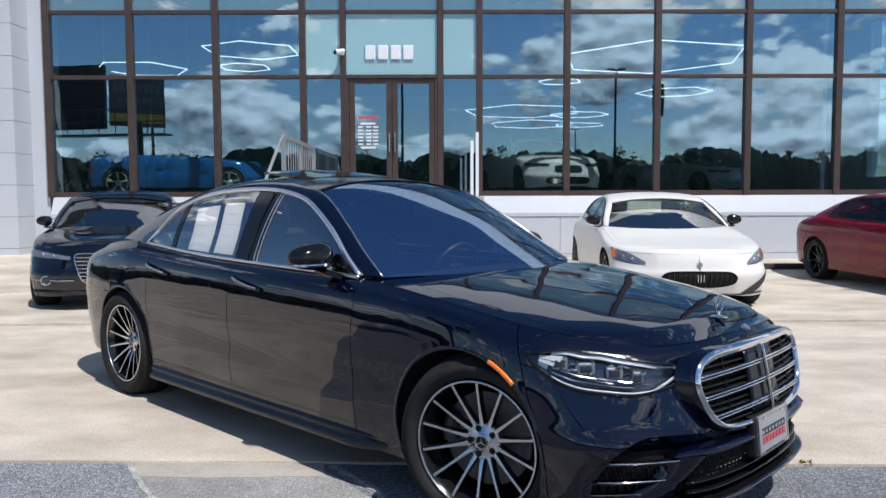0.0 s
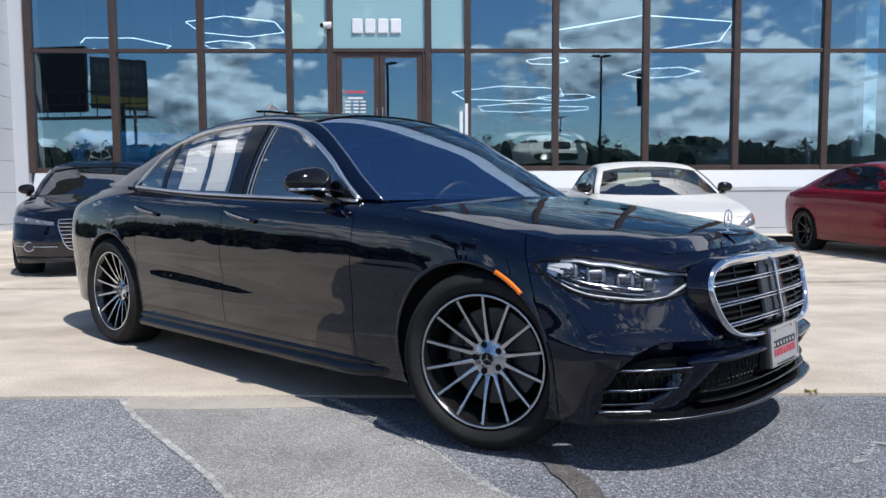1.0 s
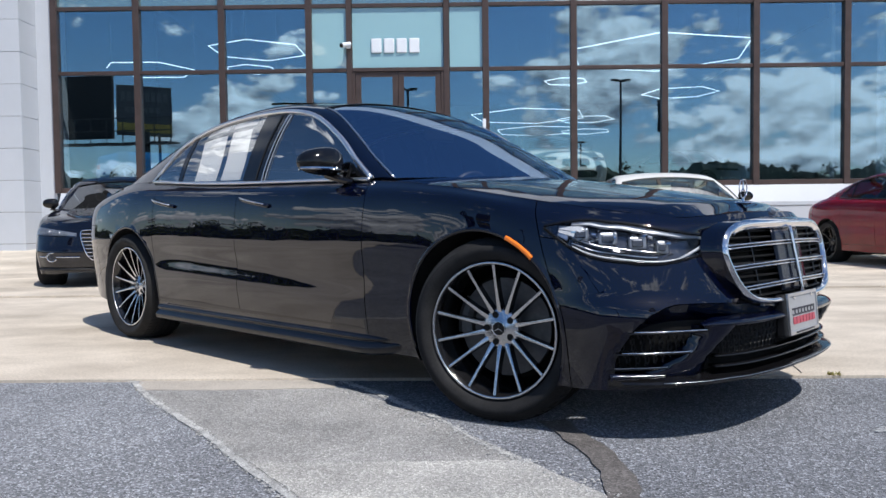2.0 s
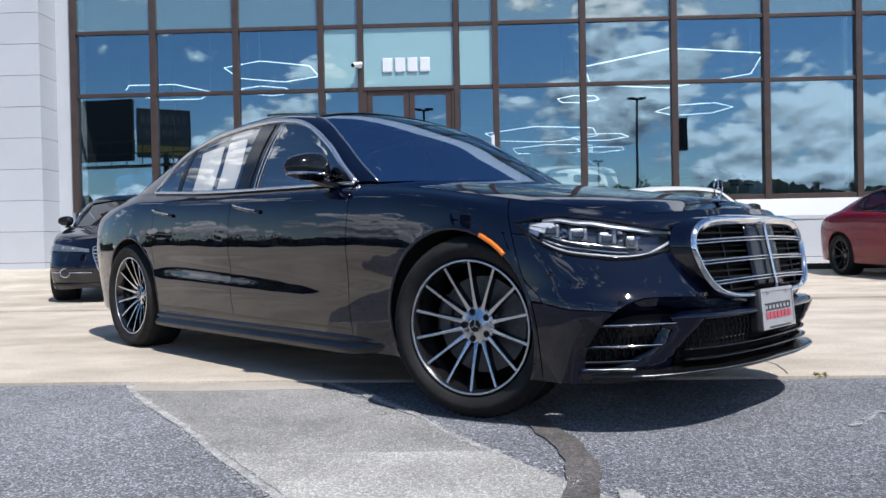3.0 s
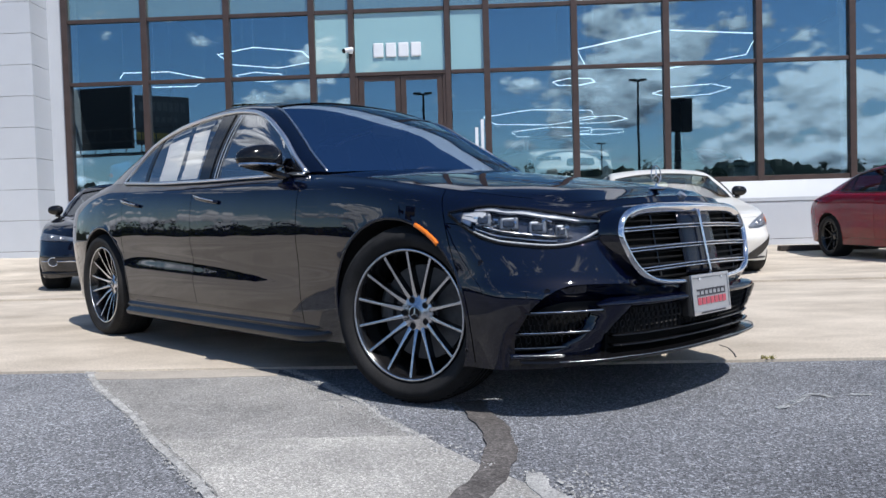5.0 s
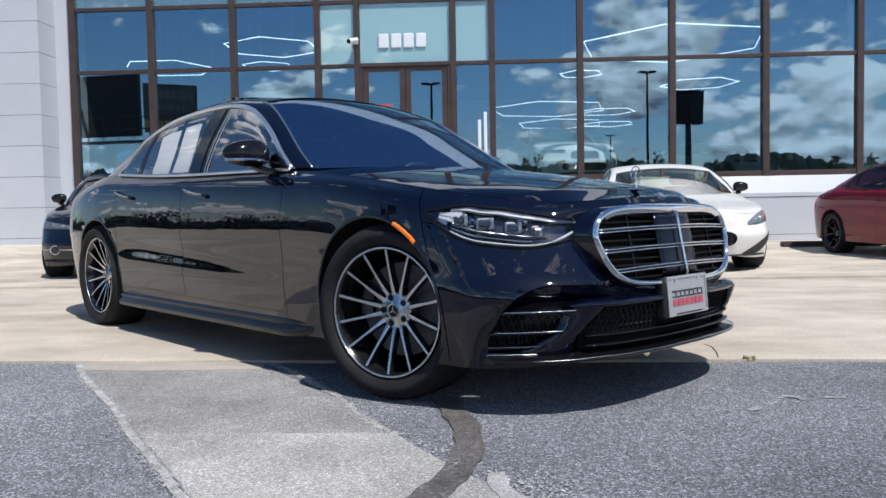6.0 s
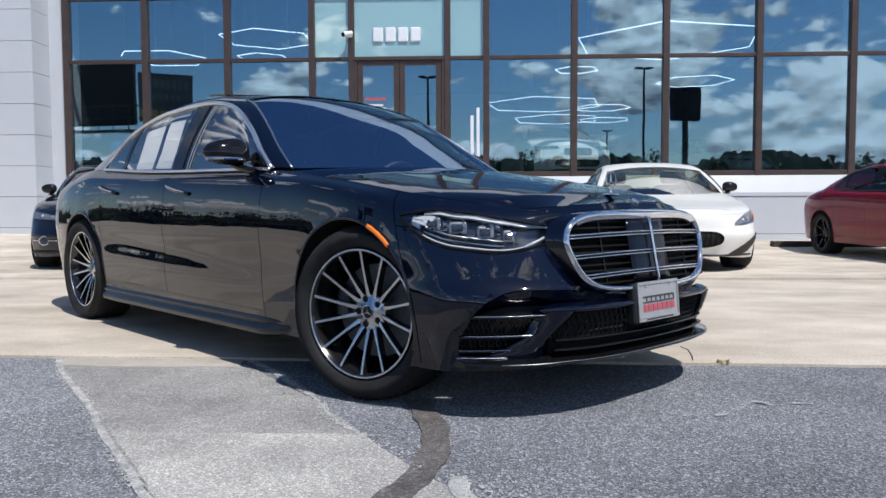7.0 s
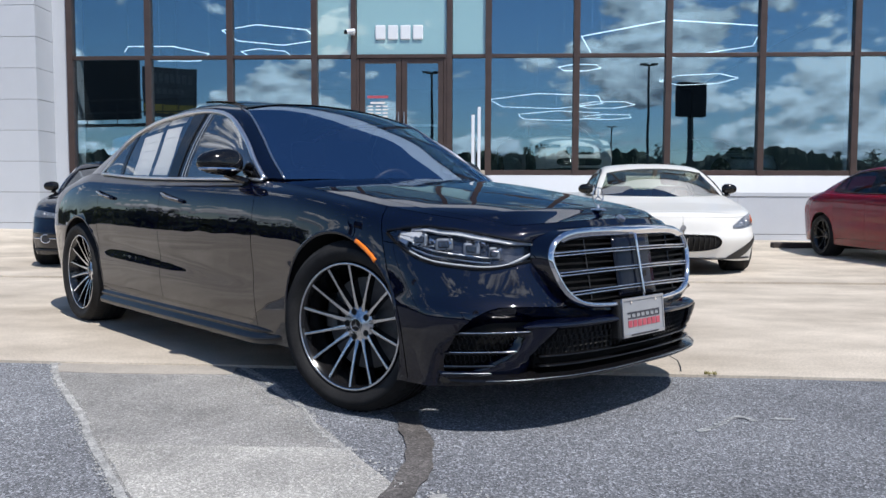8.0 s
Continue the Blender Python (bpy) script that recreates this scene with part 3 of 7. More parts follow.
# ---- showroom front ----
MULL_X = [-7.80, -6.165, -4.470, -2.740, -1.940, -0.005, 0.775, 2.525, 4.335, 6.155, 7.965, 9.79, 11.6]
ROW_Z = [FLOOR_Z, 3.775, 5.045, 6.35, 6.92]
ROOF_Z = 9.10
PANE_TURN = {8: 0.78}     # degrees by which a bay's glass is out of true
storefront = tagged(new("storefront"), "tall glass showroom front with bronze mullions", "glass front", kind="structure")
for x in MULL_X:
    w = 0.062 if x > 0.5 or x < -2.5 else 0.055
    part("mullion", box_bm((x - w, FRONT_Y - 0.11, FLOOR_Z), (x + w, FRONT_Y + 0.06, ROW_Z[-1]), 0.004), BRONZE, storefront)
for i in range(len(MULL_X) - 1):
    x0, x1 = MULL_X[i] + 0.064, MULL_X[i + 1] - 0.064
    door_bay = i == 4
    for j in range(5):
        if door_bay and j == 0:
            continue
        z = ROW_Z[j]
        h = 0.05 if j == 0 else 0.036
        part("transom", box_bm((x0, FRONT_Y - 0.085, z - (0.0 if j == 0 else h)), (x1, FRONT_Y + 0.05, z + (2 * h if j == 0 else h)), 0.003), BRONZE, storefront)
    for j in range(4):
        if door_bay and j == 0:
            continue
        z0, z1 = ROW_Z[j] + (0.10 if j == 0 else 0.036), ROW_Z[j + 1] - 0.036
        frosted = j == 1 and i in (3, 4, 5)
        tilt = pose(0, 0, 0, 0.12 * noise.noise((i * 3.1, j * 2.7, 1)), 0, 0.12 * noise.noise((i * 1.3, j * 5.7, 4)) + (PANE_TURN.get(i, 0.0) if j < 2 else 0.0))
        p = part("pane", box_bm((x0 - (x0 + x1) / 2, -0.005, z0 - (z0 + z1) / 2), (x1 - (x0 + x1) / 2, 0.0, z1 - (z0 + z1) / 2)), FROSTED if frosted else SPANDREL if j >= 2 else FACADE_GLASS, storefront,
                 "pale frosted glass pane" if frosted else "teal fritted glass pane" if j >= 2 else "", m=pose((x0 + x1) / 2, FRONT_Y - 0.03, (z0 + z1) / 2) @ tilt)
        p.visible_shadow = False

# the double door
door_1 = tagged(new("door_1"), "closed bronze-framed glass double door of the showroom", "door", kind="structure")
dx0, dx1, dz1 = MULL_X[4] + 0.055, MULL_X[5] - 0.055, ROW_Z[1]
part("head_frame", box_bm((dx0, FRONT_Y - 0.11, dz1 - 0.036), (dx1, FRONT_Y + 0.05, dz1 + 0.036), 0.003), BRONZE, door_1)
part("side_frame", box_bm((dx0, FRONT_Y - 0.09, FLOOR_Z), (dx0 + 0.06, FRONT_Y + 0.04, dz1 - 0.036), 0.003), BRONZE, door_1)
part("side_frame", box_bm((dx1 - 0.06, FRONT_Y - 0.09, FLOOR_Z), (dx1, FRONT_Y + 0.04, dz1 - 0.036), 0.003), BRONZE, door_1)
mid = (dx0 + dx1) / 2
for s, (a, b) in ((-1, (dx0 + 0.065, mid - 0.004)), (1, (mid + 0.004, dx1 - 0.065))):
    leaf = part("leaf", box_bm((a, FRONT_Y - 0.075, FLOOR_Z + 0.01), (a + 0.11, FRONT_Y - 0.03, dz1 - 0.042), 0.004), BRONZE, door_1)
    part("stile", box_bm((b - 0.11, FRONT_Y - 0.075, FLOOR_Z + 0.01), (b, FRONT_Y - 0.03, dz1 - 0.042), 0.004), BRONZE, leaf)
    part("top_rail", box_bm((a + 0.11, FRONT_Y - 0.073, dz1 - 0.14), (b - 0.11, FRONT_Y - 0.032, dz1 - 0.042)), BRONZE, leaf)
    part("bottom_rail", box_bm((a + 0.11, FRONT_Y - 0.073, FLOOR_Z + 0.01), (b - 0.11, FRONT_Y - 0.032, FLOOR_Z + 0.24)), BRONZE, leaf)
    part("crash_bar", box_bm((a + 0.11, FRONT_Y - 0.025, FLOOR_Z + 0.98), (b - 0.11, FRONT_Y - 0.005, FLOOR_Z + 1.03)), SATIN, leaf)
    pn = part("pane", box_bm((a + 0.11, FRONT_Y - 0.056, FLOOR_Z + 0.24), (b - 0.11, FRONT_Y - 0.050, dz1 - 0.14)), FACADE_GLASS, leaf)
    pn.visible_shadow = False
    hx = mid + s * 0.055
    bm = rod_bm((hx, FRONT_Y - 0.125, FLOOR_Z + 0.88), (hx, FRONT_Y - 0.125, FLOOR_Z + 1.26), 0.013)
    for z in (0.93, 1.21):
        add_rod(bm, (hx, FRONT_Y - 0.125, FLOOR_Z + z), (hx, FRONT_Y - 0.07, FLOOR_Z + z), 0.009)
    part("pull_handle", bm, SATIN, leaf, "steel pull handle")
# opening hours sticker: bars for lines too small to read
hours = thing("hours_sticker", "white and red opening hours lettering stuck on the door glass", "sticker")
sx0, sx1, sz = dx0 + 0.20, dx0 + 0.66, 2.98
part("heading", box_bm((sx0 + .02, FRONT_Y - 0.0615, sz - 0.035), (sx1 - .02, FRONT_Y - 0.0575, sz + 0.015)), RED_INK, hours)
bm = bmesh.new()
for k in range(8):
    z = sz - 0.13 - 0.068 * k
    if k in (0, 7):
        add_box(bm, (sx0 + 0.08, FRONT_Y - 0.0615, z - 0.02), (sx1 - 0.08, FRONT_Y - 0.0575, z + 0.02))
    else:
        for u in (0.03, 0.19, 0.33):
            add_box(bm, (sx0 + u, FRONT_Y - 0.0615, z - 0.014), (sx0 + u + 0.105, FRONT_Y - 0.0575, z + 0.014))
part("text_bars", bm, INK, hours)

# number over the door, as plain bars
number = thing("building_number", "white raised number above the door", "sign")
for k in range(4):
    x = -1.50 + 0.252 * k
    part("digit_bar", box_bm((x, FRONT_Y - 0.075, 4.105), (x + 0.205, FRONT_Y - 0.045, 4.395), 0.02), FASCIA, number)
# dome camera on the mullion
cam_box = thing("security_camera", "white bullet and dome security camera on the bronze mullion", "camera")
part("bracket", box_bm((-1.99, FRONT_Y - 0.16, 4.19), (-1.91, FRONT_Y - 0.10, 4.28), 0.01), FASCIA, cam_box)
part("housing", rod_bm((-1.90, FRONT_Y - 0.2, 4.26), (-2.05, FRONT_Y - 0.28, 4.22), 0.045, 0.05, 16), FASCIA, cam_box, smooth=False)
bm = bmesh.new()
bmesh.ops.create_uvsphere(bm, u_segments=16, v_segments=10, radius=0.045, matrix=Matrix.Translation((-2.06, FRONT_Y - 0.285, 4.215)))
part("lens_dome", bm, TRIM_BLACK, cam_box, smooth=True)

# white base below the glass: a sloped ledge and upright panels
base = tagged(new("wall_front"), "white panelled plinth with a sloped ledge under the glass", "wall", kind="structure")
for x0, x1 in ((-7.75, -2.72), (0.72, 14.0)):
    prof = [(FRONT_Y + 0.05, FLOOR_Z - 0.002), (FRONT_Y - 0.10, FLOOR_Z - 0.002), (FRONT_Y - 0.25, 1.06), (FRONT_Y - 0.25, 0.985), (FRONT_Y + 0.05, 0.985)]
    bm = bmesh.new()
    for x in (x0, x1):
        bm.faces.new([bm.verts.new((x, y, z)) for y, z in prof])
    bm.verts.ensure_lookup_table()
    for k in range(5):
        bm.faces.new([bm.verts[k], bm.verts[(k + 1) % 5], bm.verts[5 + (k + 1) % 5], bm.verts[5 + k]])
    part("ledge", bm, PANEL, base)
    part("joint_backing", box_bm((x0, FRONT_Y - 0.20, -0.05), (x1, FRONT_Y + 0.05, 0.983)), GAP, base)
    n = max(1, round((x1 - x0) / 1.66))
    for k in range(n):
        a, b = x0 + (x1 - x0) * k / n, x0 + (x1 - x0) * (k + 1) / n
        part("panel", box_bm((a + 0.004, FRONT_Y - 0.235, 0.245), (b - 0.004, FRONT_Y - 0.202, 0.976), 0.002), PANEL, base)
        part("panel", box_bm((a + 0.004, FRONT_Y - 0.235, 0.0), (b - 0.004, FRONT_Y - 0.202, 0.235), 0.002), PANEL, base)

# parapet and fascia over the glass
part("fascia", box_bm((-7.9, FRONT_Y - 0.25, ROW_Z[-1] + 0.03), (14.2, FRONT_Y + 0.2, ROOF_Z), 0.01), FASCIA, base, "white fascia above the glass")

# white panelled wing beside the glass
wing = tagged(new("wall_wing"), "white metal-panelled wing of the building", "wall", kind="structure")
WX, WY = -8.19, 14.92
part("joint_backing", box_bm((-12.55, WY + 0.03, -0.05), (WX - 0.03, 22, ROOF_Z)), GAP, wing)
for k in range(13):
    z0, z1 = 0.41 - 0.615 + 0.615 * k, 0.41 + 0.615 * k
    part("panel", box_bm((WX - 4.396, WY, z0 + 0.004), (WX, WY + 0.028, z1 - 0.004), 0.002), PANEL, wing)
    part("side_panel", box_bm((WX - 0.028, WY + 0.030, z0 + 0.004), (WX, FRONT_Y + 1.2, z1 - 0.004), 0.002), PANEL, wing)
part("corner_post", box_bm((WX + 0.001, FRONT_Y - 0.02, 0.0), (MULL_X[0] - 0.063, FRONT_Y + 0.12, ROW_Z[-1])), PANEL, wing)

# showroom inside
room = (-8.16, 13.9, FRONT_Y + 0.07, 42.0)
tagged(part("floor", box_bm((room[0], room[2], FLOOR_Z - 0.2), (room[1], room[3], FLOOR_Z - 0.003)), FLOOR_IN), "polished grey tile floor of the showroom", "floor", kind="structure")
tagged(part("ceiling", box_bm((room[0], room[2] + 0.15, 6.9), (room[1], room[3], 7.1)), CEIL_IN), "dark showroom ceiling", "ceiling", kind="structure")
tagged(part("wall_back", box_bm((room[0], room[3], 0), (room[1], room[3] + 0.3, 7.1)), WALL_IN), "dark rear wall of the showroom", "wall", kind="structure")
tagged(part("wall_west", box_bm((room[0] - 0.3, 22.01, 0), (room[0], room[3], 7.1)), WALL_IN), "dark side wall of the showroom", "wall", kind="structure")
# the east wall has tall windows
east = tagged(new("wall_east"), "white side wall of the showroom with tall windows", "wall", kind="structure")
ex = 11.95
for y0, y1 in ((FRONT_Y + 0.07, 16.4), (17.5, 18.4), (19.5, 20.4), (21.5, 42.0)):
    part("pier", box_bm((ex, y0, 0), (ex + 0.3, y1, 7.1)), COLUMN, east)
for y0, y1 in ((16.4, 17.5), (18.4, 19.5), (20.4, 21.5)):
    part("spandrel", box_bm((ex, y0, 0), (ex + 0.3, y1, 1.9)), COLUMN, east)
    part("lintel", box_bm((ex, y0, 6.2), (ex + 0.3, y1, 7.1)), COLUMN, east)
    part("window_bar", box_bm((ex + 0.05, y0, 3.95), (ex + 0.15, y1, 4.03)), BRONZE, east)
    pn = part("pane", box_bm((ex + 0.09, y0, 1.9), (ex + 0.10, y1, 6.2)), glass("clear_window_glass", (0.8, 0.9, 0.92), 0.08), east)
    pn.visible_shadow = False
tagged(part("roof", box_bm((-12.5, FRONT_Y + 0.2, ROOF_Z - 0.5), (14.2, 42.3, ROOF_Z - 0.3)), FASCIA), "flat roof of the showroom", "roof", kind="structure")
col = thing("column", "white painted steel column inside the showroom", "column")
part("shaft", box_bm((9.03, 18.24, FLOOR_Z), (9.13, 18.34, 6.9), 0.01), COLUMN, col)

# hanging hexagon lamps
def hexagon_lamp(cx, cy, cz, rad, turn):
    ob = thing("hexagon_lamp", "thin white glowing hexagon ring lamp hung from the ceiling", "ceiling lamp", pose(cx, cy, cz, 0, 0, turn), group="hexagon lamps")
    pts = [Vector((rad * math.cos(k * math.pi / 3), rad * math.sin(k * math.pi / 3), 0)) for k in range(6)]
    for k in range(6):
        part("light_tube", ribbon_bm([pts[k], pts[(k + 1) % 6]], 0.011, 0.011, seg=6), LED, ob)
    for k in (0, 2, 4):
        part("hanger", rod_bm(pts[k], pts[k] + Vector((0, 0, 6.895 - cz)), 0.004, seg=5), STEEL, ob)


for cx, cy, cz, rad, turn in ((-7.32, 19.18, 4.55, 1.10, 1), (-4.58, 18.98, 4.95, 1.19, 30), (-5.27, 21.05, 4.90, 0.70, 30), (5.13, 18.75, 4.70, 2.26, 16), (7.36, 24.3, 4.65, 1.16, -15),
                              (3.42, 22.05, 4.65, 0.62, 10), (5.33, 29.35, 4.50, 1.10, 0), (6.1, 33.5, 4.50, 1.10, 14), (3.05, 28.3, 4.50, 2.20, 16), (4.0, 33.1, 4.50, 1.90, 20)):
    hexagon_lamp(cx, cy, cz, rad, turn)

# entrance landing with stairs and rails
stair = tagged(new("entrance_steps"), "concrete landing and steps up to the showroom door", "steps", kind="structure")
part("landing", box_bm((-2.70, 12.6, 0.0), (0.70, FRONT_Y - 0.115, FLOOR_Z - 0.02), 0.01), CONCRETE, stair)
for k in range(7):
    part("step", box_bm((-2.55, 12.6 - 0.29 * (k + 1), 0.0), (0.55, 12.6 - 0.29 * k - 0.001, 1.38 - 0.173 * (k + 1)), 0.008), CONCRETE, stair)
rail = thing("stair_rail", "grey galvanised steel guard rail with upright bars", "railing")
x, top = -2.52, FLOOR_Z + 0.98
part("top_rail", box_bm((x - 0.03, 12.3, top - 0.06), (x + 0.03, FRONT_Y - 0.16, top), 0.008), STEEL, rail)
part("bottom_rail", box_bm((x - 0.02, 12.3, FLOOR_Z + 0.08), (x + 0.02, FRONT_Y - 0.16, FLOOR_Z + 0.12)), STEEL, rail)
for y in (12.34, 13.9, FRONT_Y - 0.2):
    part("post", box_bm((x - 0.03, y - 0.03, (FLOOR_Z - 0.02) if y > 12.6 else 1.0), (x + 0.03, y + 0.03, top - 0.06)), STEEL, rail)
for k in range(13):
    y = 12.52 + 0.215 * k
    if min(abs(y - q) for q in (12.34, 13.9, FRONT_Y - 0.2)) > 0.06:
        part("bar", rod_bm((x, y, FLOOR_Z + 0.12), (x, y, top - 0.06), 0.009, seg=6), STEEL, rail)
part("hand_rail", ribbon_bm([(x, 12.3, top - 0.03), (x, 12.05, top - 0.15), (x, 10.62, top - 1.0), (x, 10.45, top - 1.06)], 0.025, 0.025), STEEL, rail)
part("post", box_bm((x - 0.025, 10.55, 0.0), (x + 0.025, 10.60, top - 1.0)), STEEL, rail)
for x, y, h in ((0.50, 12.75, 0.90), (0.60, 13.0, 1.06)):
    post = thing("rail_post", "pale painted steel post beside the landing", "post", group="landing posts")
    part("shaft", box_bm((x - 0.026, y - 0.026, FLOOR_Z - 0.02), (x + 0.026, y + 0.026, FLOOR_Z + h), 0.006), FASCIA, post)
    part("foot_plate", box_bm((x - 0.06, y - 0.06, FLOOR_Z - 0.02), (x + 0.06, y + 0.06, FLOOR_Z - 0.008)), STEEL, post)

# rubber wheel stops
for x in (6.58, 9.6):
    ws = thing("wheel_stop", "dark rubber wheel stop bolted to the concrete", "wheel stop", group="wheel stops")
    bm = bmesh.new()
    add_box(bm, (x - 0.85, 13.52, apron_z(x, 13.6)), (x + 0.85, 13.67, apron_z(x, 13.6) + 0.10), 0.02)
    part("block", bm, material("dark_weathered_rubber", (0.05, 0.042, 0.04), 0.8, spots=0.3, scale=9), ws)


# ---- car bodies: one waterline loft, fitted to each car's length, width and height ----
# stations run from the nose's middle round the corner, along the side to the tail's middle: (x ahead of the front axle, y out, z)
PLAN_LOW = [(.77, 0, .205), (.76, .22, .204), (.73, .43, .20), (.655, .565, .188), (.56, .675, .178), (.475, .765, .176), (.39, .838, .18), (.10, .872, .19), (-.3, .872, .20), (-.75, .872, .20),
            (-1.84, .872, .205), (-2.4, .872, .21), (-2.9, .87, .21), (-3.3, .865, .22), (-3.7, .84, .23), (-4.02, .78, .24), (-4.25, .66, .25), (-4.38, .35, .25), (-4.40, 0, .25)]
PLAN_KNEE = [(.845, 0, .42), (.838, .22, .42), (.80, .43, .42), (.73, .59, .42), (.625, .735, .42), (.51, .828, .42), (.385, .878, .42), (.1, .908, .42), (-.3, .906, .41), (-.75, .905, .42),
             (-1.84, .908, .44), (-2.4, .908, .45), (-2.9, .90, .42), (-3.3, .90, .42), (-3.7, .872, .42), (-4.05, .80, .44), (-4.32, .66, .46), (-4.46, .35, .46), (-4.48, 0, .46)]
PLAN_MAX = [(.80, 0, .64), (.79, .22, .64), (.745, .43, .64), (.655, .57, .64), (.53, .71, .64), (.405, .815, .65), (.29, .877, .66), (.05, .921, .68), (-.3, .922, .70), (-.75, .918, .71),
            (-1.84, .916, .71), (-2.4, .916, .72), (-2.9, .915, .72), (-3.3, .918, .72), (-3.7, .895, .72), (-4.05, .82, .72), (-4.27, .66, .72), (-4.40, .35, .72), (-4.42, 0, .72)]
PLAN_SHOULDER = [(.752, 0, .755), (.742, .22, .752), (.697, .43, .745), (.615, .56, .742), (.475, .70, .755), (.35, .795, .775), (.235, .853, .79), (.02, .893, .835), (-.3, .898, .875), (-.75, .893, .90),
                 (-1.84, .893, .925), (-2.4, .893, .935), (-2.9, .888, .95), (-3.3, .880, .960), (-3.7, .85, .940), (-4.05, .785, .905), (-4.27, .62, .885), (-4.40, .33, .88), (-4.42, 0, .88)]
PLAN_EDGE = [(.715, 0, .812), (.705, .22, .808), (.655, .415, .797), (.575, .54, .790), (.43, .665, .813), (.31, .75, .835), (.19, .792, .855), (-.02, .815, .888), (-.36, .825, .937), (-.80, .812, .975),
             (-1.84, .822, 1.000), (-2.4, .822, 1.020), (-2.95, .80, 1.052), (-3.3, .785, 1.066), (-3.7, .742, 1.035), (-4.03, .67, .988), (-4.24, .5, .966), (-4.36, .28, .962), (-4.38, 0, .960)]
# a shallow hollow along the doors, between knee and widest line
PLAN_DIP = [tuple(a * .52 + b * .48 for a, b in zip(p, q)) for p, q in zip(PLAN_KNEE, PLAN_MAX)]
PLAN_DIP = [(x, y + (-.004 if i in (9, 10, 11, 12) else .0015 if 5 < i < 14 else .004), z) for i, (x, y, z) in enumerate(PLAN_DIP)]
PER, ROWS_PER = 8, 7

# greenhouse curves: lower glass line, upper glass line, roof rail, middle line; the same number of stations
GLASS_TOP = [(-.80, .805, .985), (-.93, .782, 1.075), (-1.107, .735, 1.20), (-1.376, .672, 1.335), (-1.60, .648, 1.388), (-1.85, .637, 1.408), (-2.15, .637, 1.405), (-2.46, .652, 1.376), (-2.76, .70, 1.285), (-2.92, .76, 1.150), (-3.02, .792, 1.062)]
RAIL = [(-.70, .758, .984), (-.885, .715, 1.095), (-1.09, .655, 1.225), (-1.33, .600, 1.365), (-1.60, .572, 1.432), (-1.90, .556, 1.462), (-2.22, .552, 1.458), (-2.58, .560, 1.418), (-3.00, .600, 1.315), (-3.37, .640, 1.188), (-3.70, .665, 1.062)]
MIDDLE = [(-.38, 0, .990), (-.66, 0, 1.135), (-.95, 0, 1.280), (-1.36, 0, 1.435), (-1.66, 0, 1.485), (-2.00, 0, 1.503), (-2.36, 0, 1.492), (-2.75, 0, 1.445), (-3.15, 0, 1.315), (-3.50, 0, 1.185), (-3.80, 0, 1.058)]
HOOD_MID = [(.715, .812), (.60, .846), (.40, .884), (.1, .930), (-.2, .970), (-.42, .998)]
G_PER = 6


class Shape:
    """Maps the loft's metres to one car: lengths by axle, overhang and tail, width, heights by part of the car."""

    def __init__(self, nose=.84, base=3.25, tail=1.23, half=.92, low=1.0, belt=1.0, top=1.0, nose_drop=0.0, arch=.398, wheel=.362, cabin=0.0, arch_dx=(0.0, 0.0)):
        self.nose, self.base, self.tail, self.half = nose, base, tail, half
        self.low, self.belt, self.top, self.nose_drop = low, belt, top, nose_drop
        self.arch, self.wheel, self.cabin, self.arch_dx = arch, wheel, cabin, arch_dx

    def at(self, p):
        x, y, z = p
        if x > 0:
            x2 = x * self.nose / .84
        elif x > -3.25:
            x2 = x * self.base / 3.25
        else:
            x2 = -self.base + (x + 3.25) * self.tail / 1.23
        z2 = z * self.low
        if z > .70:
            drop = self.nose_drop * min(1.0, max(0.0, (x + .8) / 1.4))
            z2 = .70 * self.low + (min(z, 1.0) - .70) * self.belt * (1 - drop)
            if z > 1.0:
                z2 += (z - 1.0) * self.top
                x2 += self.cabin * min(1.0, (z - 1.0) * 2)
        return Vector((x2, y * self.half / .92, z2))


def body_points(shape, side):
    levels = [spline(c, PER) for c in (PLAN_LOW, PLAN_KNEE, PLAN_DIP, PLAN_MAX, PLAN_SHOULDER, PLAN_EDGE)]
    cols = []
    for j in range(len(levels[0])):
        cols.append(spline([lv[j] for lv in levels], ROWS_PER))
    pts = np.array(cols).transpose(1, 0, 2)
    out = np.empty_like(pts)
    for i in range(pts.shape[0]):
        for j in range(pts.shape[1]):
            v = shape.at(pts[i, j])
            out[i, j] = (v.x, v.y * side, v.z)
    return out


class Skin:
    """Finds places on a body's side and front by two of their coordinates."""

    def __init__(self, pts):
        self.p = pts.reshape(-1, 3)

    def find(self, axes, q, near):
        d = ((self.p[:, axes] - np.array(q)) ** 2).sum(1)
        ok = near(self.p)
        d = np.where(ok, d, 1e9)
        k = np.argsort(d)[:6]
        w = 1 / (d[k] + 1e-7)
        return (self.p[k] * w[:, None]).sum(0) / w.sum()

    def side(self, x, z, s):
        v = self.find([0, 2], (x, z), lambda p: (p[:, 1] * s > .3))
        return Vector((x, v[1], z))

    def front(self, y, z):
        v = self.find([1, 2], (y, z), lambda p: p[:, 0] > .1)
        return Vector((v[0], y, z))


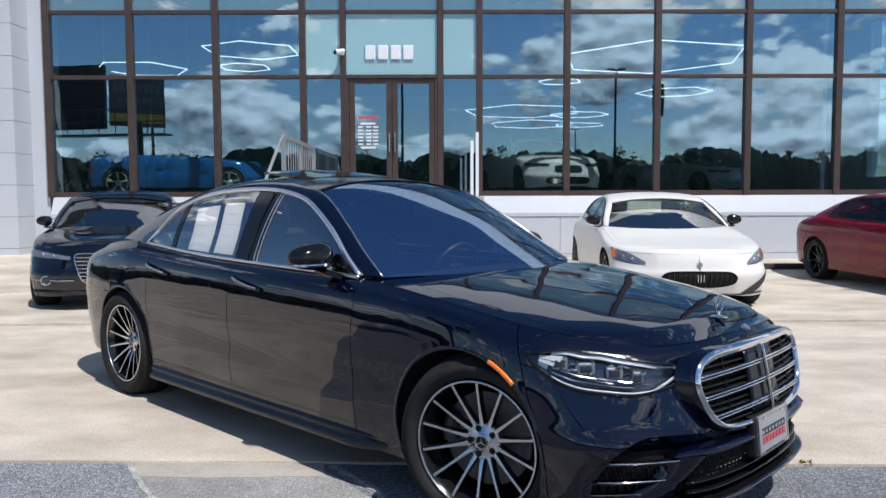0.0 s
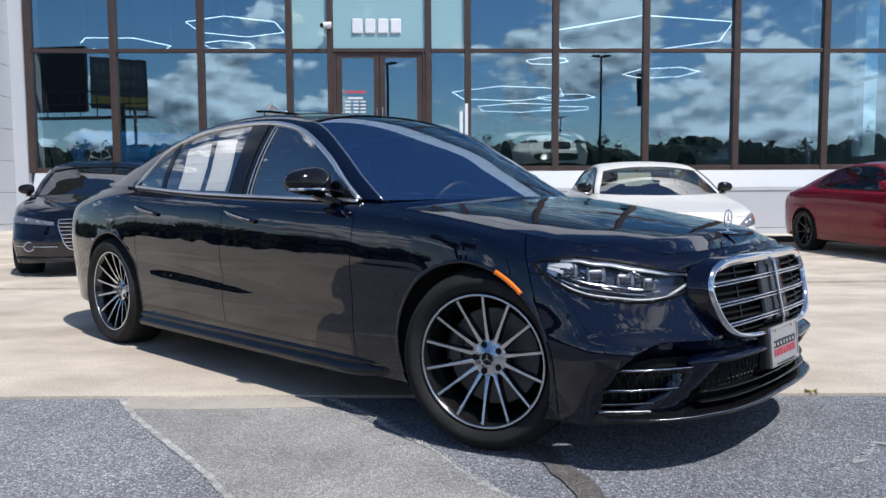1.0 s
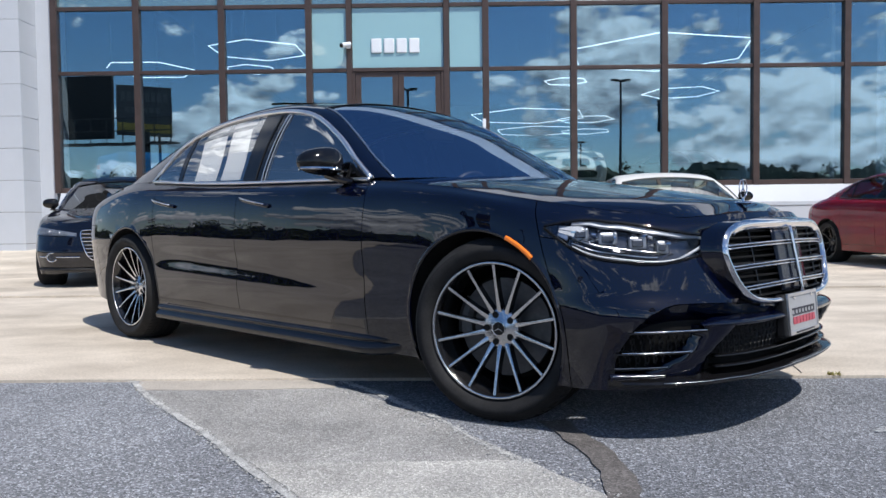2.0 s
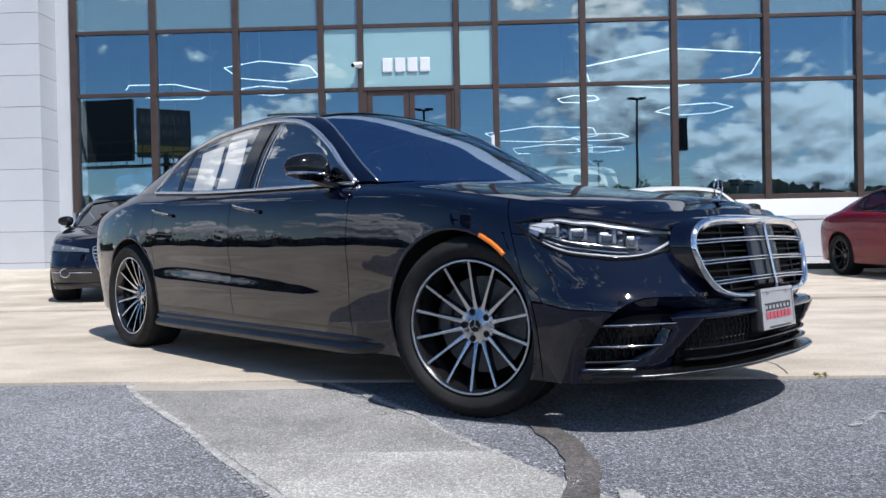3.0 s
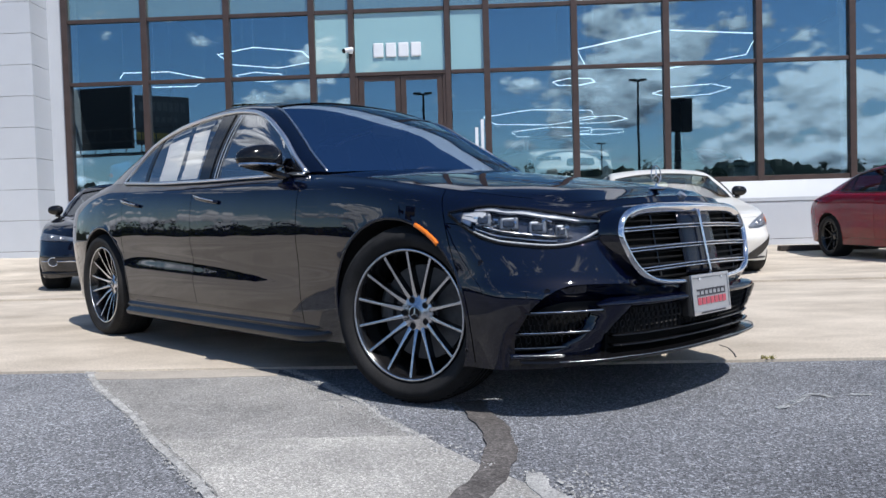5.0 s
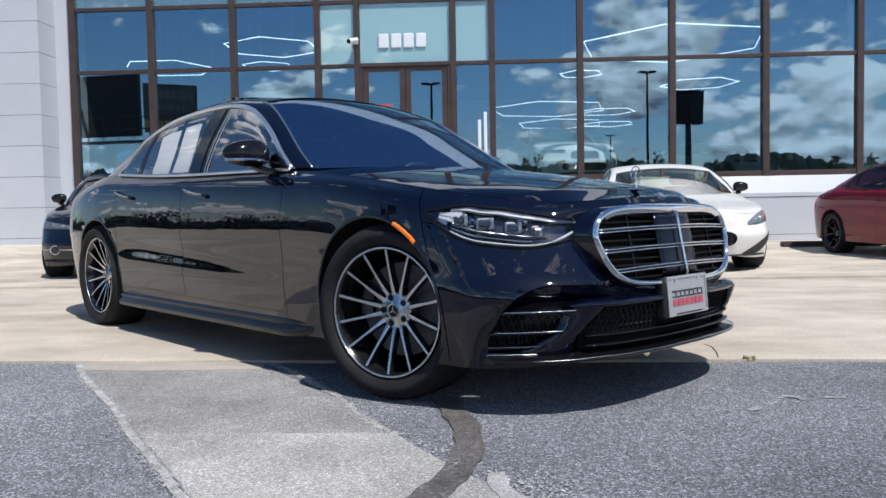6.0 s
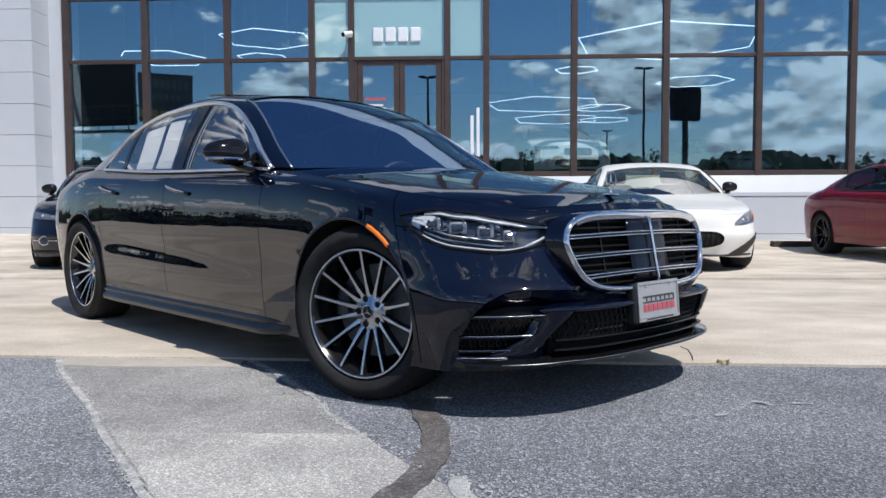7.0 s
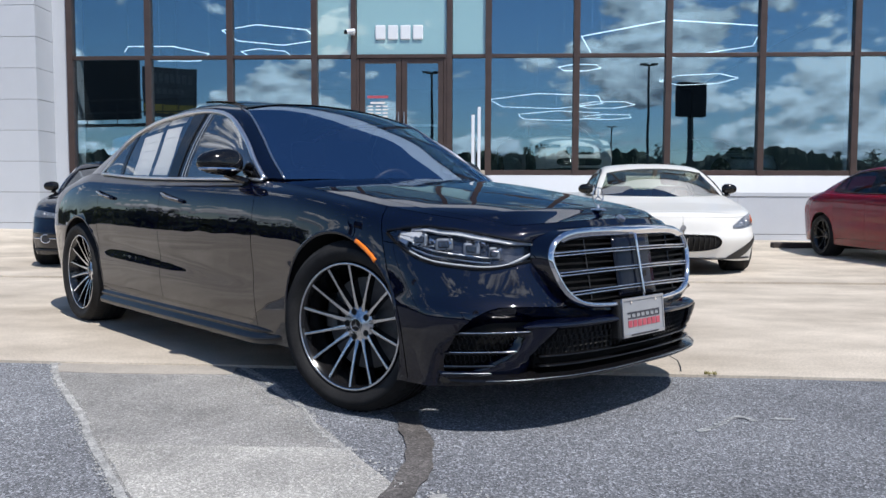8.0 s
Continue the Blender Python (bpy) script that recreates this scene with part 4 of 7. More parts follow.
def cut_arch(pts, shape):
    """Opens the wheel arches: rim vertices are drawn onto the arch circle. Returns faces to leave out."""
    rows, cols, _ = pts.shape
    gone = np.zeros((rows, cols), bool)
    for cx, r in ((shape.arch_dx[0], shape.arch), (-shape.base + shape.arch_dx[1], shape.arch + (.013 if shape.arch_dx[1] else .003))):
        dx, dz = pts[:, :, 0] - cx, pts[:, :, 2] - shape.wheel
        d = np.hypot(dx, dz)
        inside = (d < r) & (np.abs(pts[:, :, 1]) > .5)
        pad = np.pad(~inside, 1, constant_values=True)
        touch = np.zeros_like(inside)
        for a in range(3):
            for b in range(3):
                touch |= pad[a:a + rows, b:b + cols]
        rim = inside & touch
        k = r / np.maximum(d, 1e-6)
        pts[:, :, 0] = np.where(rim, cx + dx * k, pts[:, :, 0])
        pts[:, :, 2] = np.where(rim, shape.wheel + dz * k, pts[:, :, 2])
        gone |= inside & ~rim
    return gone[:-1, :-1] | gone[1:, :-1] | gone[:-1, 1:] | gone[1:, 1:]


def cut_outline(pts, outline, axes, s, skin, near):
    """Opens a hole along an outline, drawing the rim's vertices onto it. Returns faces to leave out."""
    rows, cols, _ = pts.shape
    a = pts[:, :, axes[0]] * (s if axes[0] == 1 else 1)
    b = pts[:, :, axes[1]]
    poly = np.array(outline)
    dense = []
    for p, q in zip(poly, np.roll(poly, -1, 0)):
        k = max(1, int(np.hypot(*(q - p)) / .002))
        dense += [p + (q - p) * i / k for i in range(k)]
    dense = np.array(dense)
    inside = np.zeros((rows, cols), bool)
    for p, q in zip(poly, np.roll(poly, -1, 0)):
        if p[1] != q[1]:
            cross = ((p[1] > b) != (q[1] > b)) & (a < (q[0] - p[0]) * (b - p[1]) / (q[1] - p[1]) + p[0])
            inside ^= cross
    inside &= near(pts)
    pad = np.pad(~inside, 1, mode="edge")
    touch = np.zeros_like(inside)
    for i in range(3):
        for j in range(3):
            touch |= pad[i:i + rows, j:j + cols]
    rim = inside & touch
    for i, j in zip(*np.nonzero(rim)):
        k = np.argmin((dense[:, 0] - a[i, j]) ** 2 + (dense[:, 1] - b[i, j]) ** 2)
        u, v = dense[k]
        if axes[0] == 0:
            pts[i, j] = skin.side(u, v, s)
        else:
            pts[i, j] = skin.front(u * s, v)
    gone = inside & ~rim
    return gone[:-1, :-1] | gone[1:, :-1] | gone[:-1, 1:] | gone[1:, 1:]


def shrink_rim(bm, by):
    """Draws a panel's open edge in, to leave a shut line."""
    rim = {v for e in bm.edges if len(e.link_faces) == 1 for v in e.verts}
    move = {}
    for v in rim:
        if abs(v.co.y) < 2e-4:
            continue
        c = Vector((0, 0, 0))
        for f in v.link_faces:
            c += f.calc_center_median() - v.co
        if c.length > 1e-6:
            move[v] = c.normalized() * by
    for v, d in move.items():
        v.co += d


def panel(name, pts, skip, rows, cols, mat, parent, gap=0.0022, depth=0.014, label=""):
    sub = pts[rows[0]:rows[1] + 1, cols[0]:cols[1] + 1]
    sk = skip[rows[0]:rows[1], cols[0]:cols[1]] if skip is not None else None
    bm = grid_bm(sub.tolist(), sk)
    if not bm.faces:
        bm.free()
        return None
    shrink_rim(bm, gap)
    thicken(bm, depth)
    return part(name, bm, mat, parent, label, smooth=True)


def hood_points(shape, last=9):
    """A sheet from the nose's upper edge to the windscreen, between the wing edges."""
    edge = spline(PLAN_EDGE, PER)
    c = 3 * PER
    front, sidee = edge[:c + 1], edge[c:last * PER + 1]
    nu, nk = len(sidee), 24
    left_rows = []
    for i in range(nu):
        u = i / (nu - 1)
        row = []
        for k in range(-nk, nk + 1):
            q = abs(k) / nk
            f = [np.interp(q * (len(front) - 1), range(len(front)), front[:, d]) for d in range(3)]
            s = sidee[i]
            bx, by = -.42 - .38 * q ** 2.2, q * sidee[-1][1]
            x = (1 - u) * f[0] + u * bx + ((s[0]) - ((1 - u) * sidee[0][0] + u * sidee[-1][0])) * q
            y = q * s[1] + (1 - u) * (f[1] - q * sidee[0][1])
            zm = along(HOOD_MID, max(-.42, min(.715, x)))[0] if q < 1 else 0
            z = s[2] if q >= 1 else zm - (zm - s[2]) * q ** 1.9
            if i == 0:
                z = f[2]
            else:
                near = min(1.0, u * 7)
                z = (1 - near) * f[2] + near * z
            z += .002 * math.exp(-((q - .60) / .10) ** 2) * math.sin(math.pi * min(1, u * 1.05)) if q < 1 else 0
            v = shape.at((x, y * (1 if k >= 0 else -1), z))
            row.append((v.x, v.y, v.z))
        left_rows.append(row)
    return np.array(left_rows)


def deck_points(shape):
    edge = spline(PLAN_EDGE, PER)[int(12.2 * PER):]
    rows = []
    for s in edge:
        row = []
        for k in range(-10, 11):
            q = k / 10
            v = shape.at((s[0], s[1] * q, s[2] + .035 * (1 - q * q) * min(1, abs(s[1]) * 3)))
            row.append((v.x, v.y, v.z))
        rows.append(row)
    return np.array(rows)


def house_points(shape):
    t, r, m = (spline(c, G_PER) for c in (GLASS_TOP, RAIL, MIDDLE))
    edge = spline(PLAN_EDGE, PER)
    order = np.argsort(edge[:, 0])
    low = np.empty_like(t)
    for i, p in enumerate(t):
        low[i] = (p[0], np.interp(p[0], edge[order, 0], edge[order, 1]), np.interp(p[0], edge[order, 0], edge[order, 2]))
    return low, t, r, m


def strip(a, b, n, bulge, shape, sy=1.0):
    """Rows between two curves, swelling outward in the middle."""
    rows = []
    for k in range(n + 1):
        q = k / n
        row = []
        for p0, p1 in zip(a, b):
            p = p0 * (1 - q) + p1 * q
            d = bulge * 4 * q * (1 - q)
            v = shape.at((p[0], p[1] + d, p[2] + d * .5))
            row.append((v.x, v.y * sy, v.z))
        rows.append(row)
    return np.array(rows)


def crown(r, m, shape, n=12, power=2.3):
    """The roof sheet from rail to rail over the middle line."""
    cols = []
    for k in range(-n, n + 1):
        q = abs(k) / n
        col = []
        for p, c in zip(r, m):
            w = q ** power
            x = c[0] * (1 - q * q) + p[0] * q * q
            v = shape.at((x, p[1] * q * (1 if k >= 0 else -1), c[2] * (1 - w) + p[2] * w))
            col.append((v.x, v.y, v.z))
        cols.append(col)
    return np.array(cols)


def wheel_parts(parent, m, radius, rim, width, spokes, side, face=RIM_FACE, back=RIM_BLACK, twin=False, detail=True):
    """A wheel whose outer face looks along side * y."""
    w = new("wheel")
    w.parent = parent
    w.matrix_basis = m
    prof = [(rim - .004, -.02), (rim + .006, .004), (rim + .03, .018), ((rim + radius) / 2 + .012, .024), (radius - .035, .014), (radius - .012, -.004), (radius - .002, -.035),
            (radius, -.06), (radius, -width + .06), (radius - .012, -width + .01), (radius - .04, -width), (rim, -width + .01)]
    n = 72
    bm = bmesh.new()
    rings = []
    for k in range(n):
        a = 2 * math.pi * k / n
        rings.append([bm.verts.new((r * math.cos(a), side * y, r * math.sin(a))) for r, y in prof])
    for k in range(n):
        r0, r1 = rings[k], rings[(k + 1) % n]
        for j in range(len(prof) - 1):
            bm.faces.new((r0[j], r0[j + 1], r1[j + 1], r1[j]))
    tyre = part("tyre", bm, RUBBER, w, "black low-profile tyre", smooth=True)
    if detail:
        bm = bmesh.new()
        for r in (radius + .0006,):
            for off in (-.075, -.115, -.155, -.195):
                add_ribbon(bm, [(r * math.cos(a), side * off, r * math.sin(a)) for a in (2 * math.pi * k / n for k in range(n))], .004, .001, closed=True, seg=4, up=(0, 1, 0))
        for k in range(70):
            a = 2 * math.pi * k / 70
            for y0, y1, r0 in ((-.012, -.070, radius - .006), (-.165, -.230, radius + .0006)):
                p, q = ((r * math.cos(a + d), side * y, r * math.sin(a + d)) for y, r, d in ((y0, r0, 0), (y1, radius + .0006, .035)))
                add_ribbon(bm, [p, q], .0022, .0022, seg=4, up=(0, 1, 0.01))
        part("tread_groove", bm, WELL, tyre)
    # barrel and lip
    bprof = [(rim - .002, -.012), (rim - .008, .002), (rim - .016, -.003), (rim - .022, -.05), (rim - .045, -.12), (rim - .05, -width + .02)]
    bm = bmesh.new()
    rings = [[bm.verts.new((r * math.cos(a), side * y, r * math.sin(a))) for r, y in bprof] for a in (2 * math.pi * k / n for k in range(n))]
    for k in range(n):
        r0, r1 = rings[k], rings[(k + 1) % n]
        for j in range(len(bprof) - 1):
            bm.faces.new((r0[j], r0[j + 1], r1[j + 1], r1[j]))
    part("barrel", bm, back, w, smooth=True)
    bm = bmesh.new()
    add_ribbon(bm, [((rim - .009) * math.cos(a), side * .001, (rim - .009) * math.sin(a)) for a in (2 * math.pi * k / n for k in range(n))], .006, .0035, closed=True, seg=6, up=(0, 1, 0))
    part("rim_lip", bm, face, w, "bright machined rim edge", smooth=True)
    # spokes with bright faces and black flanks
    hub_r = .082 if radius > .34 else .07
    for k in range(spokes):
        a = 2 * math.pi * (k + .5 * (spokes % 2 == 0 and 0)) / spokes + math.pi / 2
        rot = Matrix.Rotation(-a, 4, "Y")
        rows_f, rows_b = [], []
        for q in (0, .12, .3, .55, .8, 1.0):
            r = hub_r * .75 + (rim - .012 - hub_r * .75) * q
            hw = (.0090 - .0048 * min(1, q * 2.2) + .0012 * q) if not twin else (.012 + .022 * q)
            y = -.068 + .058 * q ** .8
            rows_f.append([(r, side * y, -hw), (r, side * (y + .0015), 0), (r, side * y, hw)])
            rows_b.append([(r, side * (y - .0008), -hw - .0006), (r, side * (y - .034), -hw * 1.5), (r, side * (y - .034), hw * 1.5), (r, side * (y - .0008), hw + .0006)])
        bm = grid_bm(rows_f)
        bm.transform(rot)
        sp = part("spoke", bm, face, w, smooth=True)
        bm = grid_bm(rows_b)
        bm.transform(rot)
        part("spoke_flank", bm, back, sp, "black spoke flank")
    # hub
    bm = bmesh.new()
    prof2 = [(0.0, -.058), (.030, -.058), (.034, -.064), (hub_r - .012, -.066), (hub_r, -.074), (hub_r, -.11)]
    rings = [[bm.verts.new((r * math.cos(a), side * y, r * math.sin(a))) for r, y in prof2] for a in (2 * math.pi * k / 40 for k in range(40))]
    for k in range(40):
        for j in range(len(prof2) - 1):
            try:
                bm.faces.new((rings[k][j], rings[k][j + 1], rings[(k + 1) % 40][j + 1], rings[(k + 1) % 40][j]))
            except ValueError:
                pass
    bmesh.ops.remove_doubles(bm, verts=bm.verts[:], dist=1e-5)
    part("hub", bm, face, w, smooth=True)
    if detail:
        for k in range(5):
            a = 2 * math.pi * k / 5 + .63
            c = Vector((.056 * math.cos(a), side * -.0655, .056 * math.sin(a)))
            part("lug_hole", rod_bm(c - Vector((0, side * .012, 0)), c + Vector((0, side * .002, 0)), .0135, seg=14), WELL, w)
        part("centre_cap", rod_bm((0, side * -.060, 0), (0, side * -.0545, 0), .029, seg=28), TRIM_BLACK, w, "dark round cap with a plain bright emblem")
        bm = bmesh.new()
        add_ribbon(bm, [(.027 * math.cos(a), side * -.054, .027 * math.sin(a)) for a in (2 * math.pi * k / 28 for k in range(28))], .002, .0015, closed=True, seg=5, up=(0, 1, 0))
        for k in range(3):
            a = math.pi / 2 + 2 * math.pi * k / 3
            add_rod(bm, (0, side * -.054, 0), (.024 * math.cos(a), side * -.054, .024 * math.sin(a)), .0035, .0008, 6)
        part("cap_emblem", bm, CHROME, w)
    # brake disc and caliper
    bm = rod_bm((0, side * -.150, 0), (0, side * -.120, 0), rim * .72, seg=40)
    part("brake_disc", bm, DISC, w)
    if detail:
        arc = [(rim * .64 * math.cos(a), side * -.122, rim * .64 * math.sin(a)) for a in (math.pi * .93 + .075 * k for k in range(-5, 6))]
        part("brake_caliper", ribbon_bm(arc, .038, .030, seg=10, up=(0, 1, 0)), DISC, w, "dark grey brake caliper")
    bm = rod_bm((0, side * (-width + .03), 0), (0, side * (-width + .005), 0), rim * .97, seg=32)
    part("inner_shield", bm, WELL, w)
    return w


def seat(parent, x, y, z, mat):
    s = new("seat")
    s.parent = parent
    s.matrix_basis = pose(x, y, z)
    part("cushion", box_bm((-.27, -.26, 0), (.27, .26, .2), .07), mat, s)
    bm = bmesh.new()
    add_box(bm, (-.09, -.25, 0), (.09, .25, .62), .07, pose(-.30, 0, .12, 0, -16, 0))
    part("backrest", bm, mat, s)
    bm = bmesh.new()
    add_box(bm, (-.055, -.14, 0), (.055, .14, .19), .05, pose(-.49, 0, .74, 0, -8, 0))
    part("headrest", bm, mat, s)


def car(name, label, shape, paint, m, roof_mat=None, trim=CHROME, seat_mat=LEATHER, spokes=10, face=RIM_FACE, rim=.255, steer=0.0, detail=False, hub_y=.885, seats=True, open_top=False, category="car", window=None, mirror_mat=None, twin=False):
    """Builds a car: painted panels, glasshouse, wheels and cabin. Returns it with its skin."""
    top = thing(name, label, category, m)
    window = window or (CAR_GLASS if detail else GREEN_GLASS)
    skins = {}
    body = new("body")
    body.parent = top
    R = ROWS_PER
    S = PER
    for s in (1, -1):
        pts = body_points(shape, s)
        if detail:
            # the bumper dips in a smooth valley round the grille
            line = np.array(spline([(a, b) for a, b in GRILLE_HALF], 10))
            for i, j in zip(*np.nonzero(pts[:, :, 0] > .45)):
                x, y, z = pts[i, j]
                d = np.sqrt(((line - (abs(y), z)) ** 2).sum(1).min())
                pts[i, j, 0] -= .030 * math.exp(-(d / .05) ** 2) * min(1.0, max(0.0, (.765 - z) / .04))
            # a hollow runs down along the doors towards the front wheel
            for i, j in zip(*np.nonzero((pts[:, :, 0] < -.55) & (pts[:, :, 0] > -3.0))):
                x, y, z = pts[i, j]
                fade = min(1.0, max(0.0, (-.55 - x) / .45)) * min(1.0, max(0.0, (x + 3.0) / .5))
                fade = fade * fade * (3 - 2 * fade)
                mid_z = .575 - .058 * (x + 2.5)
                pts[i, j, 1] -= s * .0088 * fade * math.exp(-((z - mid_z) / .066) ** 2)
        skins[s] = Skin(pts.copy())
        skip = cut_arch(pts, shape)
        hole = skip.copy()
        xyz = (pts[:-1, :-1] + pts[1:, 1:]) / 2
        x, y, z = xyz[:, :, 0], np.abs(xyz[:, :, 1]), xyz[:, :, 2]
        if detail:
            ring = [(-.06, GRILLE_HALF[0][1] - .012)] + [(a * .965, .62 + (b - .62) * .93) for a, b in GRILLE_HALF[1:-1]] + [(-.06, GRILLE_HALF[-1][1] + .012)]
            hole |= cut_outline(pts, ring, (1, 2), s, skins[s], lambda p: p[:, :, 0] > .5)
            us = np.linspace(.232, .664, 60)
            lamp_line = [(u, along(LAMP_TOP, u)[0]) for u in us] + [(u, along(LAMP_LOW, u)[0]) for u in us[::-1]]
            hole |= cut_outline(pts, lamp_line, (0, 2), s, skins[s], lambda p: (np.abs(p[:, :, 1]) > .5) & (p[:, :, 0] > .2))
            hole |= cut_outline(pts, NOSE_LOOP, (1, 2), s, skins[s], lambda p: p[:, :, 0] > .4)
        panel("front_bumper", pts, hole, (0, 3 * R + 3), (0, 6 * S + 2), paint, body)
        panel("front_wing", pts, hole, (3 * R + 3, 5 * R), (0, 6 * S + 2), paint, body, depth=.01)
        panel("front_wing", pts, hole, (0, 5 * R), (6 * S + 2, 9 * S), paint, body)
        panel("front_door", pts, hole, (R - 4, 5 * R), (9 * S, 10 * S), paint, body)
        panel("rear_door", pts, hole, (R - 4, 5 * R), (10 * S, 12 * S - 1), paint, body)
        panel("sill_panel", pts, hole, (0, R - 4), (9 * S, 12 * S - 1), paint, body)
        panel("rear_wing", pts, hole, (0, 5 * R), (12 * S - 1, 14 * S + 2), paint, body)
        panel("rear_bumper", pts, hole, (0, 3 * R + 2), (14 * S + 2, 18 * S), paint, body)
        panel("tail_panel", pts, hole, (3 * R + 2, 5 * R), (14 * S + 2, 18 * S), paint, body)
        # arch lips and wheel wells
        for cx in (shape.arch_dx[0], -shape.base + shape.arch_dx[1]):
            r = shape.arch + (.010 if detail and cx < -1 else 0)
            lip = []
            for k in range(41):
                a = math.pi * (1.10 - 1.20 * k / 40)
                px, pz = cx + r * math.cos(a), shape.wheel + r * math.sin(a)
                q = skins[s].side(px, max(pz, .2), s)
                lip.append((px, q.y - s * .004, pz))
            part("arch_lip", ribbon_bm(lip, .010, .007, seg=8, up=(0, 1, 0)), paint if not detail else PAINT_BLACK, body, smooth=True)
            rowsw = [[(p[0], p[1] - s * d, p[2]) for p in lip] for d in (.004, .10, .36)]
            part("wheel_well", grid_bm(rowsw), WELL, body)
            bm = bmesh.new()
            vs = [bm.verts.new((p[0], p[1] - s * .36, p[2])) for p in lip]
            bm.faces.new(vs)
            part("inner_well", bm, WELL, body)
    # hood, deck, floor
    hp = hood_points(shape)
    panel("hood", hp, None, (0, hp.shape[0] - 1), (2, hp.shape[1] - 3), paint, body, gap=.002)
    for c0, c1 in ((0, 2), (hp.shape[1] - 3, hp.shape[1] - 1)):
        panel("wing_top", hp, None, (0, hp.shape[0] - 1), (c0, c1), paint, body, gap=.0005, depth=.008)
    dp = deck_points(shape)
    panel("boot_lid", dp, None, (0, dp.shape[0] - 1), (0, dp.shape[1] - 1), paint, body)
    hw = shape.half
    bm = bmesh.new()
    add_box(bm, (-shape.base + shape.arch + .03, -hw * .9, .20), (-shape.arch - .03, hw * .9, .30))
    add_box(bm, (-shape.base - shape.tail * .85, -hw * .55, .22), (shape.nose * .8, hw * .55, .34))
    part("underbody", bm, WELL, body)
    # glasshouse
    low, t, r, mi = house_points(shape)
    n = len(t)
    hdr, rear = 3 * G_PER + (2 if detail else -2), 8 * G_PER - 2
    for s in (1, -1):
        if not open_top:
            a, b = 3, n - 4
            g = strip(low[a:b + 1], t[a:b + 1], 6, .012, shape, s)
            part("side_window", grid_bm(g.tolist()), CAR_GLASS if detail else GREEN_GLASS, body, smooth=True).visible_shadow = False
            for name2, i0, i1, mt, off in (("door_pillar", 4 * G_PER + 2, 5 * G_PER + 1, TRIM_BLACK, .004), ("quarter_bar", 7 * G_PER + 3, 7 * G_PER + 4, TRIM_BLACK, .004), ("rear_corner", 9 * G_PER + 2, n - 1, TRIM_BLACK, .002), ("mirror_corner", 0, 5, TRIM_BLACK, .003)):
                g = strip(low[i0:i1 + 1], t[i0:i1 + 1], 6, .012, shape, s)
                g[:, :, 1] += s * off
                part(name2, thicken(grid_bm(g.tolist()), .006), mt, body, smooth=True)
            g = strip(t, r, 5, .010, shape, s)
            part("pillar_and_rail", thicken(grid_bm(g.tolist()), .012), paint, body, smooth=True)
            line = [shape.at(p + np.array((0, .006, .002))) for p in t]
            line = [(p.x, p.y * s, p.z) for p in line]
            base_l = [shape.at(p + np.array((0, .008, .006))) for p in low]
            base_l = [(p.x, p.y * s, p.z) for p in base_l]
            part("window_trim", ribbon_bm(line, .013 if detail else .009, .012 if detail else .010, seg=8), trim, body, "" if trim is TRIM_BLACK else "bright trim round the side windows", smooth=True)
            part("belt_trim", ribbon_bm(base_l, .009 if detail else .006, .009, seg=8), trim, body, smooth=True)
        # mirror
        mx = shape.at((-.925, .93, 1.03))
        bm = bmesh.new()
        bmesh.ops.create_uvsphere(bm, u_segments=24, v_segments=14, radius=1.0)
        for v in bm.verts:
            c = v.co
            c = Vector([math.copysign(abs(q) ** .82, q) for q in c]) * .96
            k = 1.0 if c.x > 0 else .72
            v.co = Vector((c.x * .085 * k, c.y * (.118 if detail else .130) + c.x * s * -.015, c.z * ((.078 if c.z > 0 else .060) if detail else .088) * (1.0 - (.24 if detail else .12) * c.y * s)))
        if detail:
            mx.x -= .115
        mo, ms = (.005, 1.0) if detail else (.0, .80)
        if detail and s > 0:
            # folded in on the far side
            mo = -.05
            mx.x -= .045
        bm.transform(Matrix.Translation((mx.x, s * (hw + mo), mx.z + .035)) @ Matrix.Scale(ms, 4))
        mirror = part("mirror", bm, mirror_mat or TRIM_BLACK, body, smooth=True)
        part("mirror_glass", box_bm((mx.x - .064 * ms, s * (hw + mo) - .075 * ms, mx.z + .0), (mx.x - .058 * ms, s * (hw + mo) + .075 * ms, mx.z + .07 * ms), .002), CHROME, mirror)
        part("mirror_foot", ribbon_bm([(mx.x + (.13 if detail else .02), s * (hw - .10), mx.z - .060), (mx.x + (.07 if detail else .02), s * (hw - (.07 if detail else .01)), mx.z - .045), (mx.x, s * (hw + mo - .045), mx.z - .02)], .035, .018), TRIM_BLACK, mirror)
        if detail:
            part("mirror_strip", ribbon_bm([(mx.x + .068 * math.cos(a) + .012, s * (hw + mo + .115 * math.sin(a)), mx.z + .006) for a in (math.pi * (k / 14 - .5) for k in range(15))], .004, .007, seg=6), CHROME, mirror, "bright strip round the mirror")
    cr = crown(r, mi, shape)
    part("windscreen", grid_bm(cr[:, :hdr + 1].tolist()), SCREEN_GLASS if detail else window, body, smooth=True).visible_shadow = False
    if not open_top:
        part("roof", thicken(grid_bm(cr[:, hdr:rear + 1].tolist()), .02), roof_mat or paint, body, smooth=True)
        part("rear_window", grid_bm(cr[:, rear:].tolist()), CAR_GLASS if detail else GREEN_GLASS, body, smooth=True).visible_shadow = False
    for s, edge_c in ((-1, cr[0][:hdr + 1]), (1, cr[-1][:hdr + 1])):
        part("screen_trim", ribbon_bm([(p[0], p[1], p[2] + .004) for p in edge_c], .006, .004, seg=6), paint if not detail else SATIN, body, smooth=True)
    head = [tuple(c[hdr]) for c in cr]
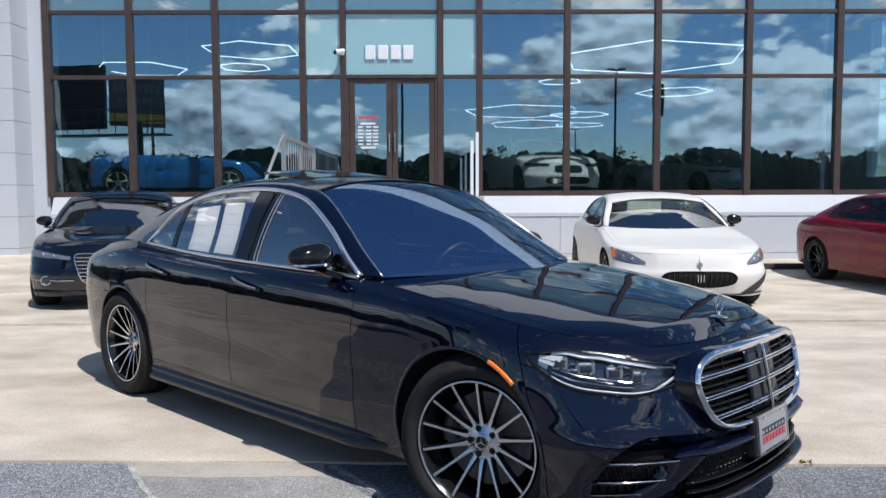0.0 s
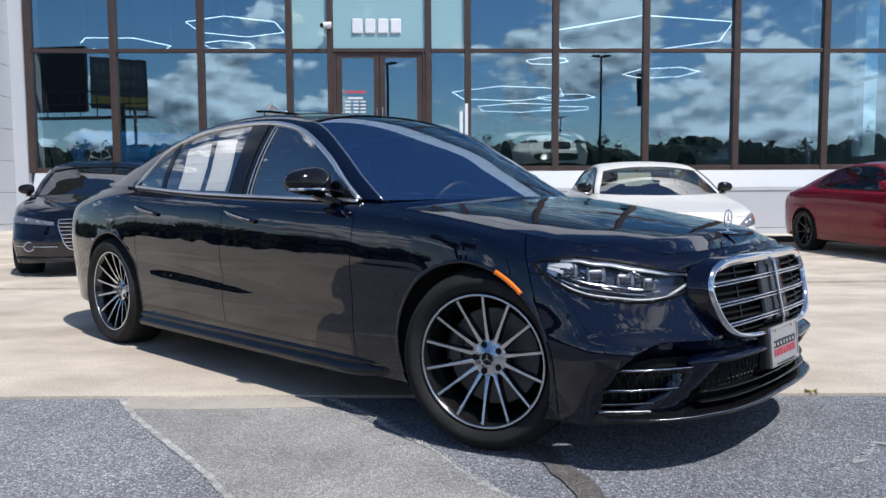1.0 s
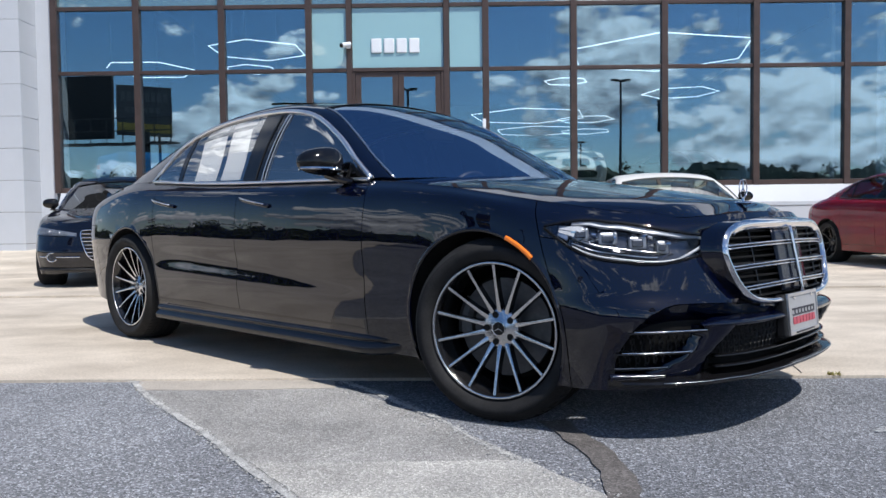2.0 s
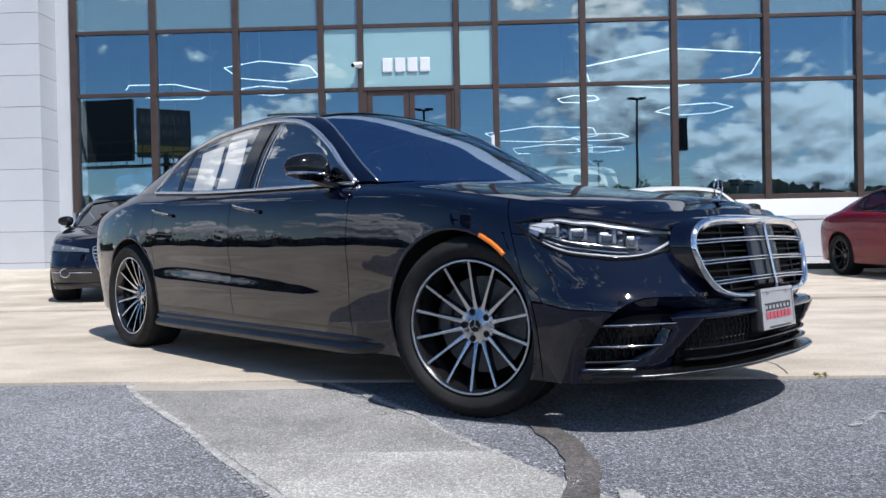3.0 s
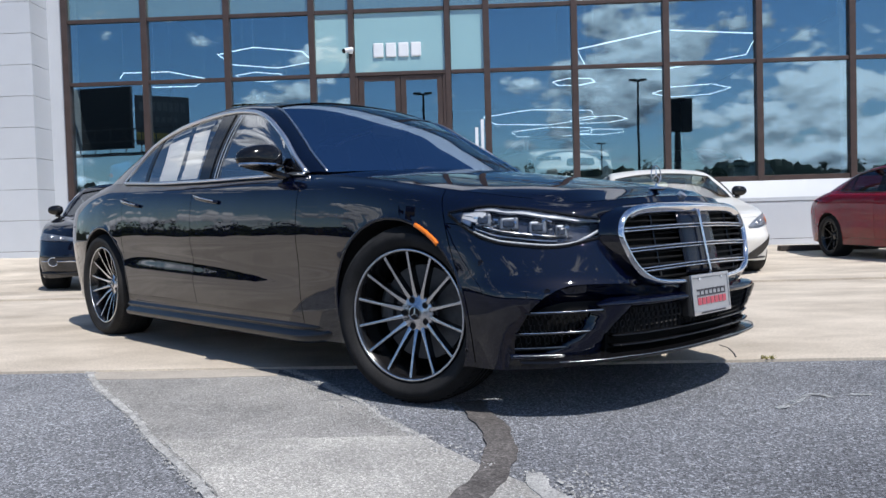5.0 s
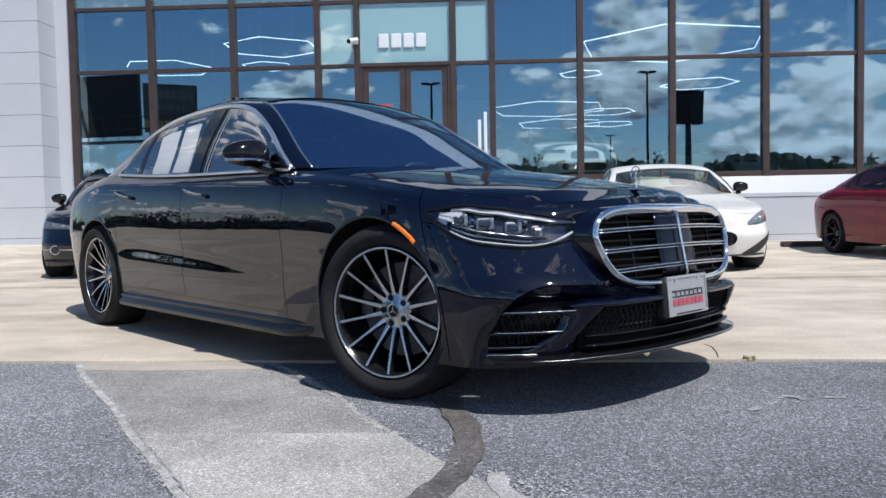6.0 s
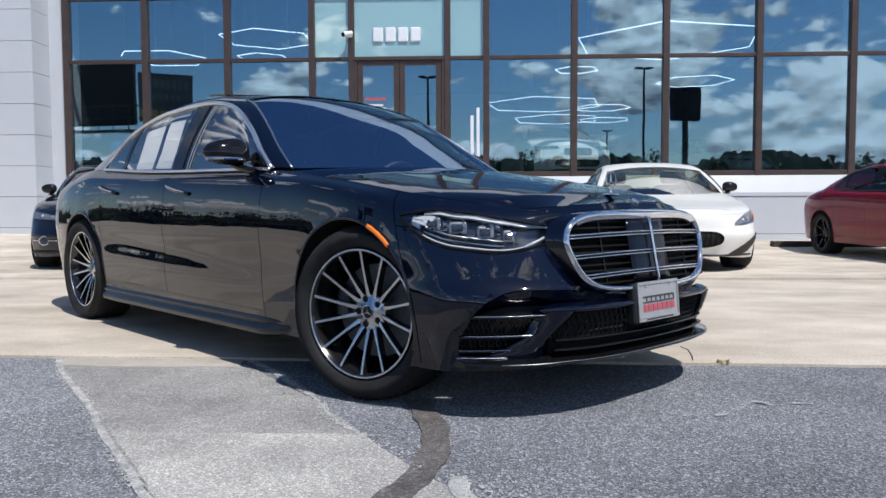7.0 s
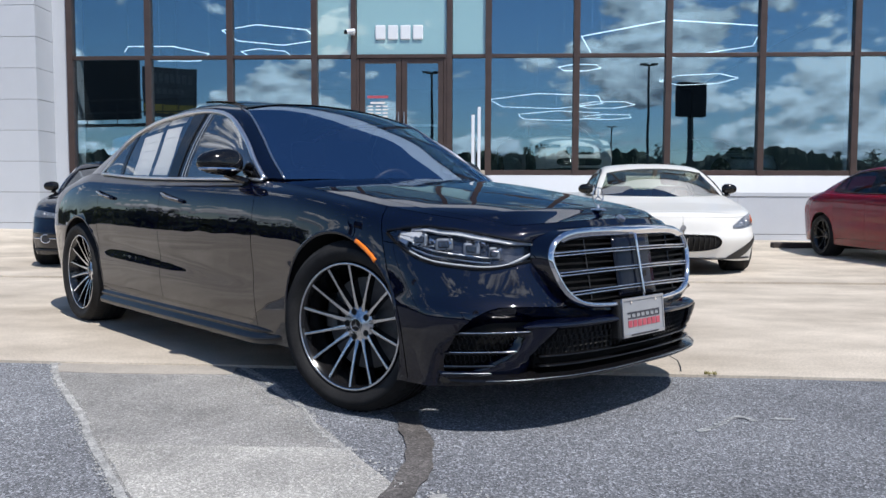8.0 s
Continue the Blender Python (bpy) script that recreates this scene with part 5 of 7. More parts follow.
    part("screen_header", ribbon_bm([(p[0], p[1], p[2] + .003) for p in head], .014 if detail else .022, .004, seg=6), TRIM_BLACK if detail else paint, body, smooth=True)
    # cabin
    cab = new("cabin")
    cab.parent = top
    q = shape.at((-2.2, 0, .98))
    bm = bmesh.new()
    x0, x1 = shape.at((-3.35, 0, .9)).x, shape.at((-.62, 0, .9)).x
    add_box(bm, (x0, -hw * .84, .28), (x1, hw * .84, .34))
    for s in (1, -1):
        add_box(bm, (x0, s * hw * .84 - .03, .28), (x1, s * hw * .84 + .03, q.z - .03), .01)
    part("tub", bm, LEATHER, cab)
    d0 = shape.at((-.85, 0, .97))
    bm = bmesh.new()
    add_box(bm, (d0.x - .30, -hw * .83, .55), (d0.x + .30, hw * .83, d0.z - .035), .05)
    part("dashboard", bm, LEATHER, cab)
    sw = shape.at((-1.28, .36, .95))
    bm = bmesh.new()
    add_ribbon(bm, [(0, .185 * math.cos(a), .185 * math.sin(a)) for a in (2 * math.pi * k / 28 for k in range(28))], .016, .016, closed=True, seg=8, up=(1, 0, 0))
    add_box(bm, (-.02, -.06, -.07), (.02, .06, .05), .015)
    add_box(bm, (-.01, -.18, -.015), (.01, .18, .02), .005)
    bm.transform(pose(sw.x, sw.y, sw.z - .05, 0, 24, 0))
    part("steering_wheel", bm, LEATHER, cab, smooth=False)
    if seats:
        for y in (.38, -.38):
            seat(cab, shape.at((-1.72, 0, .5)).x, y * hw / .92, .38, seat_mat)
            if not open_top:
                seat(cab, shape.at((-2.78 if detail else -2.45, 0, .5)).x, y * hw / .92, .40 if detail else .16, seat_mat)
        bm = bmesh.new()
        add_box(bm, (d0.x - .32, -.11, d0.z + .26), (d0.x - .28, .11, d0.z + .33), .015)
        if detail:
            part("inner_mirror", bm, TRIM_BLACK, cab)
        else:
            bm.free()
    # wheels
    hy = hub_y * hw / .92
    for cx in (0.0, -shape.base):
        for s in (1, -1):
            turn = pose(0, 0, 0, 0, 0, steer) if cx == 0.0 else Matrix()
            wheel_parts(top, pose(cx, s * hy, shape.wheel) @ turn, shape.wheel, rim, .25, spokes, s, face=face, twin=twin, detail=detail and s < 0)
    return top, body, skins


LAMP_TOP = [(.228, .764), (.345, .784), (.42, .776), (.475, .768), (.58, .743), (.668, .721)]
LAMP_LOW = [(.228, .760), (.275, .725), (.34, .682), (.41, .650), (.50, .633), (.57, .626), (.62, .634), (.668, .656)]
NOSE_LOOP = [(-.06, .452), (.22, .452), (.32, .462), (.40, .482), (.50, .486), (.62, .489), (.69, .487), (.735, .470), (.775, .440), (.796, .395), (.803, .330), (.804, .265), (.79, .228), (.70, .222), (.50, .224), (.25, .228), (-.06, .230)]
GRILLE_HALF = [(0, .775), (.15, .775), (.31, .772), (.41, .758), (.475, .722), (.500, .668), (.484, .604), (.452, .545), (.400, .500), (.310, .476), (.15, .467), (0, .465)]


# ---- the black limousine ----
LIMO = Shape(base=3.235, arch=.391, arch_dx=(-.071, .03))
limo, limo_body, limo_skin = car("luxury_sedan", "glossy black luxury sedan with chrome grille parked half on asphalt", LIMO, PAINT_BLACK, pose(.702, 3.716, .003, 0, 0, -44.0), trim=BRIGHT_TRIM,
                                 roof_mat=TRIM_BLACK, spokes=14, rim=.271, steer=14.5, detail=True, hub_y=.893)


def grille_x(y, z):
    return .823 - .20 * max(0.0, z - .5) - .20 * y * y




def grille_half(z):
    """Half width of the grille opening at a height."""
    c = spline([(a[1], a[0]) for a in GRILLE_HALF[2:10]], 10)
    return float(np.interp(z, c[::-1, 0], c[::-1, 1]))


grille = new("grille")
grille.parent = limo
ring = spline(GRILLE_HALF, 6)
loop = [(y, z) for y, z in ring] + [(-y, z) for y, z in ring[::-1][1:-1]]
bm = bmesh.new()
n = len(loop)
rings = []
for k, (y, z) in enumerate(loop):
    y0, z0 = loop[k - 1]
    y1, z1 = loop[(k + 1) % n]
    t = Vector((0, y1 - y0, z1 - z0)).normalized()
    inn = Vector((0, -t.z, t.y))
    if inn.dot(Vector((0, -y, .62 - z))) < 0:
        inn = -inn
    w = .034 if z > .745 else .018
    c = Vector((grille_x(y, z), y, z))
    sec = [(0, -.006), (.012, 0), (.016, .006), (.012, w * .7), (.004, w), (-.045, w + .001), (-.05, -.004)]
    rings.append([bm.verts.new(c + Vector((d, 0, 0)) + inn * q) for d, q in sec])
for k in range(n):
    for j in range(6):
        bm.faces.new((rings[k][j], rings[k][j + 1], rings[(k + 1) % n][j + 1], rings[(k + 1) % n][j]))
part("grille_frame", bm, CHROME, grille, "polished chrome grille surround", smooth=True)
bm = bmesh.new()
rings = []
for k, (y, z) in enumerate(loop):
    c = Vector((grille_x(y, z), y, z))
    out = Vector((0, y, (z - .62) * 1.6)).normalized()
    rings.append([bm.verts.new(c + Vector((d, 0, 0)) + out * q) for d, q in ((.001, .005), (-.008, .009), (-.030, .012), (-.075, .022))])
for k in range(n):
    for j in range(3):
        bm.faces.new((rings[k][j], rings[k][j + 1], rings[(k + 1) % n][j + 1], rings[(k + 1) % n][j]))
part("grille_flank", bm, PAINT_BLACK, grille, "black painted flank behind the chrome surround", smooth=True)
# backing, louvres, chrome bars, radar panel, middle bar
rowsb = []
for z in np.linspace(.470, .770, 8):
    hwd = grille_half(z) if .49 < z < .758 else .31
    rowsb.append([(grille_x(y, z) - .055, y, z) for y in np.linspace(-hwd, hwd, 13)])
part("backing", grid_bm(rowsb), WELL, grille)
for z in np.linspace(.500, .735, 11):
    hwd = grille_half(z) - .012
    part("louvre", ribbon_bm([(grille_x(y, z) - .022, y, z) for y in np.linspace(-hwd, hwd, 15)], .012, .0045, seg=6), LOUVRE, grille)
for y in (-.30, .30):
    zs = [z for z in np.linspace(.495, .745, 9) if grille_half(z) - .01 > abs(y)]
    part("upright", ribbon_bm([(grille_x(y, z) - .018, y, z) for z in zs], .003, .008, seg=5, up=(1, 0, 0)), TRIM_BLACK, grille)
for z in (.690, .615, .540):
    hwd = grille_half(z) - .008
    ys = np.linspace(-hwd, hwd, 21)
    for dz in (.006, -.006):
        part("chrome_bar", ribbon_bm([(grille_x(y, z) + .001, y, z + dz - .010 * (y / hwd) ** 2) for y in ys], .009, .0036, seg=8), CHROME, grille, smooth=True)
    part("bar_groove", ribbon_bm([(grille_x(y, z) - .005, y, z - .010 * (y / hwd) ** 2) for y in ys], .006, .006, seg=6), TRIM_BLACK, grille)
rowsb = [[(grille_x(y, z) - .004, y, z) for y in np.linspace(-.145, .125, 9)] for z in np.linspace(.502, .742, 9)]
part("radar_panel", solid(grid_bm(rowsb), .004), RADAR, grille, "glossy black sensor panel", smooth=True)
part("middle_bar", ribbon_bm([(grille_x(0, z) + .012, 0, z) for z in np.linspace(.480, .752, 10)], .0055, .008, seg=8, up=(1, 0, 0)), CHROME, grille, smooth=True)
part("front_camera", rod_bm((grille_x(0, .60) - .01, .045, .585), (grille_x(0, .60) + .006, .045, .583), .013, seg=16), PLASTIC, grille)

# number plate, with bars for its print
plate = new("front_plate")
plate.parent = limo
plate.matrix_basis = pose(.846, -.018, .417, 0, -5, 0)
tagged(plate, "silver-white dealer plate in a grey frame")
part("mount", box_bm((-.05, -.165, -.085), (-.006, .165, .075), .01), PLASTIC, plate)
part("sheet", box_bm((-.006, -.148, -.074), (0, .148, .074), .002), PLATE, plate)
bm = bmesh.new()
for lo, hi in (((-.153, .066), (.153, .079)), ((-.153, -.079), (.153, -.064)), ((-.153, -.064), (-.145, .066)), ((.145, -.064), (.153, .066))):
    add_box(bm, (-.007, lo[0], lo[1]), (.004, hi[0], hi[1]), .0015)
part("plate_frame", bm, SATIN, plate)
bm = bmesh.new()
for k in range(7):
    y = .118 - .034 * k
    add_box(bm, (.0005, y - .029, .014), (.0025, y, .021))
    add_box(bm, (.0005, y - .029, -.007), (.0025, y, -.001))
    add_box(bm, (.0005, y - .006, -.001), (.0025, y, .014))
part("dark_bars", bm, DARK_INK, plate)
bm = bmesh.new()
for k in range(7):
    y = .118 - .034 * k
    add_box(bm, (.0005, y - .027, -.040), (.0025, y, -.013))
part("red_bars", bm, RED_INK, plate)
part("frame_bars", box_bm((.0035, -.10, -.075), (.005, .10, -.068)), DARK_INK, plate)
for y in (-.09, .09):
    part("screw", rod_bm((0, y, .061), (.005, y, .061), .006, seg=10), CHROME, plate)

# headlamps
for s in (1, -1):
    lamp = new("headlamp")
    lamp.parent = limo
    sk = limo_skin[s]
    us = np.linspace(.232, .664, 26)

    def lamp_sheet(lift, v0, v1, n, u0=0, u1=26):
        rows = []
        for k in range(n + 1):
            v = v0 + (v1 - v0) * k / n
            row = []
            for u in us[u0:u1]:
                a, b = along(LAMP_TOP, u)[0], along(LAMP_LOW, u)[0]
                p = sk.side(u, a + (b - a) * v, s)
                out = Vector((.62, .78 * s, 0)).normalized()
                row.append(tuple(p + out * lift))
            rows.append(row)
        return rows

    part("lens", grid_bm(lamp_sheet(.003, 0, 1, 6)), LAMP_GLASS, lamp, "clear headlamp lens", smooth=True).visible_shadow = False
    part("housing", grid_bm(lamp_sheet(-.045, -.05, 1.05, 6)), LAMP_DARK, lamp, smooth=True)
    rim_pts = lamp_sheet(.001, 0, 0, 1)[0] + lamp_sheet(.001, 1, 1, 1)[0][::-1]
    part("lamp_seal", ribbon_bm(rim_pts, .007, .006, closed=True, seg=5), TRIM_BLACK, lamp)
    top_line, low_line = lamp_sheet(-.004, .10, .10, 1)[0], lamp_sheet(-.004, .945, .945, 1)[0]
    part("light_strip", thicken(grid_bm(lamp_sheet(-.006, .05, .15, 2, 5, 25)), .012), LAMP_WHITE, lamp, "white daytime light strip", smooth=True)
    hook = [top_line[24], lamp_sheet(-.004, .25, .25, 1)[0][25], lamp_sheet(-.004, .50, .50, 1)[0][25], lamp_sheet(-.004, .78, .78, 1)[0][24], low_line[23]]
    part("end_strip", ribbon_bm(hook, .005, .006, seg=6), LAMP_WHITE, lamp, smooth=True)
    part("lower_strip", ribbon_bm(low_line[6:24], .004, .0042, seg=6), LAMP_WHITE, lamp, smooth=True)
    for k in range(3):
        part("outer_reflector", thicken(grid_bm(lamp_sheet(-.010 - .002 * k, .22 + .2 * k, .40 + .2 * k, 1, 2, 8 - k)), .012), LAMP_WHITE if k < 2 else SATIN, lamp, smooth=True)
    rnd = random.Random(8)
    outw = Vector((.62, .78 * s, 0)).normalized()
    for u, v, wide in ((.355, .46, .030), (.435, .44, .034), (.515, .46, .032), (.58, .50, .022)):
        a, b = along(LAMP_TOP, u)[0], along(LAMP_LOW, u)[0]
        p = sk.side(u, a + (b - a) * v, s) - outw * .024
        frame_m = Matrix.Translation(p) @ pose(0, 0, 0, 0, 0, 50 * s)
        bm = bmesh.new()
        add_box(bm, (-.016, -wide, -.024), (.004, wide, .022), .007, frame_m @ pose(0, 0, 0, 0, -6, 4))
        pr = part("projector", bm, LAMP_GREY, lamp)
        bm = bmesh.new()
        add_box(bm, (-.004, -wide * .72, -.016), (.009, wide * .60, .013), .005, frame_m @ pose(0, 0, 0, 0, -6, 4))
        part("projector_lens", bm, LAMP_DARK, pr, smooth=False)
        bm = bmesh.new()
        for k in range(12):
            o = (rnd.uniform(-.008, .006), rnd.uniform(-wide * 1.5, wide * 1.5), rnd.uniform(-.034, .030))
            add_box(bm, (-.002, -.009, -.004), (.002, .009, .004), .001, frame_m @ pose(*o, rnd.uniform(-40, 40), rnd.uniform(-40, 40), rnd.uniform(-40, 40)))
        part("facets", bm, CHROME, pr)
    for k in range(4):
        v = .66 + .075 * k
        part("housing_fin", thicken(grid_bm(lamp_sheet(-.030, v, v + .025, 1, 6, 21)), .010), SATIN if k % 2 == 0 else TRIM_BLACK, lamp)

# lower nose: dark intakes, chrome-edged blades, splitter
nose = new("lower_nose")
nose.parent = limo


def nose_x(y, z):
    p = limo_skin[1 if y >= 0 else -1].front(y, z)
    return p.x


def nose_line(y0, y1, z0, z1, lift, n=18, bow=0.0):
    pts = []
    for k in range(n + 1):
        q = k / n
        y, z = y0 + (y1 - y0) * q, z0 + (z1 - z0) * q + bow * 4 * q * (1 - q)
        pts.append((nose_x(y, z) + lift, y, z))
    return pts


# the sunk bay across the nose: a glossy roof that slopes in, and a dark back
for s in (1, -1):
    roof_rows, back_rows = [], []
    for y in np.linspace(0, .80, 34):
        zt = float(np.interp(y, [p[0] for p in NOSE_LOOP[1:11]], [p[1] for p in NOSE_LOOP[1:11]])) if y > .22 else .452
        zt = min(zt, .489)
        x0 = nose_x(s * y, zt)
        low = max(.25, zt - .062)
        roof_rows.append([(x0 - .006 + (nose_x(s * y, zt + (low - zt) * q) - x0) - .055 * q ** .8, s * y * (1 - .02 * q), zt + (low - zt) * q) for q in (0, .15, .4, .7, 1.0)])
        back_rows.append([(nose_x(s * y, z) - .062, s * y * .98, z) for z in np.linspace(low, .222, 6)])
    part("bay_roof", grid_bm(roof_rows), PAINT_BLACK, nose, "gloss black sloping roof of the nose bay", smooth=True)
    part("bay_back", grid_bm(back_rows), WELL, nose, smooth=True)
    # blades in the outer intake, each with a bright edge
    for k, (z, y0, y1) in enumerate(((.397, .572, .790), (.320, .600, .798), (.262, .650, .800))):
        ln = nose_line(s * y0, s * y1, z, z - .004, .0)
        deep = (.026, .024, .018)[k]
        part("blade", ribbon_bm([(p[0] - deep - .002, p[1], p[2] - .003) for p in ln], deep, .006, seg=8), TRIM_BLACK, nose, smooth=True)
        part("blade_edge", ribbon_bm([(p[0] - .001, p[1], p[2] + .0015) for p in ln[1:]], .0022, (.0030, .0030, .0018)[k], seg=6), CHROME if k < 2 else SATIN, nose, "thin chrome edge on an intake blade", smooth=True)
    bm = bmesh.new()
    for i in range(9):
        for j in range(6):
            y, z = .600 + .024 * i + (.012 if j % 2 else 0), .262 + .0235 * j
            if y < .60 + .5 * max(0.0, .33 - z):
                continue
            c = Vector((nose_x(s * y, z) - .040, s * y - s * .010, z))
            pts = [c + Vector((0, .0140 * math.cos(a), .0140 * math.sin(a))) for a in (math.pi / 6 + q * math.pi / 3 for q in range(6))]
            add_ribbon(bm, pts, .002, .003, closed=True, seg=4, up=(1, 0, 0))
    tagged(part("honeycomb", bm, HONEY, nose), kind="stuff")
    # the strut between the intakes, splaying out to the chin at its foot
    fin = []
    for z in np.linspace(.412, .205, 16):
        out_y = float(np.interp(z, [.205, .235, .276, .31, .35, .39, .412], [.765, .735, .668, .632, .610, .600, .606]))
        in_y = float(np.interp(z, [.205, .226, .305, .349, .40, .412], [.515, .530, .548, .526, .478, .462]))
        foot = max(0.0, (.29 - z) / .085)
        row = []
        for q, l in ((0, -.048), (.06, -.012), (.16, .006), (.34, .018 + .010 * foot), (.55, .014 + .006 * foot), (.80, .004), (.94, -.012), (1, -.048)):
            y = in_y + (out_y - in_y) * q
            row.append((nose_x(s * y, z) + l, s * y, z))
        fin.append(row)
    part("nose_strut", grid_bm(fin), PAINT_BLACK, nose, "glossy painted strut between the intakes", smooth=True)
    # the sill that closes the outer intake below
    sill = []
    for y in np.linspace(.60, .806, 14):
        sill.append([(nose_x(s * y, .235) + l, s * y, z) for z, l in ((.240, -.06), (.244, -.010), (.238, .004), (.226, .008), (.214, .002))])
    part("intake_sill", grid_bm(sill), PAINT_BLACK, nose, smooth=True)
    # the lower lip's highlight, laid on as a bright metal line
    part("sill_highlight", ribbon_bm([(nose_x(s * y, .235) + .007, s * y, .233) for y in np.linspace(.62, .802, 12)], .0018, .0018, seg=6), SATIN, nose, smooth=True)
bm = bmesh.new()
for i in range(-19, 20):
    for j in range(5):
        y, z = .0275 * i + (.0137 if j % 2 else 0), .312 + .0235 * j
        if abs(y) < .545 - .95 * max(0, z - .305):
            c = Vector((nose_x(y, z) - .026, y, z))
            add_ribbon(bm, [c + Vector((0, .0145 * math.cos(a), .0145 * math.sin(a))) for a in (math.pi / 6 + q * math.pi / 3 for q in range(6))], .002, .003, closed=True, seg=4, up=(1, 0, 0))
tagged(part("honeycomb", bm, HONEY, nose), kind="stuff")
for z, deep, lift in ((.298, .022, -.010), (.262, .026, .004)):
    part("intake_blade", ribbon_bm(nose_line(-.53, .53, z, z, lift, 30), deep, .006, seg=8), TRIM_BLACK, nose, smooth=True)
# the wing that sweeps from strut to strut over the middle intake
rows = []
for y in np.linspace(-.615, .615, 51):
    a = abs(y) / .615
    z = .415 + .006 * (1 - a)
    thin = min(1.0, .25 + (1 - a) * 6)
    rows.append([(nose_x(y, z + dz * thin) + l * thin, y, z + dz * thin) for dz, l in ((.020, -.045), (.015, -.012), (.007, .006), (-.002, .011), (-.011, .006), (-.017, -.012), (-.018, -.045))])
part("nose_wing", grid_bm(rows), PAINT_BLACK, nose, "glossy painted wing across the nose", smooth=True)
# splitter round the chin
ch = []
for q in np.linspace(-1, 1, 65):
    y = q * .80
    x = float(along([(0, .842), (.22, .838), (.43, .808), (.53, .770), (.62, .722), (.70, .655), (.76, .585), (.80, .515)], abs(y))[0])
    ch.append((x - .026, y, .222 - .012 * max(0.0, abs(y) - .5) / .3))
ch_bm = bmesh.new()
secs = [(-.03, .014), (.016, .007), (.028, .0), (.020, -.009), (-.14, -.014), (-.14, .02)]
rings = [[ch_bm.verts.new((p[0] + dx, p[1], p[2] + dz)) for dx, dz in secs] for p in ch]
for i in range(len(rings) - 1):
    for j in range(len(secs)):
        ch_bm.faces.new((rings[i][j], rings[i][(j + 1) % 6], rings[i + 1][(j + 1) % 6], rings[i + 1][j]))
ch_bm.faces.new(rings[0])
ch_bm.faces.new(rings[-1])
part("splitter", ch_bm, TRIM_BLACK, nose, "gloss black chin splitter", smooth=False)
# glint along the splitter's lip, drawn as a thin satin metal ribbon
part("splitter_glint", ribbon_bm([(p[0] + .026, p[1], p[2] + .004) for p in ch[3:-3]], .0015, .0015, seg=6), SATIN, nose, smooth=True)
# unseen boards under the nose, added to stop sun leaking into its shadow
part("nose_light_block", box_bm((.40, -.72, .205), (.46, .72, .225), .004), WELL, nose)
part("nose_light_block", box_bm((.461, -.52, .205), (.62, .52, .225), .004), WELL, nose)
part("nose_light_block", box_bm((.08, -.60, .222), (.396, .60, .238), .004), WELL, nose)
# parking sensors
for s in (1, -1):
    for y, z in ((.705, .470), (.845, .575)):
        p = limo_skin[s].side(.60 if y < .8 else .38, z, s) if y < .8 else limo_skin[s].side(.38, z, s)
        part("parking_sensor", rod_bm(p - Vector((.01, s * .01, 0)), p + Vector((.0015, s * .0015, 0)), .009, seg=16), PAINT_BLACK, nose)
        part("sensor_ring", ribbon_bm([p + Vector((.002, s * .002, 0)) + Vector((-.7 * s, .7, 0)) * .0105 * math.cos(a) + Vector((0, 0, 1)) * .0105 * math.sin(a) for a in (2 * math.pi * k / 16 for k in range(16))], .0011, .0011, closed=True, seg=4), TRIM_BLACK, nose)

# amber side markers on the front arches
for s in (1, -1):
    pts = []
    for k in range(13):
        a = radians(66.5 - 20 * k / 12)
        x, z = LIMO.arch_dx[0] + (LIMO.arch + .001) * math.cos(a), LIMO.wheel + (LIMO.arch + .001) * math.sin(a)
        q = limo_skin[s].side(x, z, s)
        pts.append((x, q.y + s * .001, z))
    part("side_marker", ribbon_bm(pts, .010, .008, seg=8, up=(0, 1, 0)), AMBER, limo, "amber side marker lens on the arch", smooth=True)

# sills, handles, window paper
low_g, top_g = house_points(LIMO)[:2]


def pillar_point(x, q):
    """A place on the side glass by its length and its height from sill (0) to rail (1)."""
    p = [np.interp(x, top_g[::-1, 0], low_g[::-1, d]) * (1 - q) + np.interp(x, top_g[::-1, 0], top_g[::-1, d]) * q for d in range(3)]
    d = .012 * 4 * q * (1 - q)
    return Vector((x, p[1] + d, p[2] + d * .5))


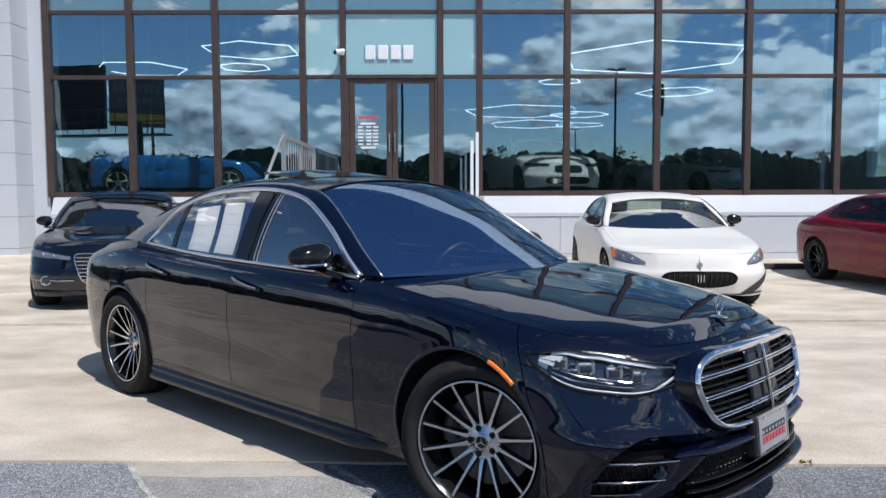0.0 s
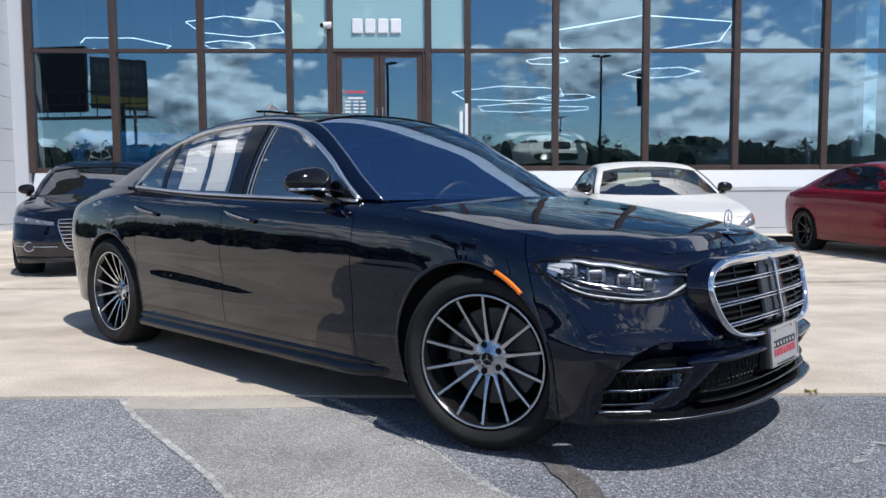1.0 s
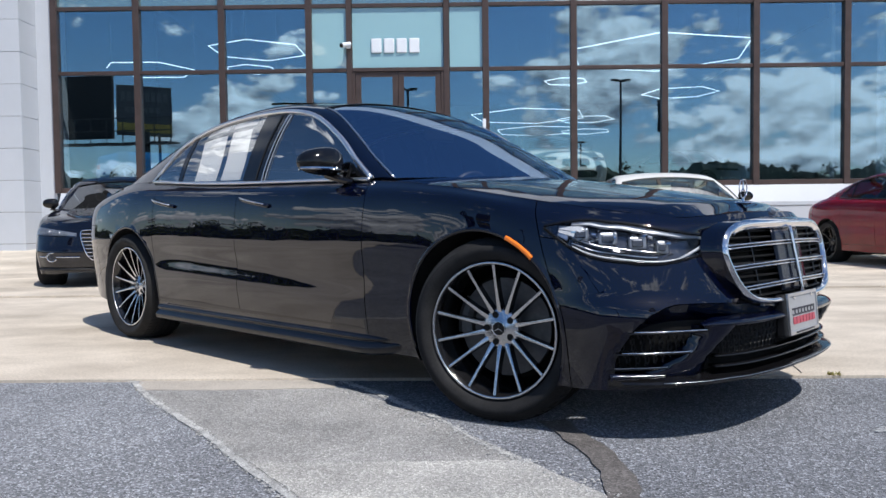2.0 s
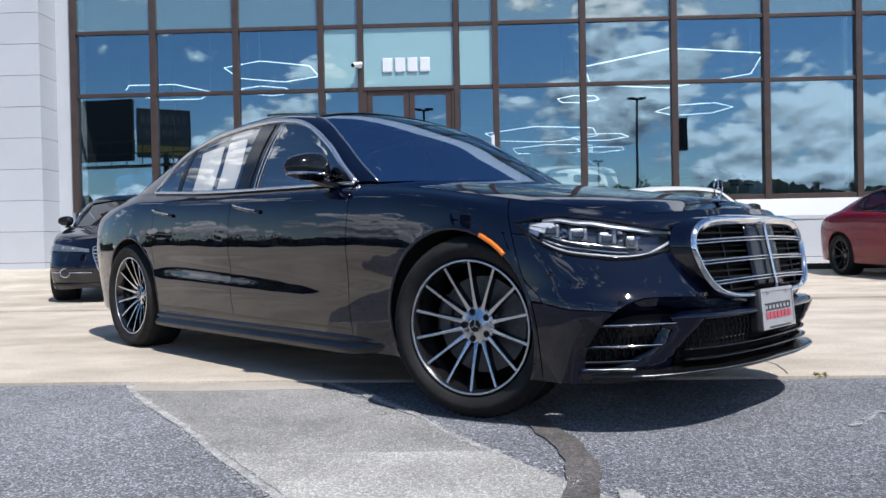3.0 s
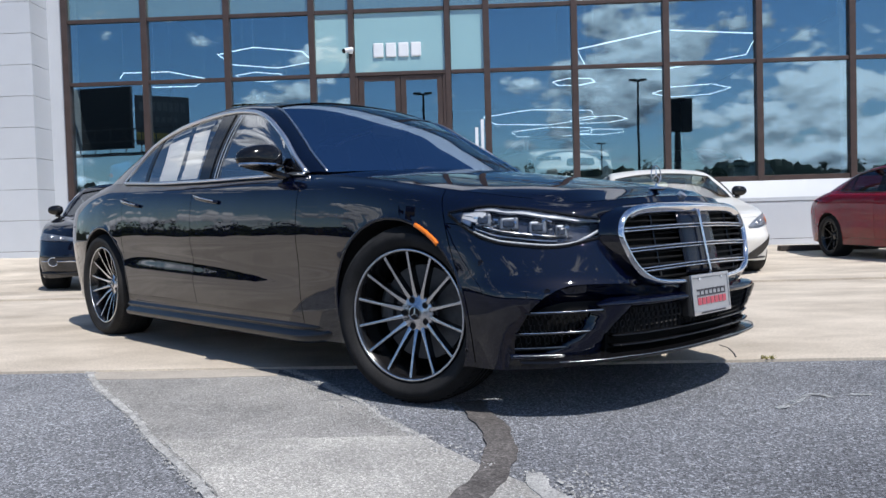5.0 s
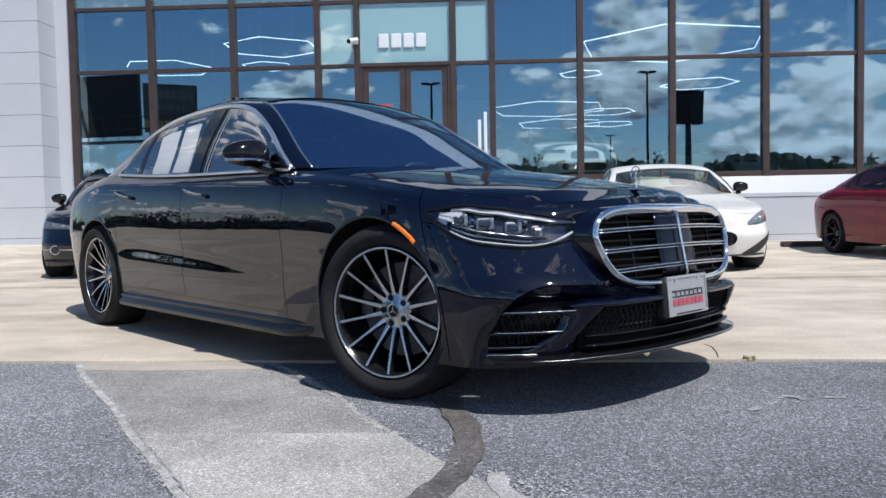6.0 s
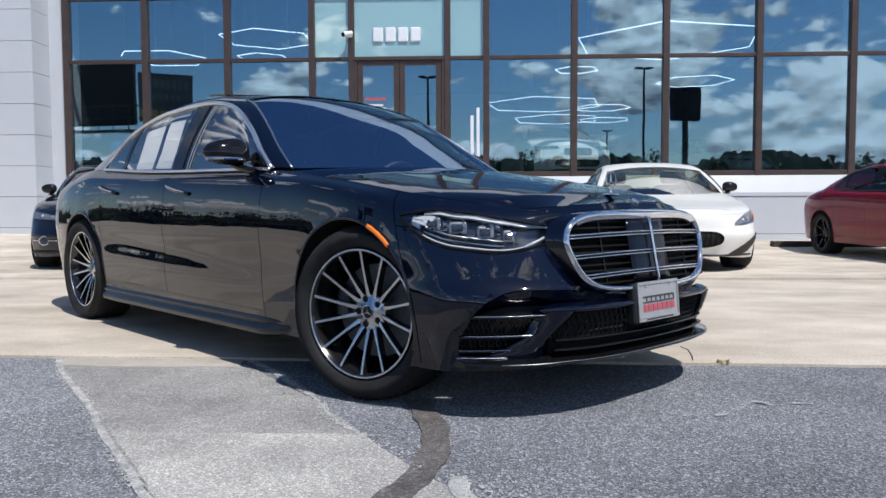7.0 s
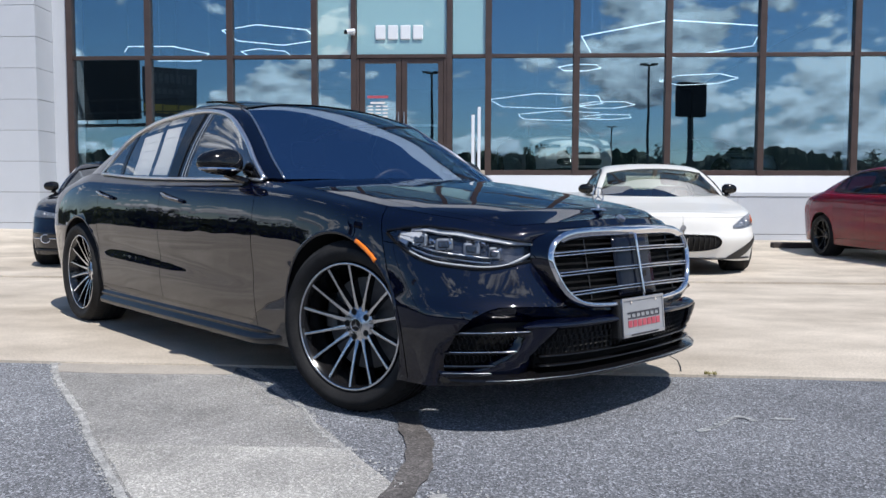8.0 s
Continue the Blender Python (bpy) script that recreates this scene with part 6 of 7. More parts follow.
for s in (1, -1):
    skirt = []
    for x in np.linspace(-.455, -2.80, 48):
        e = max(0.0, 1 - (-.455 - x) / .36)
        skirt.append([(x, s * (y - .055 * e * e), z + .055 * e * e * (1 if z < .245 else .4)) for y, z in ((.889, .318), (.889, .296), (.880, .288), (.878, .276), (.897, .262), (.902, .252), (.890, .245), (.889, .238), (.910, .222), (.914, .208), (.907, .190), (.884, .178), (.80, .170))])
    part("side_skirt", grid_bm(skirt), SKIRT, limo_body, "sculpted black side skirt", smooth=True)
    part("skirt_edge", ribbon_bm([(x, s * .881, .282) for x in np.linspace(-.72, -2.7, 12)], .003, .004, seg=6), TRIM_BLACK, limo_body)
    for hx, hz in ((-1.645, .888), (-2.68, .905)):
        handle = new("door_handle")
        handle.parent = limo_body
        pts = []
        for k in range(15):
            q = k / 14
            x, z = hx - .145 + .29 * q, hz + .030 - .046 * q
            sy = limo_skin[s].side(x, z, s).y
            pts.append((x, sy + s * (.004 + .028 * math.sin(math.pi * q) ** .6), z))
        part("grip", ribbon_bm(pts, .012, .011, seg=8), PAINT_BLACK, handle, smooth=True)
        part("grip_trim", ribbon_bm([(p[0], p[1] + s * .010, p[2] + .007) for p in pts[1:-1]], .004, .004, seg=6), CHROME, handle, "chrome handle strip", smooth=True)
        cup = limo_skin[s].side(hx, hz, s)
        # shade of the hollow behind the grip, put in as a matt black blister
        bm = bmesh.new()
        bmesh.ops.create_uvsphere(bm, u_segments=16, v_segments=8, radius=1.0)
        for v in bm.verts:
            v.co = Vector((hx + v.co.x * .085, cup.y + s * -.004 + v.co.y * .006, hz - .006 + v.co.z * .024))
        part("grip_shade", bm, WELL, handle, smooth=True)
    # three narrow upright strips at the pillar: one black, two pale metal
    for x0, mt, w in ((-1.755, TRIM_BLACK, .0045), (-1.695, SATIN, .003), (-1.665, STEEL, .0025)):
        line = []
        for q in np.linspace(.02, .96, 12):
            g = pillar_point(x0 + .045 * q * q, q)
            line.append((g.x, s * (g.y + .0065), g.z))
        part("pillar_strip", ribbon_bm(line, .003, w, seg=6, up=(0, 1, 0)), mt, limo_body, "narrow upright strip at the door pillar")
def on_side_glass(x, q, lift):
    p = pillar_point(x, q)
    return Vector((x, -(p.y - lift), p.z))


papers = thing("window_papers", "two white printed sheets taped inside the rear window", "paper", limo.matrix_basis.copy())
for x0, x1, q0, q1 in ((-2.47, -2.215, .05, .77), (-2.16, -1.95, .06, .80)):
    rows = [[tuple(on_side_glass(x0 + (x1 - x0) * a / 6 - .055 * q + .02 * math.sin(q * 5), q, .012)) for a in range(7)] for q in np.linspace(q0, q1, 7)]
    sheet = part("sheet", solid(grid_bm(rows), .001), PAPER, papers)
    bm = bmesh.new()
    for k in range(4):
        q = q0 + (q1 - q0) * (.14 + .21 * k)
        a, b = x0 + .03, x1 - .03 - .05 * (k % 3 == 1)
        pts = [on_side_glass(a + (b - a) * j / 4 - .055 * q + .02 * math.sin(q * 5), q, .0105) for j in range(5)]
        add_ribbon(bm, pts, .0006, .0016, seg=4)
    part("print_bars", bm, INK, sheet)
for x0, x1 in ((-2.52, -2.29), (-2.23, -1.99)):
    rows = [[tuple(on_side_glass(x0 + (x1 - x0) * a / 5, q, .012)) for a in range(6)] for q in (.865, .955)]
    part("top_label", solid(grid_bm(rows), .001), PAPER, papers)

# hood ornament and badge: plain ring and rods
orn = new("hood_ornament")
orn.parent = limo
orn.matrix_basis = pose(.60, 0, .842)
bm = bmesh.new()
add_ribbon(bm, [(0, .038 * math.cos(a), .062 + .038 * math.sin(a)) for a in (2 * math.pi * k / 36 for k in range(36))], .0024, .0024, closed=True, seg=8, up=(1, 0, 0))
part("ring", bm, CHROME, orn, smooth=True)
bm = bmesh.new()
for k in range(3):
    a = math.pi / 2 + 2 * math.pi * k / 3
    add_rod(bm, (0, 0, .062), (0, .036 * math.cos(a), .062 + .036 * math.sin(a)), .0034, .001, 8)
part("inner_rods", bm, CHROME, orn)
part("stem", rod_bm((0, 0, 0), (0, 0, .026), .008, .004, 12), CHROME, orn)
bm = bmesh.new()
bmesh.ops.create_uvsphere(bm, u_segments=20, v_segments=8, radius=1.0)
for v in bm.verts:
    v.co = Vector((v.co.x * .042, v.co.y * .024, v.co.z * .008 + .003))
part("foot", bm, CHROME, orn, smooth=True)
part("nose_badge", rod_bm((.712, 0, .806), (.722, 0, .818), .019, .017, 24), SATIN, limo)
# shut line of the hood at the nose
# tilted sunroof
bm = bmesh.new()
rows = []
for x, dz in ((-1.72, .004), (-1.86, .014), (-2.02, .030), (-2.16, .042)):
    zt = along([(p[0], p[2]) for p in MIDDLE], x)[0]
    rows.append([(x, y, zt - .040 * (abs(y) / .556) ** 2.3 + dz) for y in np.linspace(-.44, .44, 13)])
part("sunroof", solid(grid_bm(rows), .012), ROOF_GLASS, limo, "dark glass sunroof tilted open", smooth=False)
for y in (-.40, .40):
    part("sunroof_arm", rod_bm((-2.1, y, 1.47), (-2.13, y, 1.50), .006), PLASTIC, limo)
# wipers
for y0, y1 in ((.52, -.10), (-.02, -.60)):
    pts = []
    for k in range(9):
        q = k / 8
        y = y0 + (y1 - y0) * q
        pts.append((-.415 - .30 * (abs(y) / .75) ** 2 + .03, y, .985 - .02 * abs(y)))
    part("wiper", ribbon_bm(pts, .008, .006, seg=6), PLASTIC, limo)
# cowl strip under the windscreen
cowl = [[(x0 - .30 * (abs(y) / .75) ** 2.0, y, z0 - .02 * abs(y)) for y in np.linspace(-.74, .74, 21)] for x0, z0 in ((-.36, .968), (-.47, .975))]
part("cowl", grid_bm(cowl), PLASTIC, limo)

# ---- the other cars ----
def lamp_pair(top, shape, skins, ys, zs, mat_back=LAMP_DARK, xlift=.012):
    """Two almond lamps set on a nose between outer and inner half widths."""
    for s in (1, -1):
        lamp = new("headlamp")
        lamp.parent = top
        def sheet(lift, v0, v1, n=4):
            rows = []
            for k in range(n + 1):
                v = v0 + (v1 - v0) * k / n
                row = []
                for u in np.linspace(0, 1, 15):
                    y = ys[0] + (ys[1] - ys[0]) * u
                    hi = zs[0] + (zs[1] - zs[0]) * u + zs[4] * math.sin(math.pi * u)
                    lo = zs[2] + (zs[3] - zs[2]) * u - zs[5] * math.sin(math.pi * u)
                    p = skins[s].front(s * y, hi + (lo - hi) * v)
                    row.append((p.x + lift, p.y + s * lift * .5, p.z))
                rows.append(row)
            return rows
        part("housing", thicken(grid_bm(sheet(.004, 0, 1)), .01), mat_back, lamp, smooth=True)
        part("light_strip", thicken(grid_bm(sheet(.008, .78, .90, 1)), .004), SATIN, lamp)
        for u in (.34, .6):
            y = ys[0] + (ys[1] - ys[0]) * u
            z = (zs[0] + zs[2]) / 2 * (1 - u) + (zs[1] + zs[3]) / 2 * u
            p = skins[s].front(s * y, z)
            bm = bmesh.new()
            bmesh.ops.create_uvsphere(bm, u_segments=12, v_segments=8, radius=.024, matrix=Matrix.Translation(p + Vector((-.012, 0, 0))))
            part("projector", bm, SATIN, lamp, smooth=True)
        part("lens", grid_bm(sheet(.014, -.03, 1.03)), LAMP_GLASS, lamp, smooth=True).visible_shadow = False


def mouth(top, skins, half, label, bars, frame, frame_w=.014, lift=.012, back=WELL, vertical=False):
    """A nose opening with a surround: half is a list of (y, z) from the top middle to the bottom middle."""
    g = new("grille")
    g.parent = top
    rg = spline(half, 6)
    lp = [(y, z) for y, z in rg] + [(-y, z) for y, z in rg[::-1][1:-1]]
    pts = []
    for y, z in lp:
        p = skins[1 if y >= 0 else -1].front(y, z)
        pts.append(Vector((p.x + lift, y, z)))
    ymax = max(p[0] for p in rg) - .004
    mid = next(k for k in range(len(rg)) if rg[k][0] >= ymax)
    up, dn = np.array(rg[:mid + 1]), np.array(rg[mid:][::-1])
    rows = []
    for v in np.linspace(0, 1, 7):
        row = []
        for y in np.linspace(-ymax, ymax, 25):
            z1, z0 = np.interp(abs(y), up[:, 0], up[:, 1]), np.interp(abs(y), dn[:, 0], dn[:, 1])
            z = z1 + (z0 - z1) * v
            row.append((skins[1 if y >= 0 else -1].front(y, z).x + lift * .6, y, z))
        rows.append(row)
    part("opening", grid_bm(rows), back, g)
    part("surround", ribbon_bm(pts, frame_w * .6, frame_w, closed=True, seg=8, up=(1, 0, 0)), frame, g, label, smooth=True)
    zs = [p[1] for p in half]
    for k in range(bars):
        if vertical:
            y = (k - (bars - 1) / 2) / bars * 1.8 * max(p[0] for p in half)
            zz = [z for yy, z in rg if abs(yy) >= abs(y)]
            if len(zz) > 1:
                part("bar", ribbon_bm([(skins[1 if y >= 0 else -1].front(y, z).x + lift + .004, y, z) for z in np.linspace(min(zz) + .01, max(zz) - .01, 6)], .006, .008, seg=6, up=(1, 0, 0)), frame if bars < 4 else PLASTIC, g)
        else:
            z = zs[0] + (zs[-1] - zs[0]) * (k + 1) / (bars + 1)
            wy = max([yy for yy, z2 in rg if abs(z2 - z) < .035] or [.1]) - .01
            part("bar", ribbon_bm([(skins[1 if y >= 0 else -1].front(y, z).x + lift + .004, y, z) for y in np.linspace(-wy, wy, 9)], .006, .006, seg=6), frame, g)
    return g


# dark saloon beside the wing
A_SHAPE = Shape(nose=.92, base=2.91, tail=1.12, half=.945, low=1.0, belt=.97, top=.96, arch=.375, wheel=.345)
navy, navy_body, navy_skin = car("dark_sedan", "dark navy fastback sedan parked nose out on concrete", A_SHAPE, PAINT_NAVY, pose(-4.28, 10.02, .014, 0, 0, -72.5), spokes=10, rim=.245, window=glass("grey_green_car_glass", (0.34, 0.38, 0.37), 0.1, ior=3.0))
mouth(navy, navy_skin, [(0, .70), (.28, .70), (.35, .67), (.32, .52), (.23, .36), (0, .355)], "bright grille surround", 7, CHROME, lift=.02)
lamp_pair(navy, A_SHAPE, navy_skin, (.90, .40), (.745, .668, .648, .628, .0, .0), mat_back=LAMP_GREY)
for s in (1, -1):
    fog = new("fog_lamp")
    fog.parent = navy
    c = navy_skin[s].front(s * .68, .385) + Vector((.02, 0, 0))
    part("ring", ribbon_bm([c + Vector((0, .052 * math.cos(a), .052 * math.sin(a))) for a in (2 * math.pi * k / 24 for k in range(24))], .007, .007, closed=True, seg=6, up=(1, 0, 0)), CHROME, fog, smooth=True)
    part("lens", rod_bm(c - Vector((.02, 0, 0)), c, .045, seg=20), LAMP_DARK, fog)
    part("blade", ribbon_bm([tuple(navy_skin[s].front(s * y, .388) + Vector((.015, 0, 0))) for y in np.linspace(.36, .63, 8)], .006, .007), CHROME, fog)
    part("blade", ribbon_bm([tuple(navy_skin[s].front(s * y, .388) + Vector((.015, 0, 0))) for y in np.linspace(.735, .84, 5)], .006, .007), CHROME, fog)
part("chin", ribbon_bm([tuple(navy_skin[1 if y > 0 else -1].front(y, .24) + Vector((.01, 0, 0))) for y in np.linspace(-.86, .86, 25)], .02, .016), PLASTIC, navy)

# white coupe
M_SHAPE = Shape(nose=.95, base=2.94, tail=.95, half=.957, low=1.0, belt=.93, top=.89, nose_drop=.55, arch=.38, wheel=.345, cabin=-.12)
pearl, pearl_body, pearl_skin = car("white_coupe", "pearl white sports coupe parked nose out on concrete", M_SHAPE, PAINT_WHITE, pose(2.99, 9.72, .014, 0, 0, -93.0), spokes=12, rim=.25, seat_mat=TAN, trim=TRIM_BLACK, window=glass("pale_green_car_glass", (0.30, 0.37, 0.33), 0.1, ior=3.4))
mouth(pearl, pearl_skin, [(0, .49), (.20, .488), (.36, .475), (.425, .42), (.39, .35), (.22, .312), (0, .302)], "dark oval grille mouth", 13, TRIM_BLACK, lift=.012, vertical=True)
lamp_pair(pearl, M_SHAPE, pearl_skin, (.905, .585), (.738, .590, .600, .560, .020, .016), mat_back=LAMP_GREY)
for s in (1, -1):
    rows = [[tuple(pearl_skin[s].front(s * y, z) + Vector((.013, s * .006, 0))) for y in (.905, .893, .880)] for z in (.715, .67, .625)]
    part("turn_lens", thicken(grid_bm(rows), .004), AMBER, pearl, smooth=True)
part("nose_badge", rod_bm(pearl_skin[1].front(.0, .57) + Vector((.0, 0, 0)), pearl_skin[1].front(0, .57) + Vector((.02, 0, 0)), .03, seg=16), SATIN, pearl)
em = bmesh.new()
for y in (-.03, 0, .03):
    c = pearl_skin[1].front(0, .43)
    add_rod(em, (c.x + .03, y, .37), (c.x + .03, y * 1.2, .46), .006)
part("grille_emblem", em, CHROME, pearl)
for s in (1, -1):
    rows = [[tuple(pearl_skin[s].front(s * (.93 - .42 * u), .50 - .27 * u ** .8 - v * .11 * math.sin(math.pi * min(1, .12 + u * .9)) ** .7) + Vector((.010, s * .006, 0))) for u in np.linspace(0, 1, 15)] for v in (0, .25, .5, .75, 1)]
    part("corner_duct", thicken(grid_bm(rows), .01), PLASTIC, pearl, "dark corner duct", smooth=True)
part("chin", ribbon_bm([tuple(pearl_skin[1 if y > 0 else -1].front(y, .215) + Vector((.0, 0, 0))) for y in np.linspace(-.9, .9, 25)], .02, .012), PLASTIC, pearl)

# red coupe
R_SHAPE = Shape(nose=.80, base=2.81, tail=1.06, half=.925, low=1.0, belt=.95, top=.84, arch=.378, wheel=.335, cabin=-.05)
red, red_body, red_skin = car("red_coupe", "dark red sports coupe with black wheels parked on concrete", R_SHAPE, PAINT_RED, pose(7.14, 9.66, .018, 0, 0, -86.0), spokes=7, rim=.245, face=RIM_BLACK, trim=TRIM_BLACK, mirror_mat=PAINT_RED)
for s in (1, -1):
    lamp = new("tail_lamp")
    lamp.parent = red
    rows = []
    for z in (.70, .76, .82):
        row = []
        for u in np.linspace(0, 1, 7):
            p = red_skin[s].side(-R_SHAPE.base - .62 - .30 * u, z, s)
            row.append(tuple(p + Vector((-.004, s * .006, 0))))
        rows.append(row)
    part("lens", thicken(grid_bm(rows), .01), RED_LENS, lamp, smooth=True)
lamp_pair(red, R_SHAPE, red_skin, (.86, .42), (.72, .70, .64, .63, 0, 0))
mouth(red, red_skin, [(0, .66), (.20, .65), (.24, .60), (.22, .52), (0, .51)], "black grille", 9, TRIM_BLACK, vertical=True)

# cars inside the showroom
B_SHAPE = Shape(nose=.75, base=2.38, tail=.80, half=.85, low=1.0, belt=.62, top=.75, nose_drop=.1, arch=.35, wheel=.31, cabin=-.1)
blue, blue_body, blue_skin = car("blue_roadster", "bright blue open roadster displayed behind the showroom glass", B_SHAPE, PAINT_BLUE, pose(-4.62, 17.55, FLOOR_Z, 0, 0, 2.0), spokes=5, rim=.235, trim=TRIM_BLACK, open_top=True, face=SILVER, twin=True)
for s in (1, -1):
    part("door_seam", ribbon_bm([tuple(blue_skin[s].side(x, z, s) + Vector((0, s * .002, 0))) for x, z in ((-1.62, .66), (-1.66, .50), (-1.62, .30), (-1.0, .27), (-.72, .30), (-.68, .50), (-.70, .66))], .004, .003, seg=4), GAP, blue)
    part("door_handle", ribbon_bm([tuple(blue_skin[s].side(x, .60, s) + Vector((0, s * .010, 0))) for x in (-1.56, -1.48, -1.40)], .008, .012, seg=6), PLASTIC, blue)
    part("side_gill", ribbon_bm([tuple(blue_skin[s].side(x, .52 + .02 * (x + .6), s) + Vector((0, s * .003, 0))) for x in np.linspace(-.62, -.42, 5)], .006, .028, seg=6), GAP, blue)
    part("screen_post", rod_bm((-.62, s * .62, .76), (-.98, s * .54, 1.06), .016, seg=8), SATIN, blue)
    part("tail_lamp", ribbon_bm([tuple(blue_skin[s].side(x, .60, s) + Vector((0, s * .004, 0))) for x in (-2.92, -2.99, -3.05)], .008, .05, seg=6), RED_LENS, blue)
part("screen_rail", rod_bm((-.98, -.54, 1.06), (-.98, .54, 1.06), .014, seg=8), SATIN, blue)
W_SHAPE = Shape(nose=.80, base=2.81, tail=1.06, half=.93, low=1.0, belt=.95, top=.86, arch=.378, wheel=.335)
show, show_body, show_skin = car("white_show_coupe", "white coupe displayed behind the showroom glass", W_SHAPE, PAINT_WHITE, pose(2.62, 17.5, FLOOR_Z, 0, 0, -78.0), spokes=10, rim=.245, trim=TRIM_BLACK)
mouth(show, show_skin, [(0, .66), (.26, .65), (.30, .60), (.28, .52), (0, .51)], "black grille", 9, TRIM_BLACK, vertical=True)
mouth(show, show_skin, [(0, .40), (.40, .40), (.50, .35), (.42, .27), (0, .26)], "dark lower intake", 3, TRIM_BLACK)
lamp_pair(show, W_SHAPE, show_skin, (.86, .42), (.73, .70, .65, .63, 0, 0))
W2, w2_body, w2_skin = car("silver_show_sedan", "pale silver sedan displayed deeper in the showroom", W_SHAPE, material("pale_silver_paint", (0.55, 0.57, 0.58), 0.2, 0.3, spots=0.05, scale=2, coat=1.0), pose(8.2, 22.5, FLOOR_Z, 0, 0, -60.0), spokes=10, rim=.245)
lamp_pair(W2, W_SHAPE, w2_skin, (.86, .42), (.73, .70, .65, .63, 0, 0))

# ---- behind the camera, seen in the glass and the paint ----
def lamp_post(x, y, h):
    ob = thing("lamp_post", "black car park lamp post with a flat head", "lamp post", pose(x, y, 0), group="lamp posts")
    part("pole", rod_bm((0, 0, 0), (0, 0, h), .085, .06, 12), POLE_BLACK, ob)
    part("base", rod_bm((0, 0, 0), (0, 0, .7), .28, .28, 20), CONCRETE, ob)
    part("arm", box_bm((-.3, -.04, h - .08), (.3, .04, h), .01), POLE_BLACK, ob)
    for s in (-1, 1):
        part("head", box_bm((s * .3 - .22, -.16, h - .03), (s * .3 + .2, .16, h + .06), .03), POLE_BLACK, ob)


for x, y, h in ((-13.4, -5.3, 7.0), (10.1, -13.0, 8.6), (13.0, -42.0, 8.0), (-1.9, -9.0, 7.5)):
    lamp_post(x, y, h)

# hoarding on a steel post, two faces in a V
bb = thing("billboard", "large dark billboard on a steel post with a catwalk", "billboard", pose(-13.3, 1.5, 0, 0, 0, 8))
part("post", rod_bm((2.2, .3, 0), (2.2, .3, 4.2), .11, .11, 16), POLE_BLACK, bb)
part("back_panel", box_bm((-2.3, -.35, 4.05), (.5, -.15, 6.45), .03), BOARD, bb)
face = new("front_panel")
face.parent = bb
face.matrix_basis = pose(.8, 0, 0, 0, 0, -38)
part("sheet", box_bm((.0, -.1, 4.15), (2.05, .05, 6.05), .02), BOARD_GREY, face)
part("yellow_band", box_bm((.0, .052, 4.28), (2.05, .058, 4.62)), BOARD_YELLOW, face)
bm = bmesh.new()
for k in range(8):
    add_box(bm, (.15 + .225 * k, .052, 5.45), (.15 + .225 * k + .16, .06, 5.80))
    if k < 6:
        add_box(bm, (.3 + .225 * k, .052, 5.02), (.3 + .225 * k + .15, .06, 5.22))
part("text_bars", bm, material("billboard_pale_vinyl", (0.12, 0.12, 0.125), 0.6, spots=0.1, scale=2), face)
part("catwalk", box_bm((-2.4, .1, 3.72), (3.4, .75, 3.78)), POLE_BLACK, bb)
bm = bmesh.new()
for z in (4.2, 4.65):
    add_rod(bm, (-2.4, .75, z), (3.4, .75, z), .025, seg=6)
for k in range(10):
    add_rod(bm, (-2.4 + .644 * k, .75, 3.75), (-2.4 + .644 * k, .75, 4.65), .02, seg=6)
part("catwalk_rail", bm, POLE_BLACK, bb)

sign = thing("pole_sign", "tall dark box sign on a round post", "sign", pose(36.1, -90.0, 0, 0, 0, -14))
part("post", rod_bm((0, 0, 0), (0, 0, 14.5), .55, .45, 16), POLE_BLACK, sign)
part("box", box_bm((-2.3, -.7, 14.2), (2.3, .7, 19.2), .08), BOARD, sign)

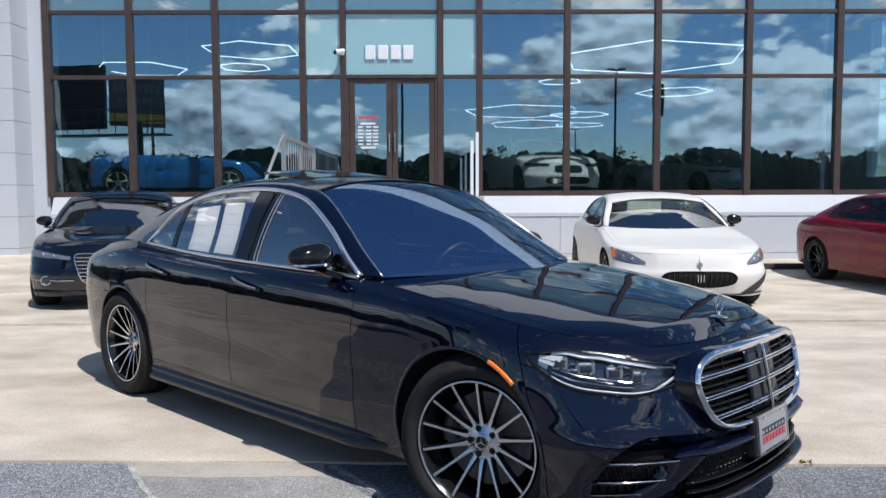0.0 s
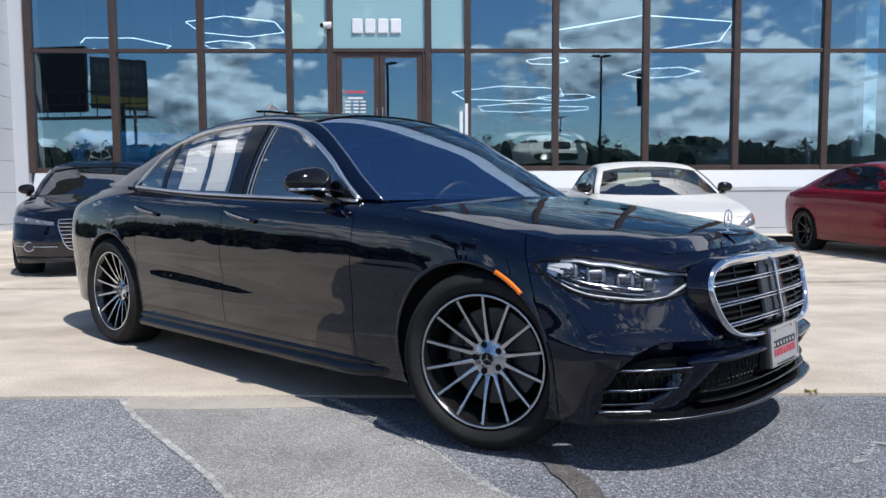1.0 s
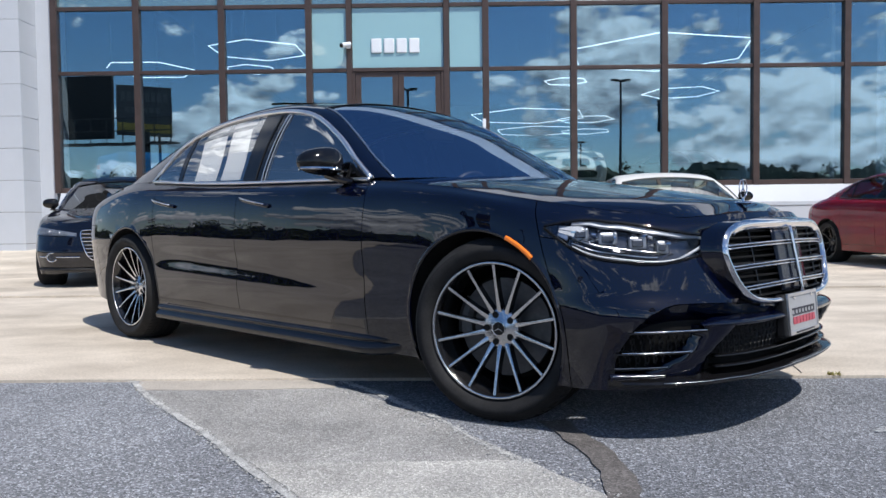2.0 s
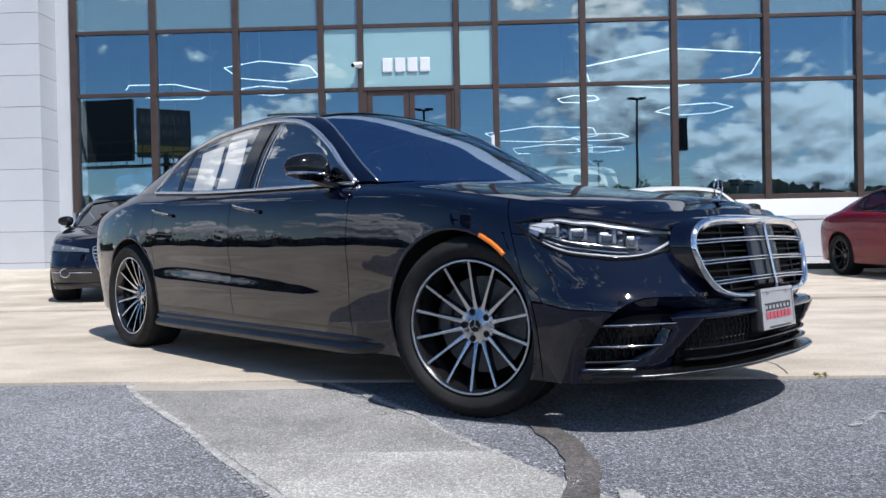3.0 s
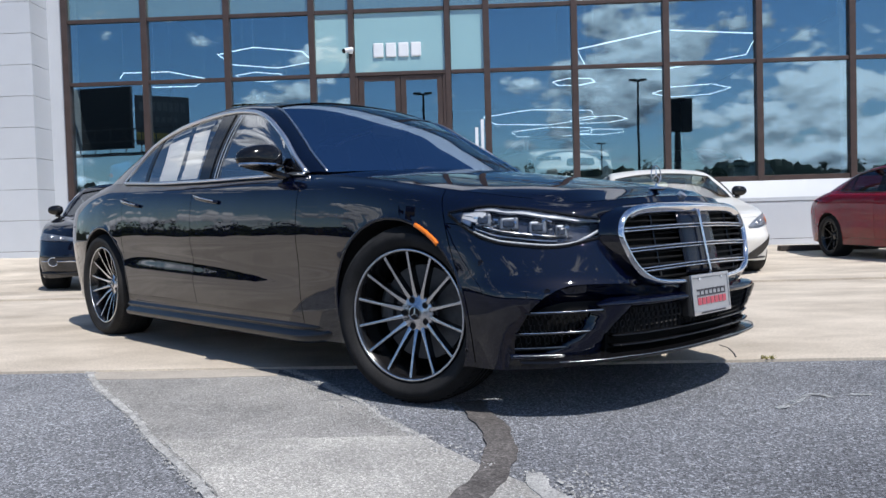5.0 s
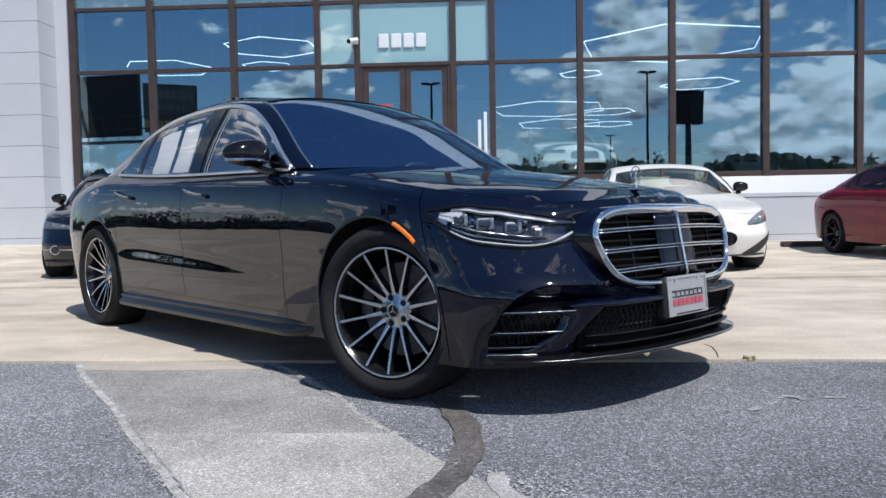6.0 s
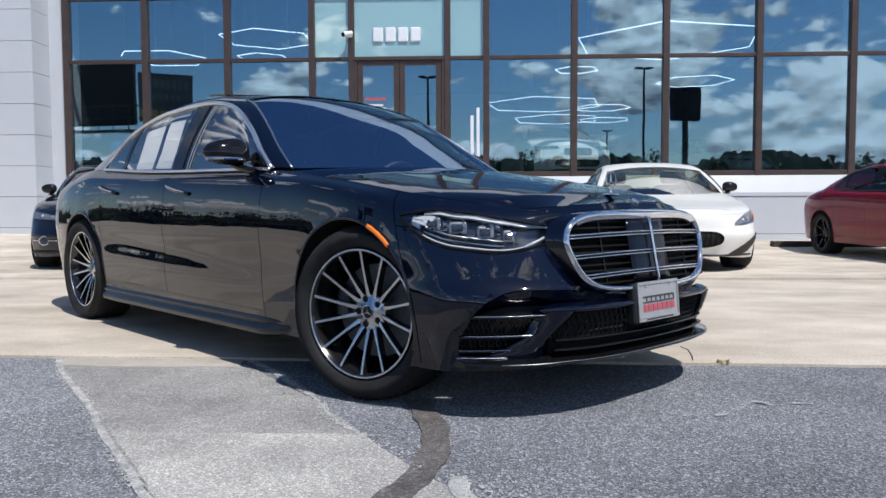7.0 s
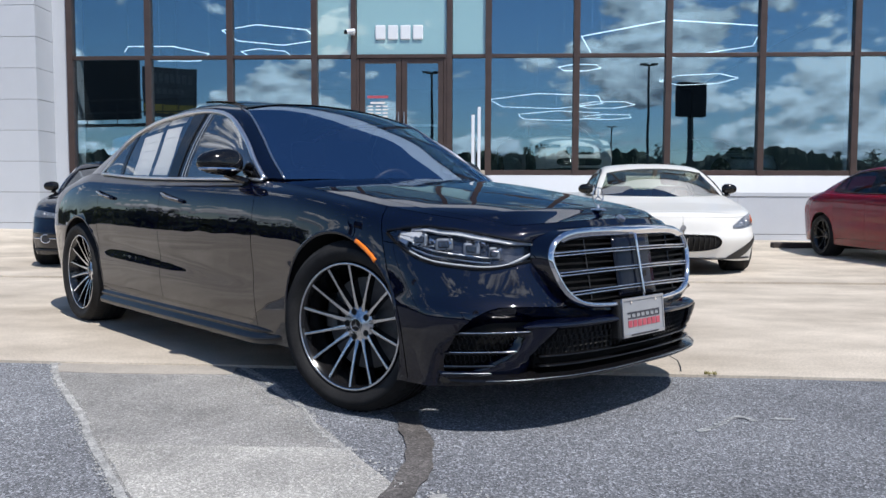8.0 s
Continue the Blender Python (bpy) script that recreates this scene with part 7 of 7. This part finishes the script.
# woods beyond the car park, behind and beside the camera's way
wood = tagged(new("far_trees"), "dark green band of trees beyond the car park", "trees", kind="stuff")
rnd = random.Random(11)
nprnd = np.random.default_rng(4)
spots = []
for k in range(200):
    x = -170 + 340 * k / 199 + rnd.uniform(-1.2, 1.2)
    spots.append((x, -82 - rnd.uniform(0, 14) - 10 * abs(x) / 170, 520))
for k in range(80):
    spots.append((-44 - rnd.uniform(0, 9), -80 + 180 * k / 79 + rnd.uniform(-1, 1), 420))
verts, faces, tv, tf = [], [], [], []
for x, y, many in spots:
    h = rnd.uniform(7.2, 10.6) * (.42 if y > -78 else 1) * (1 + .3 * noise.noise((x * .05, y * .05, 2)))
    rad = rnd.uniform(2.0, 3.4)
    b0 = len(tv)
    for a in range(6):
        for z, r in ((0, .28), (h * .7, .12)):
            tv.append((x + r * math.cos(a * math.pi / 3), y + r * math.sin(a * math.pi / 3), z))
    for a in range(6):
        c, d = b0 + 2 * a, b0 + 2 * ((a + 1) % 6)
        tf.append((c, d, d + 1, c + 1))
    # leaves gather round a few limbs' ends, thick below and ragged on top
    limbs = [(x + rnd.gauss(0, .45) * rad, y + rnd.gauss(0, .45) * rad, h * rnd.uniform(.12, .84), rad * rnd.uniform(.35, .62)) for q in range(9)]
    pick = nprnd.integers(0, 9, many)
    lc = np.array(limbs)[pick]
    cen = lc[:, :3] + nprnd.normal(0, .30, (many, 3)) * lc[:, 3:]
    cen[:, 2] = np.clip(cen[:, 2], .2, None)
    s1 = nprnd.uniform(.10, .26, (many, 1))
    d1 = nprnd.normal(0, 1, (many, 3))
    d1 /= np.linalg.norm(d1, axis=1, keepdims=True)
    d2 = np.cross(d1, nprnd.normal(0, 1, (many, 3)))
    d2 /= np.linalg.norm(d2, axis=1, keepdims=True)
    quad = np.stack([cen - d1 * s1, cen + d2 * s1 * .8, cen + d1 * s1, cen - d2 * s1 * .8], 1).reshape(-1, 3)
    b = len(verts)
    verts += quad.tolist()
    faces += [(b + 4 * q, b + 4 * q + 1, b + 4 * q + 2, b + 4 * q + 3) for q in range(many)]
for nm, v, f, mt in (("crown_leaves", verts, faces, LEAVES), ("trunks", tv, tf, BARK)):
    me = bpy.data.meshes.new(nm)
    me.from_pydata(v, [], f)
    me.materials.append(mt)
    new(nm, me).parent = wood
# thick undergrowth closes the gaps between the crowns, its top as uneven as theirs
def thicket(way, tall, uneven=1.0):
    pts = []
    for x, y in way:
        c = x + y
        pts.append((x, y, tall + uneven * (2.3 * noise.noise((c * .08, 3, 0)) + 1.1 * noise.noise((c * .35, 8, 0)) + .6 * noise.noise((c * 1.3, 5, 0)) + .35 * noise.noise((c * 3.1, 2, 0)))))
    rows = []
    for q, d in ((0, 1.6), (.35, 1.5), (.65, 1.1), (.88, .5), (1.0, 0), (.6, -1.0)):
        rows.append([(x + d * .6 * noise.noise((x * .7, y * .7, q * 5)), y + d + .5 * noise.noise((x * .9, y * .9, q * 4 + 9)), h * q) for x, y, h in pts])
    part("undergrowth", grid_bm(rows), LEAVES, wood)


thicket([(-175 + .4 * k, -88 - 10 * abs(-175 + .4 * k) / 170) for k in range(876)], 8.2)
thicket([(-54.0, -85 + .4 * k) for k in range(470)], 3.4, .45)
